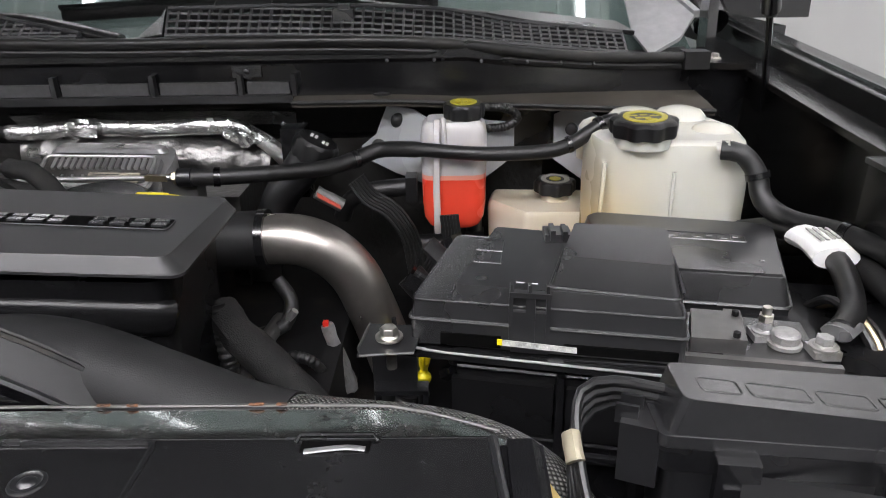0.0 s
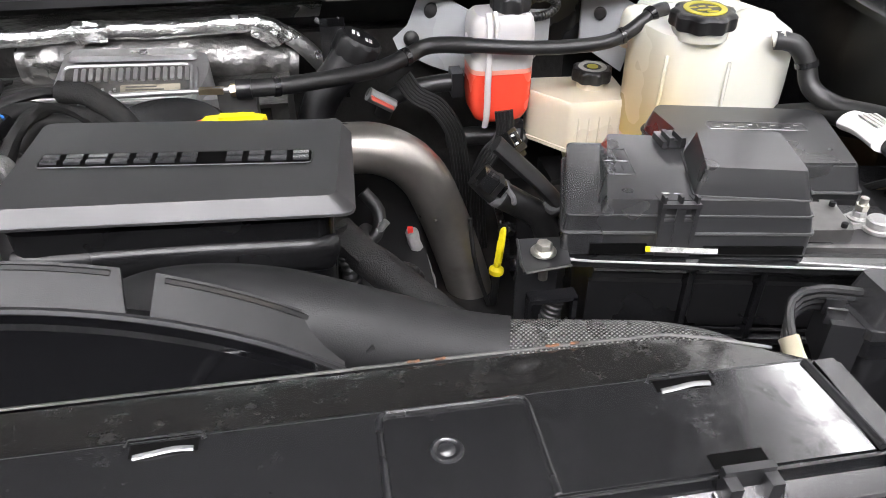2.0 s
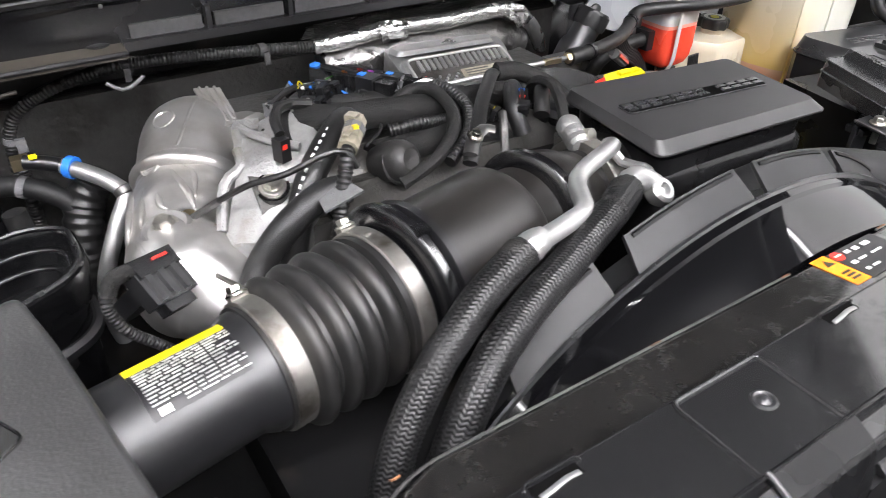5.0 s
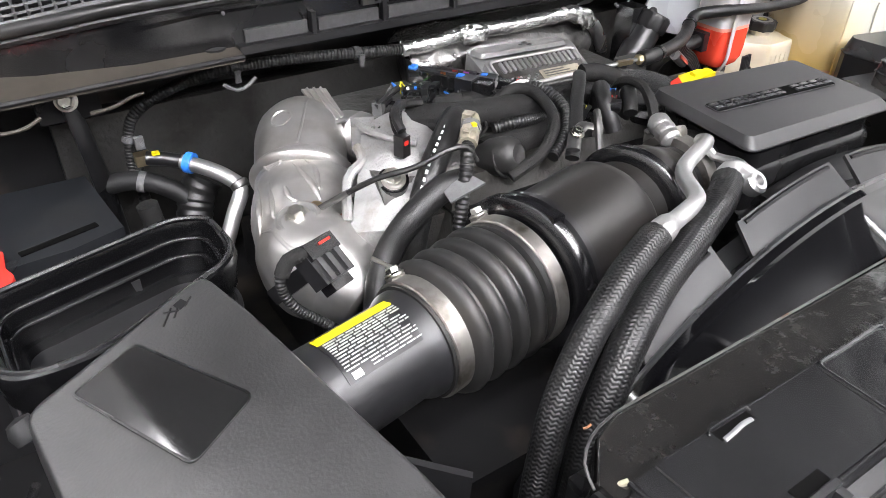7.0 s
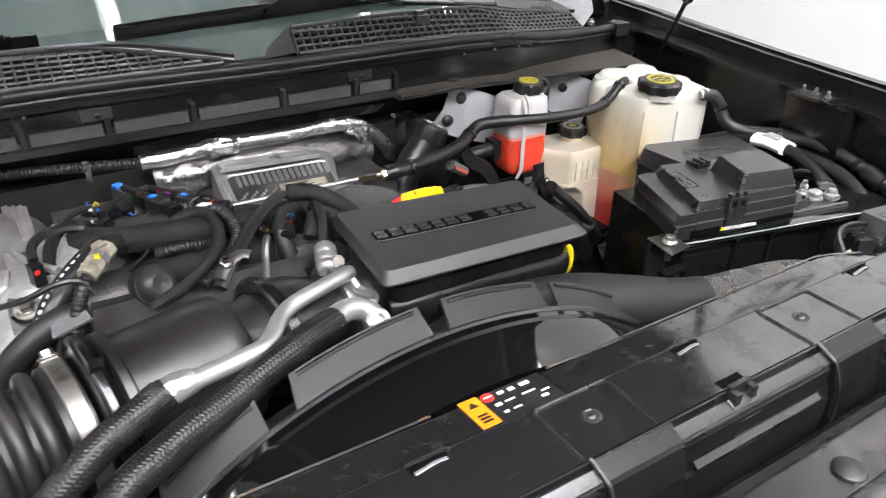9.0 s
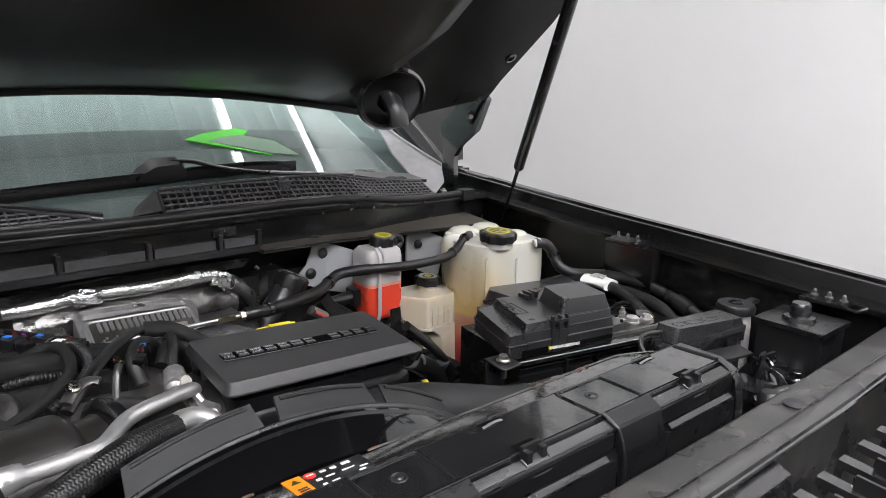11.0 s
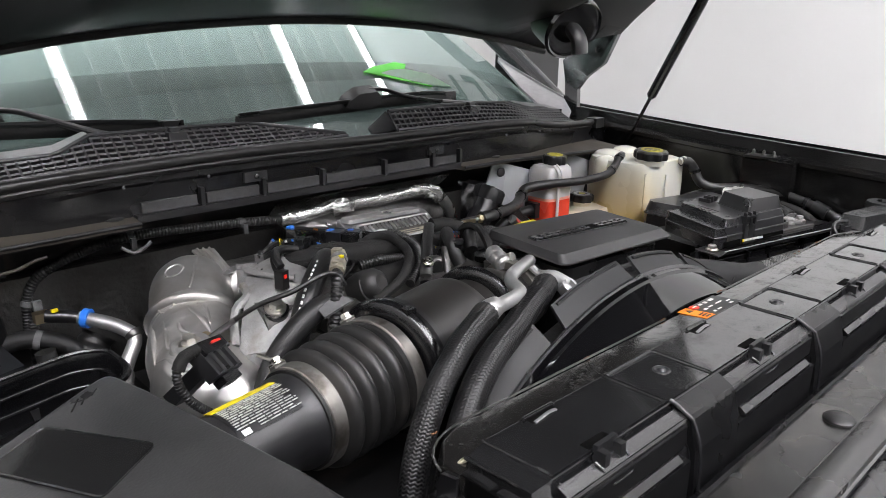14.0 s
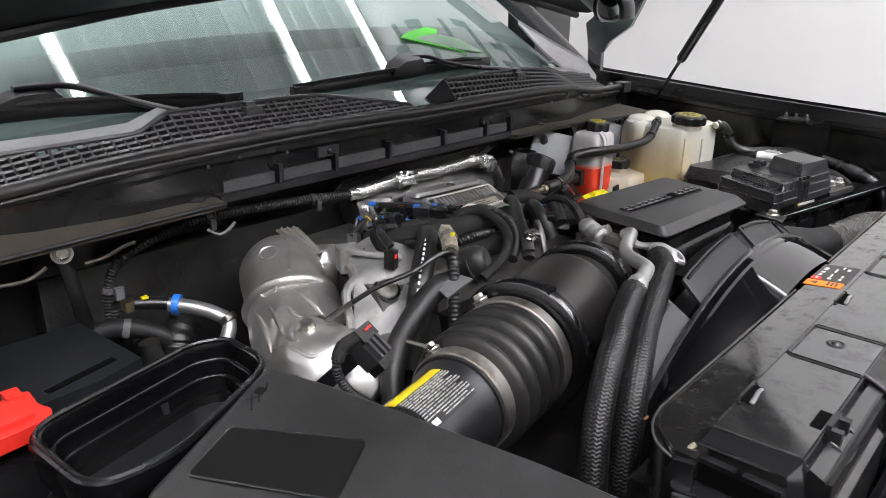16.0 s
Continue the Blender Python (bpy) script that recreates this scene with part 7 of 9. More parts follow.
    f = thing("foil_pipe", (0.0, 0.72, 1.1), "crinkled silver foil-wrapped pipe along the firewall", "pipe")
    part("wrap", sweep([(-0.178, 0.715, 1.176), (-0.12, 0.713, 1.179), (-0.069, 0.711, 1.183), (0.02, 0.708, 1.181), (0.10, 0.706, 1.184), (0.135, 0.706, 1.181), (0.165, 0.708, 1.165), (0.195, 0.713, 1.135), (0.215, 0.72, 1.105)], 0.0108, 32, 0.003, dents=0.13), FOIL, f, crisp=False)
    part("foil_lump", sweep([(-0.085, 0.705, 1.181), (-0.065, 0.700, 1.184), (-0.05, 0.704, 1.182)], 0.0125, 20, 0.003, dents=0.4), FOIL, f)
    part("foil_lump", sweep([(0.125, 0.700, 1.182), (0.145, 0.696, 1.176), (0.155, 0.70, 1.165)], 0.0120, 20, 0.003, dents=0.4), FOIL, f)
    part("foil_sheet", slab([(-0.18, 0.728, 1.196), (-0.05, 0.726, 1.200), (0.10, 0.724, 1.200), (0.21, 0.728, 1.197), (0.205, 0.752, 1.175), (-0.18, 0.75, 1.175)][::-1], 0.004), FOIL, f)
    part("blanket", sweep([(-0.16, 0.735, 1.138), (-0.1, 0.727, 1.142), (0.05, 0.722, 1.140), (0.17, 0.735, 1.125)], 0.030, 40, 0.004, dents=0.14), FOIL_DULL, f, "sooty foil insulation")

    w = thing("wiring_conduit", (-0.4, 0.74, 0.9), "black corrugated wiring conduit clipped along the firewall", "conduit")
    part("conduit", ribbed([(-0.17, 0.715, 1.176), (-0.235, 0.718, 1.182), (-0.327, 0.735, 1.185), (-0.412, 0.745, 1.185), (-0.473, 0.755, 1.172), (-0.512, 0.763, 1.155), (-0.534, 0.766, 1.135), (-0.543, 0.768, 1.10), (-0.545, 0.768, 1.06)], 0.0070, 0.0044), RUBBER, w)
    part("thin_conduit", ribbed([(-0.538, 0.766, 1.09), (-0.54, 0.765, 1.03), (-0.545, 0.76, 0.92)], 0.0075, 0.005), RUBBER, w)
    for c in ((-0.245, 0.720, 1.1825), (-0.405, 0.744, 1.1852)):
        part("clip", joined(sweep([(c[0] - 0.004, c[1], c[2]), (c[0] + 0.004, c[1], c[2])], 0.0086, 12, smooth=False), box(c[0] - 0.0035, c[0] + 0.0035, c[1] - 0.018, c[1] - 0.013, c[2] - 0.014, c[2] + 0.002, 0.001)), FELT, w)
    part("clip", joined(sweep([(-0.5395, 0.767, 1.117), (-0.5415, 0.767, 1.110)], 0.0092, 12, smooth=False), box(-0.537, -0.526, 0.752, 0.759, 1.102, 1.118, 0.002)), PAD, w)
    s = thing("sealant_strip", (-0.5, 0.69, 1.17), "pale sealant cords hanging below the ledge", "sealant")
    part("cord", sweep([(-0.70, 0.688, 1.190), (-0.665, 0.686, 1.184), (-0.645, 0.686, 1.186), (-0.63, 0.687, 1.193)], 0.0022, 6), DUSTY, s)
    part("cord", sweep([(-0.58, 0.716, 1.175), (-0.555, 0.714, 1.178), (-0.535, 0.712, 1.186), (-0.52, 0.712, 1.188)], 0.0022, 6), DUSTY, s)
    part("cord", sweep([(-0.435, 0.690, 1.188), (-0.42, 0.688, 1.178), (-0.405, 0.689, 1.182), (-0.395, 0.69, 1.189)], 0.0022, 6), PAD, s)
    part("cord", sweep([(0.20, 0.690, 1.190), (0.215, 0.688, 1.181), (0.23, 0.69, 1.189)], 0.003, 6), PAD, s)

    k = thing("body_mount", (-0.597, 0.74, 0.9), "glossy black strut with a large pale flange bolt", "bracket")
    part("plate", slab([(-0.63, 0.732, 1.205), (-0.63, 0.732, 1.165), (-0.565, 0.732, 1.165), (-0.565, 0.732, 1.205)], 0.05, 0.004), FACE, k)
    part("strut", sweep([(-0.597, 0.735, 1.18), (-0.592, 0.728, 1.14), (-0.585, 0.73, 1.06), (-0.58, 0.735, 0.9)], lambda u: 0.008 + 0.004 * u, 12, squash=(1.3, 0.7)), FACE, k)
    part("bolt", hexbolt((-0.599, 0.728, 1.190), 0.0082, (-0.25, -0.9, 0.3)), ZINC, k)

    o = thing("oil_filler", (0.2, 0.62, 1.0), "black oil filler neck with a ribbed cap", "oil filler")
    part("neck", sweep([(0.242, 0.652, 1.158), (0.225, 0.65, 1.135), (0.200, 0.645, 1.105), (0.18, 0.63, 1.05), (0.175, 0.62, 1.0)], lambda u: 0.024 - 0.004 * u, 18), BLACK, o)
    cap = part("cap", lathe([(0.027, -0.012), (0.0285, -0.008), (0.0285, 0.010), (0.025, 0.0145), (0.0, 0.015)], (0.247, 0.653, 1.164), (0.45, -0.05, 0.9), 48, lambda a, j: 1 + (0.035 * math.cos(a * 10) if j < 3 else 0)), CAP, o, "black ribbed oil cap")
    ax = Vector((0.45, -0.05, 0.9)).normalized()
    e1 = Vector((0.9, 0, -0.45)).normalized()
    e2 = ax.cross(e1)
    for u, v, lw in ((-0.010, 0.004, 0.006), (-0.004, 0.004, 0.006), (0.007, -0.004, 0.005), (0.012, -0.004, 0.005)):
        m = Vector((0.247, 0.653, 1.164)) + ax * 0.0152 + e1 * u + e2 * v
        part("marking", slab([m - e1 * 0.0018 - e2 * lw, m + e1 * 0.0018 - e2 * lw, m + e1 * 0.0018 + e2 * lw, m - e1 * 0.0018 + e2 * lw], 0.0006), WHITE, cap)
    part("bracket", box(0.205, 0.235, 0.655, 0.69, 1.10, 1.19, 0.006), BLACK_SATIN, o)

    v = thing("vent_hose", (0.3, 0.6, 1.1), "black rubber hose joined to a thin steel line", "hose")
    part("hose", sweep([(0.117, 0.545, 1.162), (0.16, 0.552, 1.160), (0.22, 0.572, 1.158), (0.27, 0.600, 1.155), (0.305, 0.622, 1.160), (0.335, 0.632, 1.168), (0.385, 0.606, 1.174), (0.42, 0.597, 1.173), (0.47, 0.590, 1.172), (0.53, 0.583, 1.176), (0.560, 0.585, 1.184), (0.584, 0.589, 1.199), (0.600, 0.594, 1.207), (0.613, 0.599, 1.208)],
                         lambda u: 0.0085 if u > 0.55 else 0.0098, 12), RUBBER, v)
    part("steel_line", sweep([(-0.135, 0.577, 1.149), (-0.097, 0.570, 1.153), (0.02, 0.557, 1.158), (0.125, 0.545, 1.162)], 0.0031, 10), PIPE, v)
    part("fitting", joined(box(0.072, 0.098, 0.546, 0.553, 1.157, 1.1635, 0.002, turn=-5), sweep([(0.106, 0.546, 1.161), (0.116, 0.545, 1.162)], 0.0075, 6, smooth=False)), BRASSY, v)
    part("collar", sweep([(0.112, 0.5455, 1.1615), (0.128, 0.545, 1.162)], 0.0112, 12, smooth=False), BLACK, v)
    for p0, p1, r in (((0.150, 0.5495, 1.1605), (0.157, 0.5515, 1.160), 0.0112), ((0.300, 0.619, 1.159), (0.306, 0.6225, 1.160), 0.0112), ((0.555, 0.5845, 1.1825), (0.560, 0.585, 1.184), 0.0100), ((0.590, 0.591, 1.2025), (0.596, 0.593, 1.2055), 0.0104)):
        part("hose_clip", sweep([p0, p1], r, 14, smooth=False), BLACK_SATIN, v)
    part("elbow", sweep([(0.275, 0.66, 1.07), (0.285, 0.655, 1.092), (0.31, 0.648, 1.108), (0.345, 0.645, 1.114), (0.375, 0.645, 1.116)], 0.0115, 12), RUBBER, v)
    part("clamp", box(0.362, 0.376, 0.631, 0.659, 1.10, 1.131, 0.003), BLACK, v)
    part("printed_sleeve", sweep([(0.255, 0.60, 1.125), (0.285, 0.605, 1.105)], 0.0085, 10, smooth=False), CHROMED, v)
    part("printed_mark", slab([(0.258, 0.5915, 1.127), (0.284, 0.596, 1.109), (0.284, 0.5965, 1.104), (0.258, 0.5915, 1.121)], 0.002), REDDISH, v)
    part("bracket", box(0.09, 0.13, 0.548, 0.575, 1.10, 1.158, 0.004), PLATE, v)

    h = thing("coolant_hose", (0.76, 0.4, 1.0), "black rubber overflow hose along the fender", "hose")
    part("hose", sweep([(0.703, 0.504, 1.196), (0.722, 0.496, 1.194), (0.737, 0.488, 1.175), (0.742, 0.475, 1.150), (0.760, 0.450, 1.138), (0.79, 0.405, 1.140), (0.812, 0.34, 1.138), (0.818, 0.27, 1.125), (0.812, 0.20, 1.10), (0.80, 0.15, 1.04)], 0.0105, 12), RUBBER, h)
    for p0, p1 in (((0.737, 0.488, 1.176), (0.7385, 0.4865, 1.170)), ((0.790, 0.405, 1.140), (0.794, 0.398, 1.140)), ((0.818, 0.275, 1.126), (0.818, 0.268, 1.1245))):
        part("hose_clip", sweep([p0, p1], 0.0125, 14, smooth=False), BLACK_SATIN, h)
    part("coupling", sweep([(0.815, 0.255, 1.122), (0.813, 0.225, 1.112)], 0.0145, 12, smooth=False), BLACK_SATIN, h)
    part("coupling", sweep([(0.812, 0.21, 1.106), (0.809, 0.19, 1.095)], 0.0135, 12, smooth=False), BLACK_SATIN, h)
    c = thing("battery_cable", (0.76, 0.35, 1.0), "thick black battery cable with a white paper label", "cable")
    part("cable", sweep([(0.735, 0.52, 1.10), (0.755, 0.46, 1.125), (0.768, 0.40, 1.130), (0.765, 0.35, 1.128), (0.748, 0.295, 1.118), (0.722, 0.262, 1.116)], 0.0105, 12), RUBBER, c)
    part("cable", sweep([(0.775, 0.50, 1.09), (0.79, 0.43, 1.115), (0.80, 0.35, 1.115), (0.795, 0.27, 1.105), (0.785, 0.2, 1.06)], 0.012, 12), TAPE, c)
    lab = part("paper_label", sweep([(0.7645, 0.425, 1.131), (0.768, 0.40, 1.133), (0.7665, 0.365, 1.132)], 0.0145, 16, squash=(1.45, 0.75)), WHITE, c, "white paper label")
    for j in range(4):
        part("print_bar", box(0.757 + j * 0.006, 0.760 + j * 0.006, 0.378 + j * 0.002, 0.41, 1.1435, 1.145, 0), PRINT, lab)
    part("lug", sweep([(0.733, 0.272, 1.117), (0.715, 0.255, 1.118)], 0.012, 10, squash=(1, 0.5), smooth=False), CHROMED, c)
    for j, r in enumerate((0.004, 0.0035, 0.003)):
        part("lead", sweep([(0.735 + j * 0.006, 0.35, 1.09), (0.74 + j * 0.008, 0.31, 1.118 - j * 0.004), (0.752 + j * 0.006, 0.27, 1.10), (0.76, 0.24, 1.06)], r, 8), BRASSY if j == 1 else RUBBER, c)

    n = thing("relay_wires", (0.5, 0.07, 0.95), "bundle of grey and black wires bound with yellowed tape", "wires")
    for j in range(4):
        dz = j * 0.0065
        part("wire", sweep([(0.540, 0.112 - j * 0.002, 1.150 + dz), (0.512, 0.118 - j * 0.002, 1.152 + dz), (0.494, 0.108 + j * 0.001, 1.146 + dz), (0.487 + j * 0.001, 0.088 + j * 0.002, 1.13 + dz * 0.8), (0.489 + j * 0.002, 0.06, 1.105 + dz * 0.5), (0.500 + j * 0.003, 0.02, 1.08), (0.515, -0.01, 1.03)], 0.0029, 8), WIRE, n)
    part("tape", sweep([(0.4865, 0.095, 1.1485), (0.4868, 0.091, 1.1455), (0.4873, 0.087, 1.1425), (0.488, 0.083, 1.139)], 0.0092, 14, 0.002, squash=(0.55, 1), dents=0.2), TAN, n, "tan tape")
    part("wrap", sweep([(0.489, 0.07, 1.12), (0.493, 0.045, 1.102), (0.505, 0.01, 1.078), (0.52, -0.02, 1.03), (0.525, -0.03, 0.96)], 0.012, 10), TAPE, n)

    d = thing("dipstick", (0.388, 0.45, 0.85), "yellow ring-handled dipstick beside the charge pipe", "dipstick")
    ring = [(0.3895 + 0.0030 * math.cos(a) + 0.002 * math.sin(a), 0.457 + 0.0105 * math.cos(a), 0.986 + 0.021 * math.sin(a)) for a in [i * math.pi / 10 for i in range(21)]]
    part("ring", sweep([Vector(p) for p in ring], 0.0036, 8, smooth=False, squash=(1.35, 0.9)), YELLOW, d)
    part("stem", lathe([(0.0088, -0.005), (0.0092, -0.002), (0.0088, 0.001), (0.0045, 0.005), (0.0040, 0.016)], (0.3865, 0.459, 0.952), (0.08, 0, 1), 18), YELLOW, d)
    part("rod", sweep([(0.3865, 0.459, 0.950), (0.382, 0.459, 0.85)], 0.005, 8, smooth=False), DARK, d)

    y = thing("fuel_cap_handle", (0.1, 0.455, 1.08), "yellow plastic lever with a red tip on a black round cap", "cap")
    part("disc", lathe([(0.062, -0.01), (0.064, 0.0), (0.058, 0.006), (0.03, 0.008)], (0.045, 0.47, 1.150), (0, -0.15, 1), 36), BLACK_SATIN, y)
    part("lever", joined(slab([(0.080, 0.442, 1.166), (0.102, 0.439, 1.170), (0.144, 0.443, 1.169), (0.147, 0.455, 1.170), (0.125, 0.459, 1.172), (0.090, 0.460, 1.170)], 0.008, 0.003), slab([(0.104, 0.444, 1.174), (0.138, 0.446, 1.173), (0.137, 0.452, 1.174), (0.105, 0.453, 1.175)], 0.006, 0.002)), YELLOW, y, "yellow lever")
    part("tip", slab([(0.070, 0.446, 1.160), (0.082, 0.442, 1.1665), (0.091, 0.457, 1.1695), (0.076, 0.460, 1.164)], 0.008, 0.003), RED, y)
    part("post", box(0.03, 0.14, 0.45, 0.49, 1.05, 1.155, 0.006), BLACK, y)

    m = thing("control_module", (-0.01, 0.63, 1.05), "ribbed cast aluminium control module", "module")
    shell = rounded([(-0.104, 0.606), (0.062, 0.592), (0.080, 0.632), (0.072, 0.664), (0.03, 0.676), (-0.098, 0.690)], 0.014, 4)
    part("housing", prism(shell, 1.09, lambda x, y: 1.136 + min(1.0, max(0.0, (y - 0.598) / 0.05)) * 0.030, 0.004, 3, inset=0.005), MODULE, m)
    face = Matrix(((1, 0, 0), (-0.085, 0.88, -0.47), (0, 0.47, 0.88)))

    def on_face(u, v, lift=0.0):
        return Vector((-0.012, 0.612, 1.148)) + face @ Vector((u, v, lift))

    def plate(name, u0, u1, v0, v1, z0, z1, mat, r=0.006):
        q = rounded([(u0, v0), (u1, v0), (u1, v1), (u0, v1)], r, 4)
        return part(name, bevel(loft([[on_face(u, v, z0) for u, v in q], [on_face(u, v, z1) for u, v in q]]), 0.0012, 1), mat, m)
    plate("face_frame", -0.080, 0.074, -0.030, 0.030, -0.012, 0.004, MODULE, 0.010)
    plate("face_recess", -0.073, 0.067, -0.0235, 0.0235, 0.0035, 0.0046, CASTDARK, 0.008)
    q = [on_face(u, v, 0.006) for u, v in rounded([(-0.0745, -0.025), (0.0685, -0.025), (0.0685, 0.025), (-0.0745, 0.025)], 0.009, 4)]
    part("inner_rim", sweep(q + q[:1], 0.0022, 8, smooth=False), PIPE, m)
    for j in range(16):
        u = -0.062 + j * 0.0082
        plate("fin", u, u + 0.0048, 0.002 + 0.0006 * (j % 3), 0.0205, 0.004, 0.0075, PIPE, 0.0015)
    for j in range(12):
        plate("pin", -0.066 + j * 0.0044, -0.0630 + j * 0.0044, -0.020 + 0.004 * (j % 3), -0.0165 + 0.004 * (j % 3), 0.004, 0.0068, PIPE, 0.0008)
    plate("label", -0.010, 0.056, -0.0195, -0.004, 0.0042, 0.0062, BEIGE, 0.002)
    for j in range(3):
        plate("label_print", -0.004, 0.046 - 0.008 * j, -0.0170 + j * 0.0042, -0.0152 + j * 0.0042, 0.0055, 0.0066, CASTDARK, 0.0005)
    part("top_step", prism(rounded([(-0.088, 0.655), (0.060, 0.640), (0.062, 0.658), (0.028, 0.670), (-0.090, 0.682)], 0.008, 4), 1.164, 1.1705, 0.003, 3, inset=0.004), MODULE, m)
    part("side_ear", box(0.065, 0.088, 0.60, 0.63, 1.09, 1.13, 0.006), MODULE, m)
    part("foot", box(-0.07, 0.04, 0.60, 0.66, 1.05, 1.105, 0.004), DARK, m)


def build_turbo_side():
    s = thing("heat_shield", (-0.41, 0.53, 0.9), "dented silver heat shield over the turbocharger", "heat shield")
    part("upper_shell", sweep([(-0.338, 0.672, 1.108), (-0.352, 0.655, 1.120), (-0.374, 0.622, 1.122), (-0.390, 0.588, 1.108), (-0.395, 0.573, 1.100)], lambda u: 0.038 + 0.016 * min(1, u * 2.2), 96, 0.0022, dents=0.008), SHIELD, s, crisp=False)
    part("seam_band", sweep([(-0.390, 0.583, 1.104), (-0.393, 0.577, 1.101), (-0.397, 0.570, 1.097)], lambda u: 0.0565 + 0.0055 * math.sin(u * 3.14), 60, 0.0015), SHIELD, s, crisp=False)
    part("lower_shell", sweep([(-0.387, 0.580, 1.096), (-0.407, 0.545, 1.084), (-0.427, 0.505, 1.076), (-0.433, 0.465, 1.069), (-0.418, 0.432, 1.058), (-0.406, 0.408, 1.046)], lambda u: 0.0595 - 0.002 * u - 0.005 * math.exp(-((u - 0.48) / 0.1) ** 2) - 0.022 * max(0, u - 0.72) / 0.28, 110, 0.002, dents=0.038), SHIELD, s, crisp=False)
    part("outlet", sweep([(-0.33, 0.655, 1.105), (-0.312, 0.625, 1.118), (-0.302, 0.60, 1.125)], 0.030, 40, 0.004, dents=0.1), SHIELD, s, crisp=False)
    for p, n in (((-0.4001, 0.6093, 1.1683), (-0.43, -0.13, 0.9)), ((-0.4308, 0.5685, 1.1404), (-0.7, -0.2, 0.69))):
        part("boss", lathe([(0.0135, -0.002), (0.0125, 0.0010), (0.0112, 0.0012), (0.0100, 0.0002), (0.001, 0.0002)], p, n, 28), SHIELD, s)
    part("top_seam", sweep([(-0.3560, 0.632, 1.1735), (-0.3664, 0.6146, 1.1750), (-0.3846, 0.5868, 1.1670), (-0.4002, 0.5671, 1.1560)], 0.0018, 8), SHIELD, s)
    part("fold", slab([(-0.350, 0.663, 1.174), (-0.324, 0.650, 1.174), (-0.322, 0.600, 1.152), (-0.348, 0.590, 1.154)][::-1], 0.003, 0.001), SHIELD, s)
    for k in range(3):
        part("fold_rib", sweep([(-0.345 + k * 0.0075, 0.658 - k * 0.003, 1.1755), (-0.343 + k * 0.0075, 0.596 + k * 0.003, 1.1555)], 0.0018, 6, smooth=False), SHIELD, s)
    creases = (((-0.4485, 0.5753, 1.1168), (-0.4614, 0.5406, 1.1160), (-0.4698, 0.5176, 1.1110), (-0.4780, 0.4979, 1.0980)),
               ((-0.4448, 0.5459, 1.1298), (-0.4568, 0.5105, 1.1240), (-0.4618, 0.4964, 1.1178), (-0.4595, 0.4907, 1.1188)),
               ((-0.4152, 0.5466, 1.1438), (-0.4135, 0.5242, 1.1394), (-0.4110, 0.5046, 1.1340), (-0.4120, 0.4882, 1.1266)),
               ((-0.4366, 0.5230, 1.1352), (-0.4399, 0.5026, 1.1310), (-0.4355, 0.4953, 1.1296)),
               ((-0.4757, 0.4970, 1.1026), (-0.4700, 0.4797, 1.1112), (-0.4690, 0.4614, 1.1124), (-0.4650, 0.4413, 1.1108), (-0.4516, 0.4341, 1.1156)),
               ((-0.4022, 0.5452, 1.1458), (-0.3978, 0.5305, 1.1408), (-0.4068, 0.5003, 1.1316)))
    for k, q in enumerate(creases):
        part("crease", sweep([Vector(p) - Vector((0, 0, 0.001)) for p in q], lambda u: 0.0012 + (0.0030, 0.0022)[k % 2] * math.sin(u * 3.1), 12, 0.003), SHIELD, s, crisp=False)
    seat = Vector((-0.4446, 0.474, 1.1235))
    part("bolt_seat", lathe([(0.027, -0.010), (0.0235, -0.001), (0.0205, 0.0015), (0.0165, 0.0005), (0.013, -0.001)], seat, (-0.22, -0.13, 0.97), 30), SHIELD, s)
    part("bolt", hexbolt(seat, 0.0088, (-0.22, -0.13, 0.97)), ZINC, s)
    part("rust_streak", sweep([(-0.402, 0.468, 1.115), (-0.398, 0.455, 1.095), (-0.397, 0.44, 1.06)], 0.006, 8), RUST_TONE, s)
    part("mount", box(-0.45, -0.36, 0.45, 0.6, 0.9, 1.03, 0.02), DARK, s)

    a = thing("cast_bracket", (-0.34, 0.46, 1.0), "rough cast aluminium plate with a bolt", "bracket")
    # rough elbow casting: a sloping crown with a raised rib and a lower foot
    rows = []
    for k in range(13):
        v = k / 12
        left = Vector((-0.340, 0.528, 1.176)).lerp(Vector((-0.366, 0.486, 1.156)), min(1, v * 2)).lerp(Vector((-0.402, 0.445, 1.102)), max(0, v * 2 - 1))
        right = Vector((-0.235, 0.505, 1.182)).lerp(Vector((-0.290, 0.452, 1.160)), min(1, v * 2)).lerp(Vector((-0.345, 0.396, 1.095)), max(0, v * 2 - 1))
        row = []
        for j in range(15):
            u = j / 14
            p = left.lerp(right, u)
            p.z += 0.012 * math.sin(u * math.pi) + 0.0022 * noise.noise(p * 90)
            row.append(p)
        row += [p - Vector((0, 0, 0.03)) for p in row[::-1]]
        rows.append(row)
    part("casting", loft(rows), ALU, a)
    part("rib", sweep([(-0.346, 0.524, 1.180), (-0.340, 0.50, 1.180), (-0.325, 0.478, 1.178), (-0.31, 0.462, 1.176)], 0.0045, 8), ALU, a)
    part("rib", sweep([(-0.358, 0.505, 1.166), (-0.362, 0.487, 1.158), (-0.383, 0.480, 1.146), (-0.400, 0.452, 1.115)], 0.0055, 8), ALU, a)
    part("ear", box(-0.352, -0.326, 0.515, 0.540, 1.150, 1.181, 0.003, turn=-25), ALU, a)
    part("foot", box(-0.37, -0.30, 0.42, 0.50, 1.0, 1.11, 0.006), CASTDARK, a)
    part("boss", lathe([(0.018, -0.012), (0.0165, 0.001)], (-0.346, 0.450, 1.148), (-0.15, -0.45, 0.9), 20), BLACK_GLOSS, a)
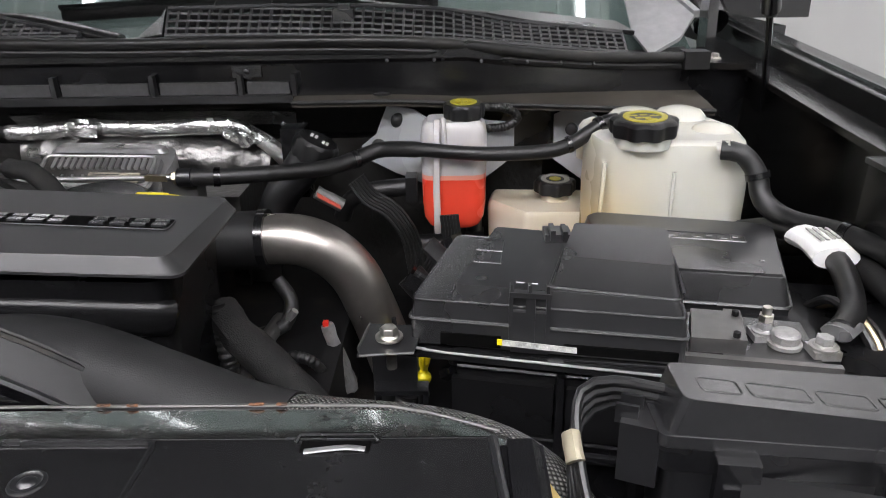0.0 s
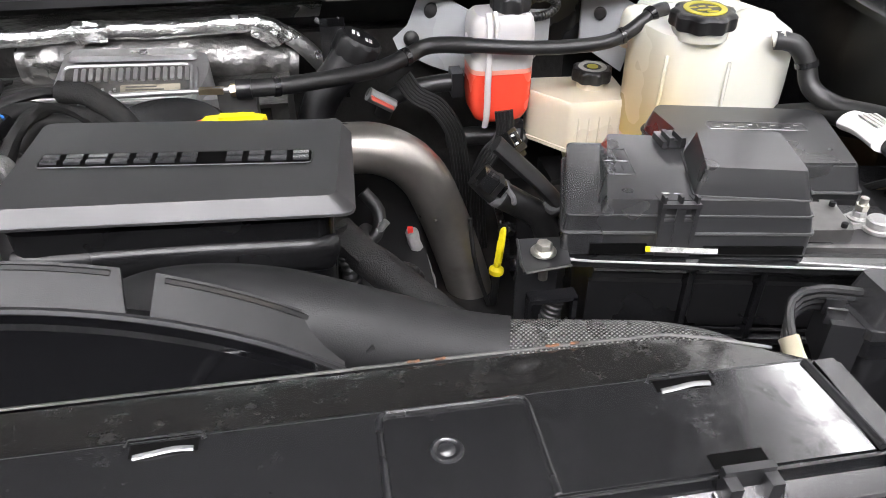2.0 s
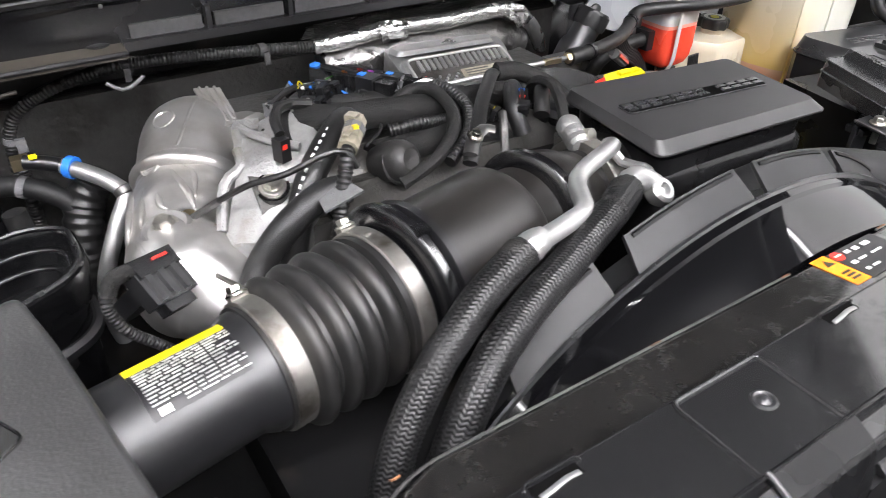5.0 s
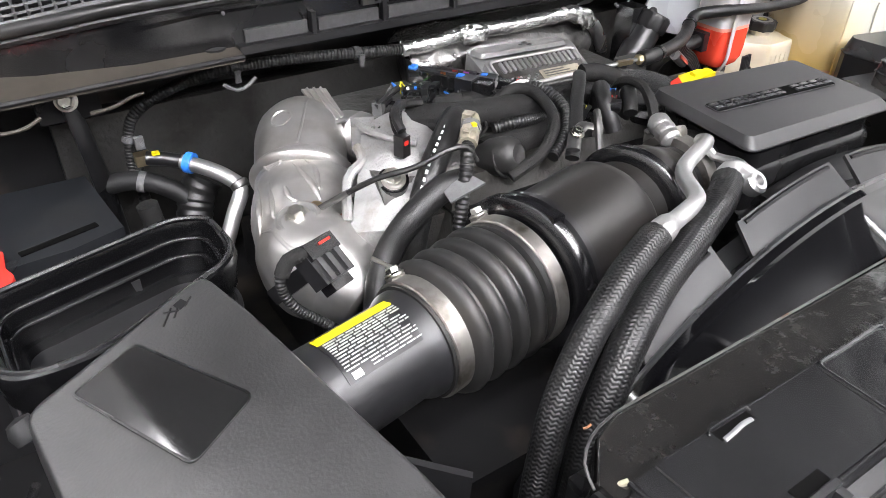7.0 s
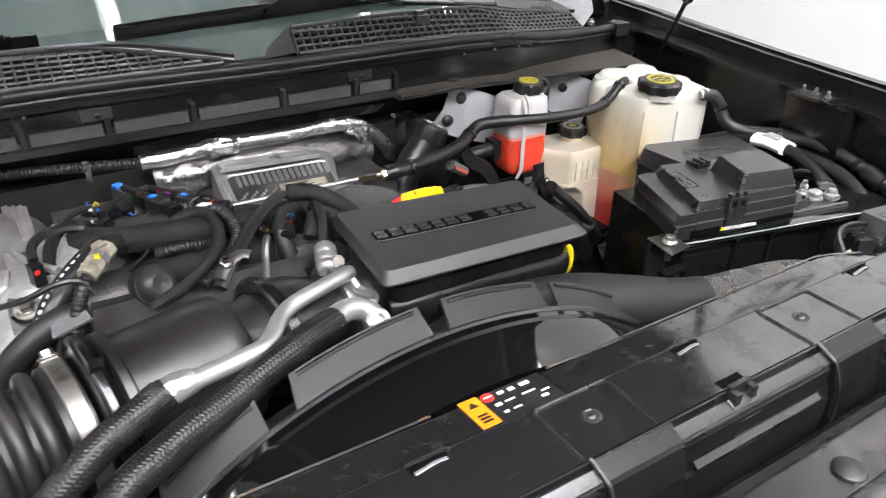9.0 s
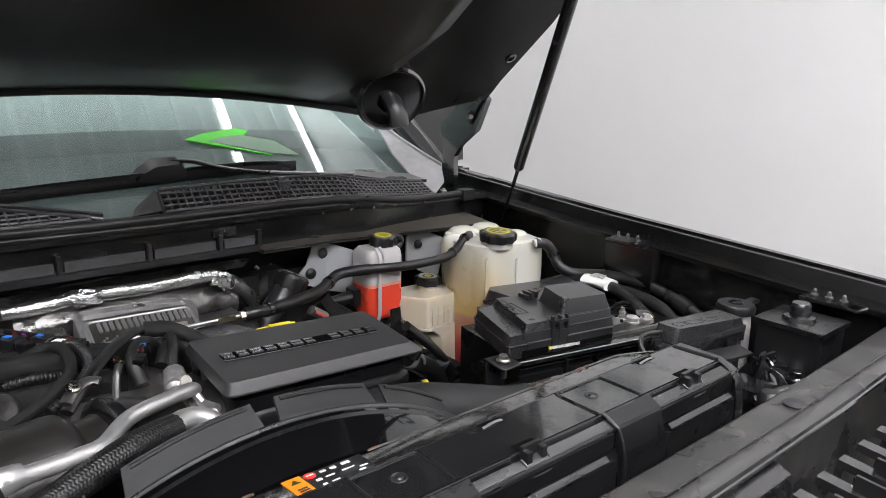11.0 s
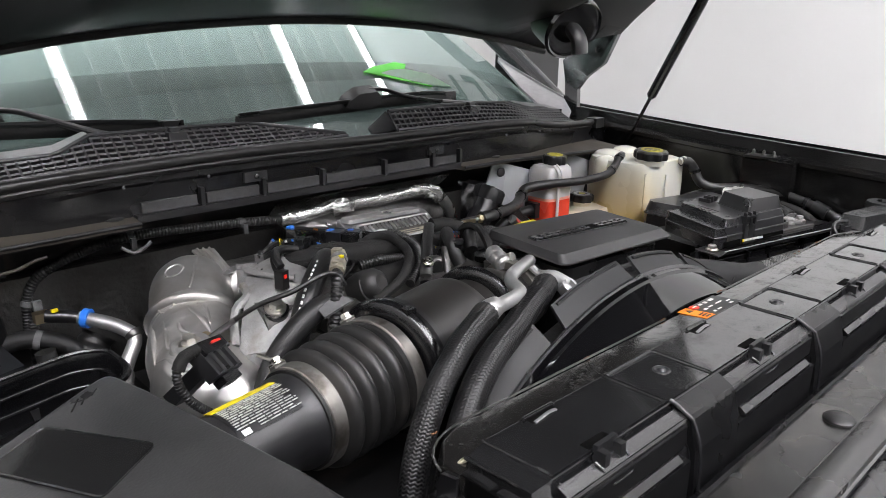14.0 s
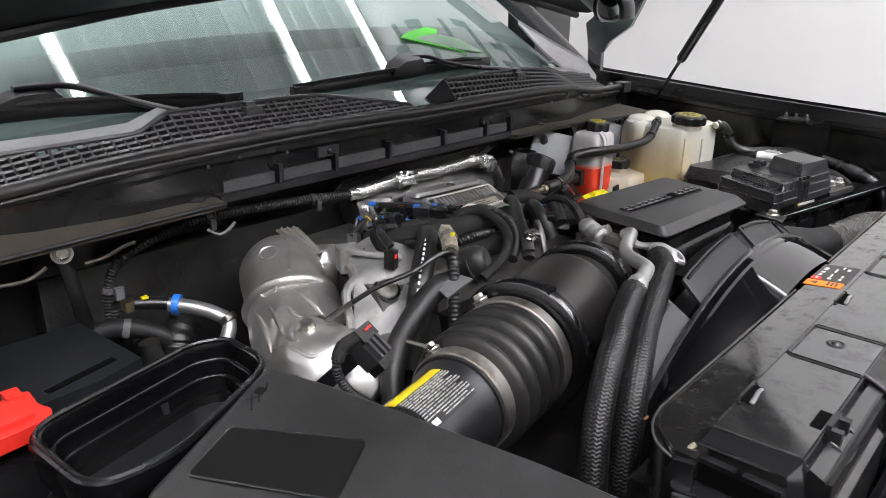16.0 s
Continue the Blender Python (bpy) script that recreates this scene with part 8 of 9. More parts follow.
    part("bolt", hexbolt((-0.346, 0.450, 1.149), 0.0088, (-0.15, -0.45, 0.9)), ZINC, a)
    pl = part("plug", box(-0.335, -0.3235, 0.453, 0.466, 1.168, 1.191, 0.002, turn=20), BLACK, a)
    part("plug_lock", box(-0.331, -0.326, 0.4518, 0.455, 1.182, 1.1865, 0.0006, turn=20), RED, pl)
    part("plug_wire", sweep([(-0.329, 0.46, 1.195), (-0.328, 0.472, 1.202), (-0.318, 0.49, 1.205), (-0.296, 0.508, 1.20), (-0.275, 0.51, 1.195)], 0.0052, 8), RUBBER, pl)

    p = thing("turbo_line", (-0.49, 0.62, 0.9), "bent aluminium pipe with a bright blue retaining ring", "pipe")
    part("tube", sweep([(-0.500, 0.686, 1.106), (-0.480, 0.665, 1.102), (-0.462, 0.645, 1.094), (-0.453, 0.628, 1.082), (-0.472, 0.614, 1.055), (-0.500, 0.596, 1.0), (-0.503, 0.585, 0.95), (-0.49, 0.575, 0.9)], 0.0092, 16), PIPE, p)
    part("ring", sweep([(-0.496, 0.683, 1.106), (-0.490, 0.677, 1.105)], 0.0128, 24, smooth=False), BLUE, p, "bright blue ring")
    part("connector", sweep([(-0.535, 0.705, 1.112), (-0.515, 0.695, 1.110), (-0.497, 0.684, 1.106)], 0.0085, 12), BLACK, p)
    part("yellow_mark", box(-0.530, -0.522, 0.692, 0.698, 1.119, 1.1225, 0.001), YELLOW, p)
    part("nut", lathe([(0.010, -0.005), (0.0115, -0.0035), (0.0115, 0.0035), (0.010, 0.005)], (-0.452, 0.632, 1.086), (-0.2, 0.6, 0.6), 12), PLATE, p)
    part("clip_end", box(-0.548, -0.530, 0.70, 0.715, 1.105, 1.118, 0.003), BRASSY, p)

    h = thing("drain_hose", (-0.51, 0.66, 0.9), "black ribbed hose beside the battery", "hose")
    part("hose", ribbed([(-0.475, 0.70, 1.07), (-0.49, 0.695, 1.05), (-0.505, 0.68, 1.0), (-0.51, 0.67, 0.9)], 0.022, 0.012, 0.06), RUBBER, h)
    part("cross_hose", sweep([(-0.585, 0.735, 1.075), (-0.555, 0.722, 1.080), (-0.525, 0.705, 1.072), (-0.50, 0.69, 1.05), (-0.49, 0.68, 1.0)], 0.012, 16), BOOT, h)
    part("hose_clip", sweep([(-0.548, 0.718, 1.079), (-0.541, 0.714, 1.077)], 0.0130, 18, smooth=False), PAD, h)
    part("shield_tube", sweep([(-0.56, 0.62, 1.1), (-0.55, 0.61, 1.0), (-0.55, 0.6, 0.9)], 0.012, 10), RUBBER, h)

    m = thing("pressure_sensor", (-0.478, 0.33, 1.10), "black sensor plug with fins and a red locking tab", "sensor")
    u, v = Vector((0.033, 0.018, -0.006)), Vector((0.012, -0.024, -0.026))
    o = Vector((-0.500, 0.332, 1.189))
    n = u.cross(v).normalized() * -1
    if n.z < 0:
        n = -n

    def block(name, a, b, c, d2, h0, h1, mat):
        base = [o + u * a + v * b, o + u * c + v * b, o + u * c + v * d2, o + u * a + v * d2]
        return part(name, bevel(loft([[p + n * h0 for p in base], [p + n * h1 for p in base]]), 0.0015, 1), mat, m)
    block("body", 0.0, 0.0, 1.0, 1.0, -0.016, 0.0, BLACK)
    block("hood", 0.02, 0.02, 0.98, 0.42, 0.0, 0.004, BLACK_SATIN)
    for j in range(3):
        block("fin", 0.08 + j * 0.3, 0.40, 0.22 + j * 0.3, 0.96, -0.002, 0.005, GREY_PLASTIC)
    block("lock_tab", 0.45, 0.13, 0.78, 0.19, 0.004, 0.0062, RED)
    block("foot", 0.3, 0.3, 0.8, 0.7, -0.075, -0.015, BLACK)
    block("plug", 0.2, 1.0, 0.85, 1.22, -0.018, -0.004, BLACK_SATIN)
    part("loom", ribbed([(-0.497, 0.330, 1.182), (-0.512, 0.334, 1.177), (-0.519, 0.330, 1.160), (-0.511, 0.325, 1.138), (-0.491, 0.320, 1.117), (-0.468, 0.310, 1.095)], 0.0042, 0.0030, 0.16), RUBBER, m)
    part("loom_wrap", sweep([(-0.494, 0.331, 1.184), (-0.509, 0.334, 1.179), (-0.517, 0.332, 1.168)], 0.0060, 12, dents=0.12), TAPE, m)
    for q in ((-0.430, 0.300, 1.16),):
        part("pin", sweep([q, (q[0] - 0.012, q[1] + 0.02, q[2] + 0.004)], 0.0020, 8, smooth=False), ZINC, m)


def connector(owner, a, b, w, h, locks=(), mat=None):
    """A moulded plug lying from a to b, with a stepped collar, ribs and coloured locking tabs at shares of its length."""
    a, b = Vector(a), Vector(b)
    d = (b - a).normalized()
    side = d.cross(Vector((0, 0, 1))).normalized()
    up = side.cross(d)
    length = (b - a).length

    def block(name, u0, u1, v, z0, z1, m, parent, label=""):
        q = [a + d * (length * u) + side * (w * k) for u, k in ((u0, -v), (u1, -v), (u1, v), (u0, v))]
        return part(name, bevel(loft([[p + up * (h * z0) for p in q], [p + up * (h * z1) for p in q]]), min(w, h) * 0.12, 1), m, parent, label)
    body = block("plug", 0.0, 0.68, 0.5, -0.5, 0.42, mat or BLACK_GLOSS, owner, "black wiring plug")
    block("collar", 0.60, 0.80, 0.60, -0.55, 0.5, BLACK, body)
    block("tail", 0.78, 1.0, 0.42, -0.42, 0.34, BLACK_SATIN, body)
    block("latch", 0.12, 0.56, 0.16, 0.40, 0.62, BLACK, body)
    for u, m, v in locks:
        block("lock_tab", u - 0.035, u + 0.035, v * 0.8, 0.30, 0.58, m, body)
    return body


def build_wires():
    t = thing("engine_harness", (-0.15, 0.48, 1.1), "tangle of taped black wiring looms with coloured plugs", "wiring")
    # main bundle along the engine and the branches that leave it
    part("loom", sweep([(-0.300, 0.535, 1.172), (-0.275, 0.500, 1.180), (-0.245, 0.484, 1.183), (-0.19, 0.474, 1.182), (-0.12, 0.480, 1.172), (-0.06, 0.490, 1.165), (0.0, 0.475, 1.155), (0.04, 0.44, 1.145)], 0.0150, 18, dents=0.16), TAPE, t)
    part("loom", sweep([(-0.285, 0.560, 1.165), (-0.24, 0.540, 1.172), (-0.18, 0.520, 1.172), (-0.12, 0.515, 1.168), (-0.05, 0.52, 1.15)], 0.012, 16, dents=0.2), TAPE, t)
    part("loom", sweep([(-0.200, 0.478, 1.186), (-0.170, 0.486, 1.196), (-0.150, 0.470, 1.196), (-0.152, 0.430, 1.184), (-0.176, 0.404, 1.172), (-0.205, 0.392, 1.160), (-0.235, 0.395, 1.145)], 0.0066, 14, dents=0.2), TAPE, t)
    part("loom", ribbed([(-0.165, 0.505, 1.186), (-0.138, 0.480, 1.196), (-0.130, 0.440, 1.186), (-0.150, 0.408, 1.172), (-0.185, 0.388, 1.158)], 0.0062, 0.004), RUBBER, t)
    part("flat_loom", sweep([(-0.045, 0.505, 1.182), (-0.062, 0.487, 1.193), (-0.090, 0.458, 1.194), (-0.118, 0.430, 1.188), (-0.148, 0.396, 1.176), (-0.172, 0.372, 1.160)], 0.0068, 14, squash=(1.15, 0.75)), RUBBER, t, "flat rubber-covered loom")
    part("loom", sweep([(-0.048, 0.498, 1.188), (-0.020, 0.490, 1.186), (0.012, 0.470, 1.168), (0.03, 0.45, 1.14)], 0.011, 14, dents=0.15), TAPE, t)
    part("loom", sweep([(-0.085, 0.398, 1.16), (-0.088, 0.412, 1.185), (-0.070, 0.440, 1.192), (-0.050, 0.462, 1.176), (-0.045, 0.47, 1.14)], 0.0098, 16), RUBBER, t)
    part("loom", sweep([(-0.060, 0.400, 1.175), (-0.045, 0.420, 1.190), (-0.025, 0.440, 1.176), (-0.012, 0.45, 1.14)], 0.0085, 16), RUBBER, t)
    part("loom", sweep([(-0.318, 0.470, 1.168), (-0.312, 0.500, 1.184), (-0.296, 0.522, 1.186), (-0.265, 0.520, 1.182), (-0.235, 0.500, 1.178)], 0.0068, 12, dents=0.12), TAPE, t)
    part("loom", ribbed([(-0.215, 0.455, 1.172), (-0.190, 0.448, 1.176), (-0.165, 0.452, 1.172), (-0.140, 0.46, 1.165)], 0.0068, 0.004), RUBBER, t)
    part("sleeve", sweep([(-0.240, 0.440, 1.150), (-0.20, 0.450, 1.150), (-0.14, 0.452, 1.150), (-0.09, 0.44, 1.145)], 0.019, 18, dents=0.16), TAPE, t)
    pot = part("vacuum_pot", lathe([(0.008, -0.030), (0.0175, -0.026), (0.0205, -0.014), (0.0210, 0.000), (0.0200, 0.010), (0.0165, 0.017), (0.0105, 0.0205), (0.006, 0.0195), (0.001, 0.0185)], (-0.228, 0.418, 1.158), (0.25, -0.75, 0.35), 36), BULB, t, "grey moulded vacuum pot")
    part("pot_seam", lathe([(0.0208, 0), (0.0220, 0.001), (0.0220, 0.003), (0.0208, 0.004)], (-0.228, 0.418, 1.156), (0.25, -0.75, 0.35), 36), BULB, pot)
    # plugs on top of the bundle
    connector(t, (-0.224, 0.612, 1.186), (-0.176, 0.512, 1.190), 0.017, 0.017, ((0.02, BLUE, 0.35), (0.42, ORANGE, 0.20), (0.50, WHITE, 0.18), (0.62, BLUE, 0.30)))
    connector(t, (-0.196, 0.608, 1.182), (-0.140, 0.520, 1.184), 0.014, 0.015, ((0.30, RED, 0.20), (0.44, PURPLE, 0.24), (0.66, BLUE, 0.28)))
    connector(t, (-0.262, 0.566, 1.184), (-0.236, 0.540, 1.190), 0.015, 0.014, ((0.16, WHITE, 0.46), (0.40, BLUE, 0.30)))
    connector(t, (-0.270, 0.552, 1.178), (-0.246, 0.528, 1.182), 0.014, 0.013, ((0.16, YELLOW, 0.16), (0.36, WHITE, 0.30)))
    connector(t, (-0.240, 0.580, 1.180), (-0.222, 0.548, 1.184), 0.016, 0.016, ((0.30, CHROMED, 0.30),))
    connector(t, (-0.137, 0.522, 1.184), (-0.118, 0.500, 1.182), 0.014, 0.014, ((0.20, RED, 0.46),))
    connector(t, (-0.104, 0.448, 1.176), (-0.092, 0.428, 1.170), 0.012, 0.012, ((0.25, PINK, 0.30), (0.55, YELLOW, 0.18)))
    connector(t, (-0.070, 0.425, 1.194), (-0.088, 0.398, 1.184), 0.013, 0.013, ((0.12, BLUE, 0.30), (0.45, RED, 0.30)))
    connector(t, (-0.297, 0.575, 1.172), (-0.284, 0.556, 1.174), 0.017, 0.016, (), PAD)
    connector(t, (-0.168, 0.570, 1.180), (-0.140, 0.560, 1.176), 0.013, 0.012, ((0.3, ORANGE, 0.2),))
    connector(t, (-0.205, 0.540, 1.178), (-0.184, 0.528, 1.176), 0.020, 0.012, (), CHROMED)
    part("clip", sweep([(-0.160, 0.500, 1.192), (-0.150, 0.493, 1.199), (-0.140, 0.486, 1.197), (-0.138, 0.480, 1.190)], 0.0034, 8), WHITE, t, "white plastic clip")
    rnd = random.Random(7)
    for j in range(26):
        x, y = rnd.uniform(-0.285, -0.10), rnd.uniform(0.485, 0.60)
        q = [(x, y, 1.172)]
        for _ in range(3):
            x, y = x + rnd.uniform(-0.024, 0.024), y + rnd.uniform(-0.026, 0.016)
            q.append((x, y, 1.176 + rnd.uniform(-0.012, 0.012)))
        part("thin_wire", sweep(q, rnd.choice((0.0018, 0.0026, 0.0036)), 6), (RUBBER, TAPE, RUBBER, PAD, TAPE, RUBBER, BLACK)[j % 7], t)
    for j in range(18):
        x, y = -0.262 + rnd.random() * 0.12, 0.525 + rnd.random() * 0.065
        q = [(x, y, 1.180), (x + rnd.uniform(-0.008, 0.008), y + rnd.uniform(-0.008, 0.008), 1.187), (x + rnd.uniform(-0.014, 0.014), y + rnd.uniform(-0.014, 0.014), 1.178)]
        part("thin_wire", sweep(q, 0.0007, 5, 0.003), (BLUE, RED, PAD, WHITE, YELLOW, PURPLE, GREEN, RUBBER, ORANGE)[j % 9], t)
    part("clamp_arm", sweep([(-0.172, 0.372, 1.170), (-0.160, 0.384, 1.178), (-0.142, 0.392, 1.182), (-0.132, 0.388, 1.180)], 0.0062, 10, squash=(1.2, 0.6)), PLATE, t)
    part("clamp_nut", hexbolt((-0.160, 0.382, 1.182), 0.0055, (0.1, -0.3, 0.9)), ZINC, t)
    part("bracket_arm", sweep([(-0.118, 0.385, 1.15), (-0.112, 0.398, 1.176), (-0.105, 0.41, 1.184)], 0.0045, 8), PLATE, t)

    a = thing("marked_hose", (-0.31, 0.44, 1.05), "black hose with a dashed white line", "hose")
    line = [(-0.245, 0.482, 1.180), (-0.264, 0.463, 1.190), (-0.296, 0.436, 1.181), (-0.324, 0.416, 1.160), (-0.346, 0.403, 1.12), (-0.358, 0.398, 1.07)]
    part("hose", sweep(line, 0.0135, 14), RUBBER, a)
    pts = spline(line, 0.004)
    for k in range(2, len(pts) - 6, 2):
        p0, p1 = pts[k], pts[k + 1]
        o = Vector((-0.0075, -0.006, 0.0098))
        part("dash", sweep([p0 + o, p1 + o], 0.0016, 5, smooth=False), WHITE, a)
    b = thing("breather_hose", (-0.37, 0.39, 1.05), "thick black rubber hose beside the intake", "hose")
    part("hose", sweep([(-0.295, 0.392, 1.160), (-0.322, 0.394, 1.158), (-0.358, 0.392, 1.138), (-0.385, 0.392, 1.108), (-0.405, 0.38, 1.08), (-0.42, 0.36, 1.05)], 0.0138, 14), RUBBER, b)
    part("bracket", slab([(-0.328, 0.392, 1.166), (-0.330, 0.368, 1.158), (-0.294, 0.362, 1.172), (-0.30, 0.385, 1.174)], 0.003, 0.001), PAD, b)
    c = thing("sensor_lead", (-0.28, 0.39, 1.05), "black corrugated sensor lead with a tan plug", "wiring")
    part("lead", ribbed([(-0.286, 0.404, 1.194), (-0.298, 0.388, 1.182), (-0.312, 0.374, 1.150), (-0.322, 0.364, 1.11), (-0.325, 0.36, 1.05)], 0.0068, 0.005), RUBBER, c)
    part("plug", sweep([(-0.262, 0.434, 1.202), (-0.272, 0.42, 1.202), (-0.288, 0.402, 1.194)], 0.0100, 8, smooth=False), BEIGE, c, "oily beige quick connector")
    part("plug_clip", joined(box(-0.2745, -0.2635, 0.4225, 0.4335, 1.202, 1.2135, 0.002, turn=35), box(-0.289, -0.281, 0.4035, 0.4105, 1.196, 1.2065, 0.002, turn=35)), BEIGE, c)
    part("plug_band", sweep([(-0.270, 0.422, 1.202), (-0.275, 0.416, 1.200)], 0.0108, 8, smooth=False), PAD, c)
    part("plug_tab", box(-0.277, -0.272, 0.409, 0.414, 1.205, 1.210, 0.001), YELLOW, c)
    part("cable_loop", sweep([(-0.418, 0.476, 1.124), (-0.40, 0.455, 1.145), (-0.375, 0.43, 1.168), (-0.345, 0.408, 1.182), (-0.315, 0.398, 1.196), (-0.295, 0.394, 1.196), (-0.285, 0.39, 1.18)], 0.0031, 8), RUBBER, c)
    part("cable_tip", sweep([(-0.421, 0.479, 1.121), (-0.397, 0.452, 1.148)], 0.0036, 8, smooth=False), PLATE, c)
    part("probe_seat", lathe([(0.011, -0.004), (0.010, 0.002), (0.005, 0.002)], (-0.420, 0.478, 1.122), (0.4, -0.5, 0.8), 16), BRASSY, c)
    d = thing("cam_plug", (-0.055, 0.36, 1.1), "bright ribbed metal plug on a braided lead", "plug")
    part("plug", lathe([(0.009, -0.012), (0.0125, -0.008), (0.0125, -0.002), (0.0105, 0.0), (0.0125, 0.003), (0.0125, 0.010), (0.0105, 0.012), (0.0125, 0.015), (0.0125, 0.024), (0.008, 0.030)], (-0.066, 0.338, 1.174), (0.28, 0.93, 0.22), 18), ALU, d)
    part("lead", sweep([(-0.058, 0.366, 1.181), (-0.050, 0.385, 1.196), (-0.042, 0.41, 1.203), (-0.036, 0.445, 1.19), (-0.02, 0.47, 1.16)], 0.006, 8, dents=0.3), TAPE, d)
    part("seat", lathe([(0.012, -0.06), (0.012, 0.004)], (-0.058, 0.362, 1.163), (0.0, 0.1, 1), 12), CASTDARK, d)

    e = thing("side_looms", (0.38, 0.58, 0.85), "corrugated black looms running down beside the reservoirs", "wiring")
    def flat_loom(points, count, pitch, r):
        """Corrugated leads that run side by side as one flat band."""
        pts = [Vector(p) for p in points]
        for k in range(count):
            o = (k - (count - 1) / 2) * pitch
            row = []
            for i, p in enumerate(pts):
                d = (pts[min(i + 1, len(pts) - 1)] - pts[max(i - 1, 0)]).normalized()
                row.append(p + d.cross(Vector((0, -0.94, 0.34))).normalized() * o)
            part("loom", sweep(row, r, 8, 0.006), RUBBER, e)
    flat_loom([(0.300, 0.632, 1.130), (0.316, 0.63, 1.107), (0.343, 0.63, 1.089), (0.364, 0.63, 1.056), (0.372, 0.63, 1.015), (0.378, 0.63, 0.955), (0.385, 0.63, 0.87)], 6, 0.0040, 0.0023)
    flat_loom([(0.417, 0.58, 1.100), (0.419, 0.58, 1.066), (0.402, 0.58, 1.044), (0.389, 0.58, 1.012), (0.387, 0.58, 0.959), (0.395, 0.58, 0.87)], 6, 0.0038, 0.0022)
    part("plug", box(0.438, 0.462, 0.645, 0.665, 1.028, 1.052, 0.003), BLACK, e)
    part("plug_label", box(0.442, 0.458, 0.6435, 0.6455, 1.032, 1.044, 0), CHROMED, e)
    part("yellow_tag", box(0.432, 0.436, 0.635, 0.64, 1.005, 1.028, 0.001), YELLOW, e)
    part("pipe", sweep([(0.36, 0.66, 1.03), (0.42, 0.66, 1.03), (0.47, 0.66, 1.02)], 0.013, 12), RUBBER, e)
    part("bracket", box(0.42, 0.52, 0.50, 0.58, 0.85, 0.99, 0.01), DARK, e)
    part("rod", ribbed([(0.402, 0.535, 0.998), (0.407, 0.532, 0.976), (0.419, 0.53, 0.927), (0.434, 0.53, 0.881), (0.45, 0.53, 0.84)], 0.0046, 0.004), RUBBER, e)
    part("rod_end", lathe([(0.006, -0.017), (0.008, -0.014), (0.008, -0.006), (0.0068, -0.005), (0.0068, 0.000), (0.008, 0.001), (0.008, 0.010), (0.005, 0.014)], (0.4035, 0.545, 1.004), (0, 0.1, 1), 14), CHROMED, e)
    g = thing("front_loom", (0.3, 0.33, 0.85), "taped loom and bright pipe ends beside the engine cover", "wiring")
    part("loom", sweep([(0.205, 0.36, 1.09), (0.225, 0.34, 1.075), (0.265, 0.32, 1.045), (0.31, 0.30, 1.01), (0.35, 0.29, 0.97), (0.37, 0.29, 0.9)], 0.0165, 12, dents=0.15), TAPE, g)
    part("conduit", ribbed([(0.207, 0.35, 1.10), (0.215, 0.335, 1.05), (0.225, 0.33, 0.97)], 0.008, 0.006), RUBBER, g)
    part("elbow", sweep([(0.235, 0.455, 1.075), (0.25, 0.445, 1.055), (0.245, 0.43, 1.035), (0.225, 0.42, 1.03), (0.205, 0.41, 1.028)], 0.0075, 10), RUBBER, g)
    part("elbow_tip", sweep([(0.218, 0.417, 1.030), (0.195, 0.405, 1.024)], 0.0085, 10, smooth=False), CHROMED, g)
    for p0, p1 in (((0.238, 0.43, 1.028), (0.257, 0.43, 1.051)), ((0.25, 0.33, 0.99), (0.275, 0.35, 1.02))):
        part("injector_line", sweep([p0, p1], 0.0042, 8, smooth=False), PIPE, g)
    part("foil_sleeve", sweep([(0.284, 0.45, 1.023), (0.290, 0.45, 1.001), (0.302, 0.45, 0.963), (0.306, 0.45, 0.94)], 0.0070, 12, 0.003, dents=0.35), ALU, g)
    part("foil_sleeve", sweep([(0.29, 0.32, 1.0), (0.283, 0.305, 0.975), (0.29, 0.29, 0.95)], 0.0055, 10, dents=0.3), FOIL, g)
    part("red_tag", box(0.2805, 0.2865, 0.446, 0.452, 1.0225, 1.028, 0.001), RED, g)

    k = thing("brake_line_cluster", (0.44, 0.5, 0.85), "dark hoses, clamps and a valve below the reservoirs", "hose")
    part("hose", sweep([(0.372, 0.508, 1.055), (0.392, 0.502, 1.034), (0.425, 0.500, 1.012), (0.450, 0.500, 0.992), (0.465, 0.50, 0.95)], 0.0165, 18), RUBBER, k)
    part("pale_clamp", sweep([(0.391, 0.5025, 1.035), (0.399, 0.5015, 1.0300)], 0.0180, 20, smooth=False), PAD, k, "pale hose clamp")
    part("clamp_tail", sweep([(0.402, 0.488, 1.044), (0.408, 0.482, 1.036), (0.410, 0.484, 1.026)], 0.0032, 8), PAD, k)
    part("knob", lathe([(0.008, -0.03), (0.0125, -0.012), (0.0125, 0.002), (0.010, 0.005), (0.001, 0.006)], (0.461, 0.494, 1.014), (-0.2, -0.6, 0.7), 20), FELT, k)
    part("arm", sweep([(0.393, 0.515, 1.090), (0.418, 0.508, 1.066), (0.440, 0.503, 1.045), (0.462, 0.50, 1.02), (0.49, 0.50, 0.985)], 0.0110, 12, squash=(1.4, 0.8)), BOOT, k)
    part("wedge_plate", slab([(0.470, 0.490, 0.975), (0.500, 0.484, 0.996), (0.548, 0.480, 0.990), (0.552, 0.490, 0.955), (0.49, 0.495, 0.945)], 0.006, 0.002), BLACK_SATIN, k)
    part("elbow_hose", sweep([(0.475, 0.470, 0.965), (0.50, 0.455, 0.972), (0.525, 0.44, 0.955), (0.53, 0.43, 0.90), (0.53, 0.43, 0.86)], 0.016, 16), RUBBER, k)
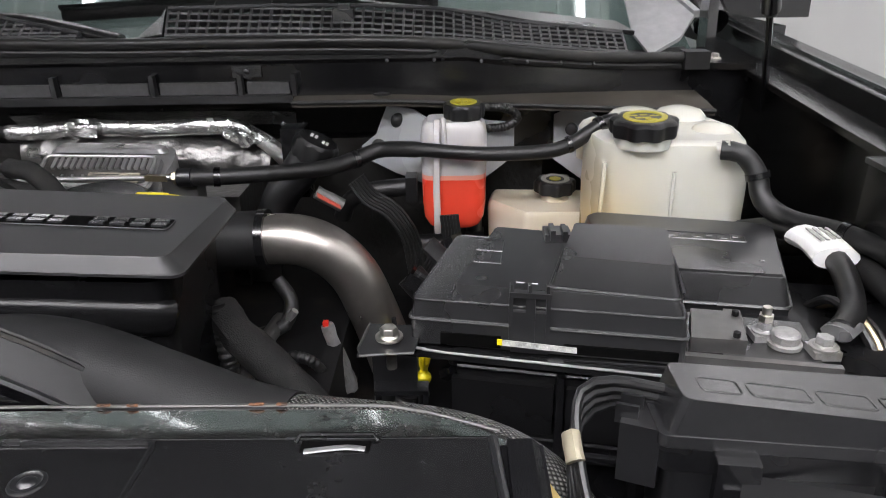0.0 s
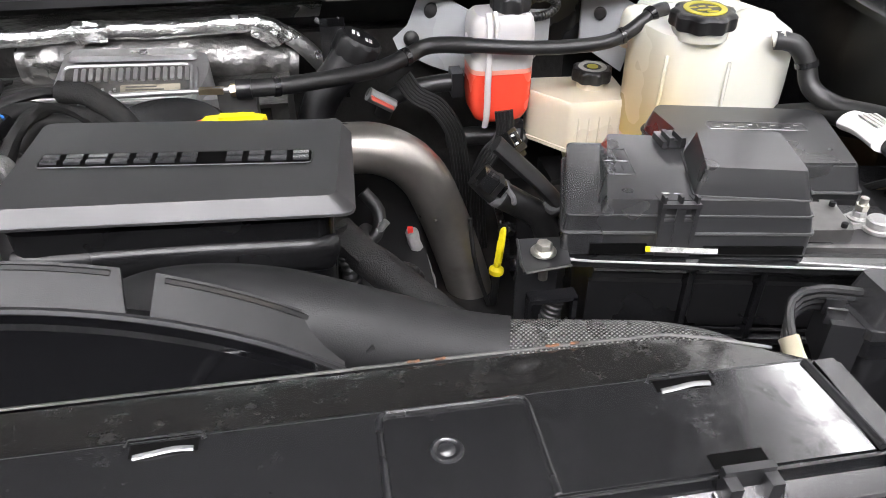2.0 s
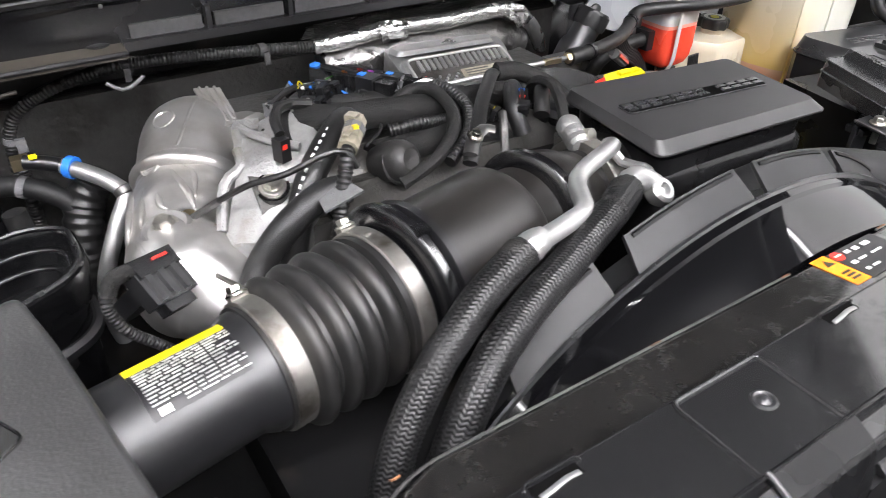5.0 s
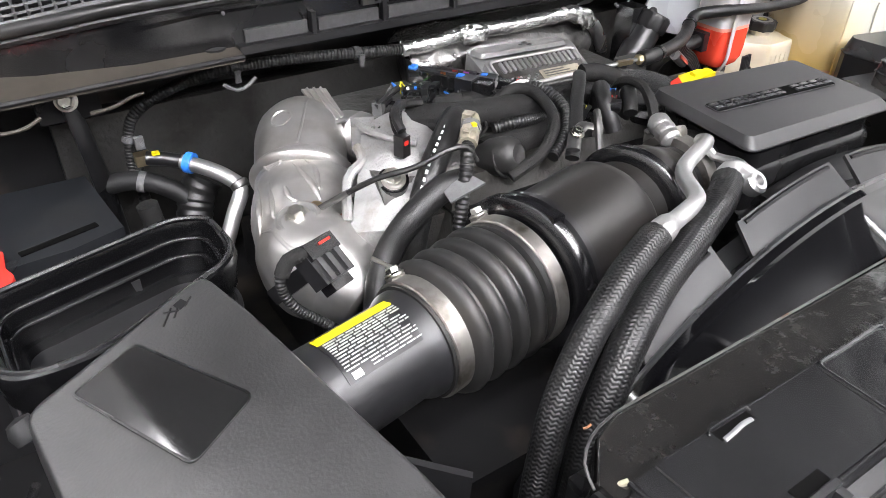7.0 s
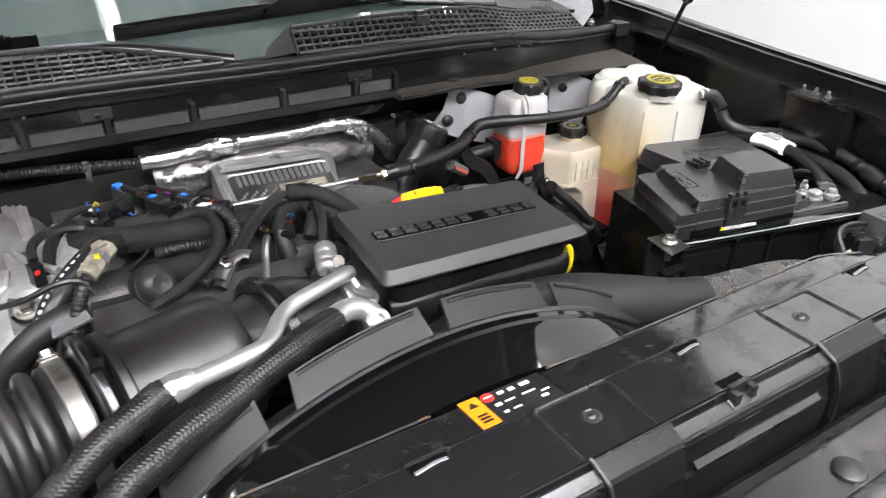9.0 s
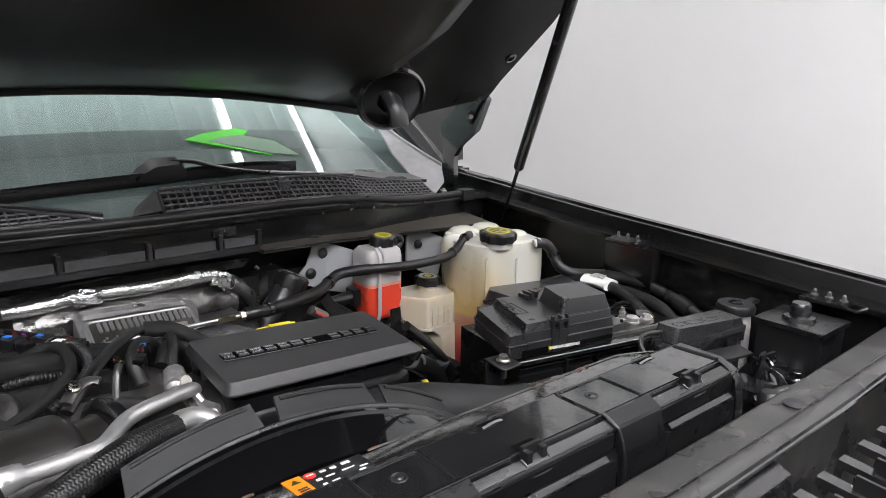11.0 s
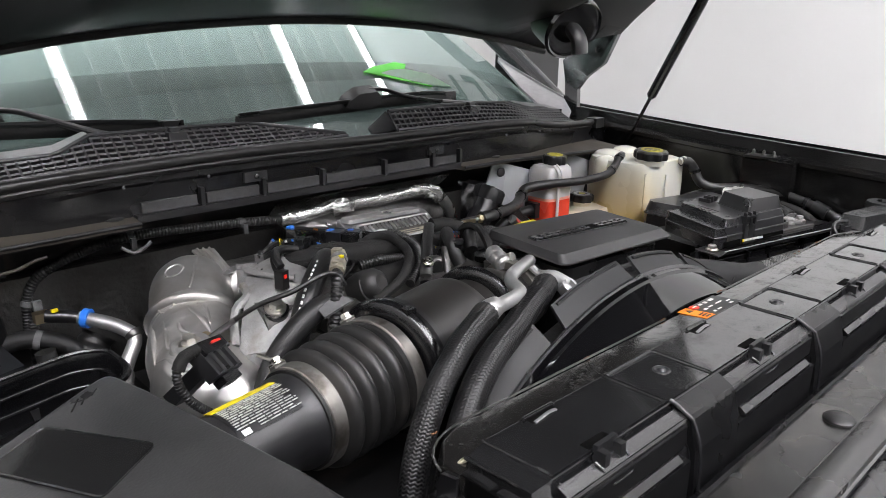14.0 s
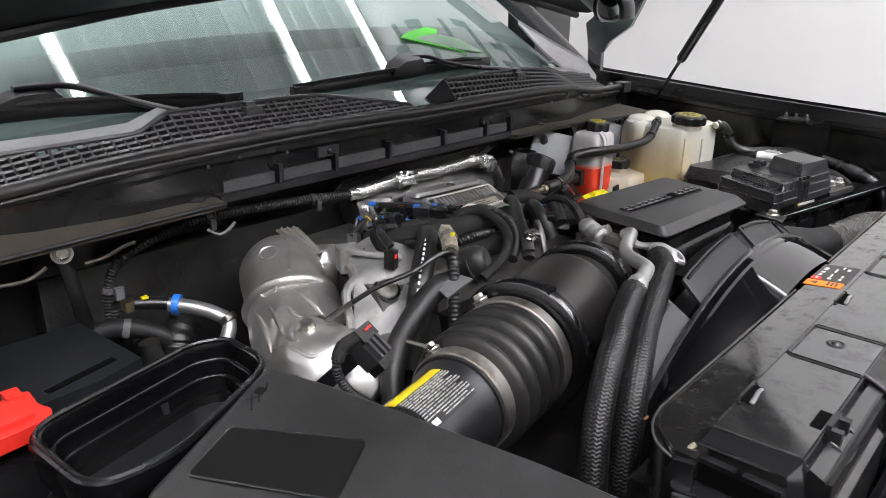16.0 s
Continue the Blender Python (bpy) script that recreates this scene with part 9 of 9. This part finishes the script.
    connector(k, (0.372, 0.492, 1.062), (0.398, 0.488, 1.044), 0.020, 0.020, ((0.3, CHROMED, 0.2),))
    connector(k, (0.420, 0.575, 1.075), (0.436, 0.560, 1.045), 0.018, 0.018, ((0.2, WHITE, 0.4), (0.5, WHITE, 0.36)))
    part("thin_line", sweep([(0.355, 0.47, 1.02), (0.360, 0.465, 0.97), (0.372, 0.46, 0.92), (0.39, 0.455, 0.87)], 0.0026, 8), RUBBER, k)
    for x, z in ((0.405, 0.99), (0.435, 0.965), (0.415, 0.94)):
        part("fitting", lathe([(0.007, -0.012), (0.009, -0.008), (0.009, 0.004), (0.006, 0.008)], (x, 0.485, z), (0.5, -0.5, 0.6), 6), BLACK_SATIN, k)

    w = thing("washer_bottle", (0.76, 0.12, 0.9), "pale washer bottle neck with a black flip cap", "washer bottle")
    part("neck", lathe([(0.03, -0.26), (0.026, -0.03), (0.024, -0.004)], (0.76, 0.114, 1.16), (0, 0, 1), 20), CLEAR_TANK, w)
    part("cap", lathe([(0.030, -0.008), (0.031, 0.0), (0.028, 0.006), (0.0, 0.007)], (0.76, 0.114, 1.16), (0, 0, 1), 28), CAP, w, "black flip cap")
    part("tab", box(0.783, 0.81, 0.100, 0.114, 1.160, 1.166, 0.003), CAP, w)
    part("emblem", lathe([(0.012, 0), (0.012, 0.001), (0.009, 0.001), (0.009, 0)], (0.76, 0.114, 1.1668), (0, 0, 1), 20), BLACK_SATIN, w)
    j = thing("jump_post", (0.735, 0.0, 0.95), "black box with a large round jump-start stud", "terminal")
    part("box", box(0.695, 0.78, -0.045, 0.045, 0.97, 1.172, 0.006), BLACK, j)
    part("lid", box(0.690, 0.785, -0.05, 0.05, 1.168, 1.176, 0.002), BLACK_SATIN, j)
    part("stud", lathe([(0.024, 0), (0.022, 0.006), (0.015, 0.008), (0.015, 0.022), (0.012, 0.026)], (0.732, 0.002, 1.176), (0, 0, 1), 24), BLACK_SATIN, j)
    part("foot", box(0.71, 0.76, -0.03, 0.03, 0.9, 0.975, 0.003), DARK, j)


build_pipes()
build_turbo_side()
build_wires()
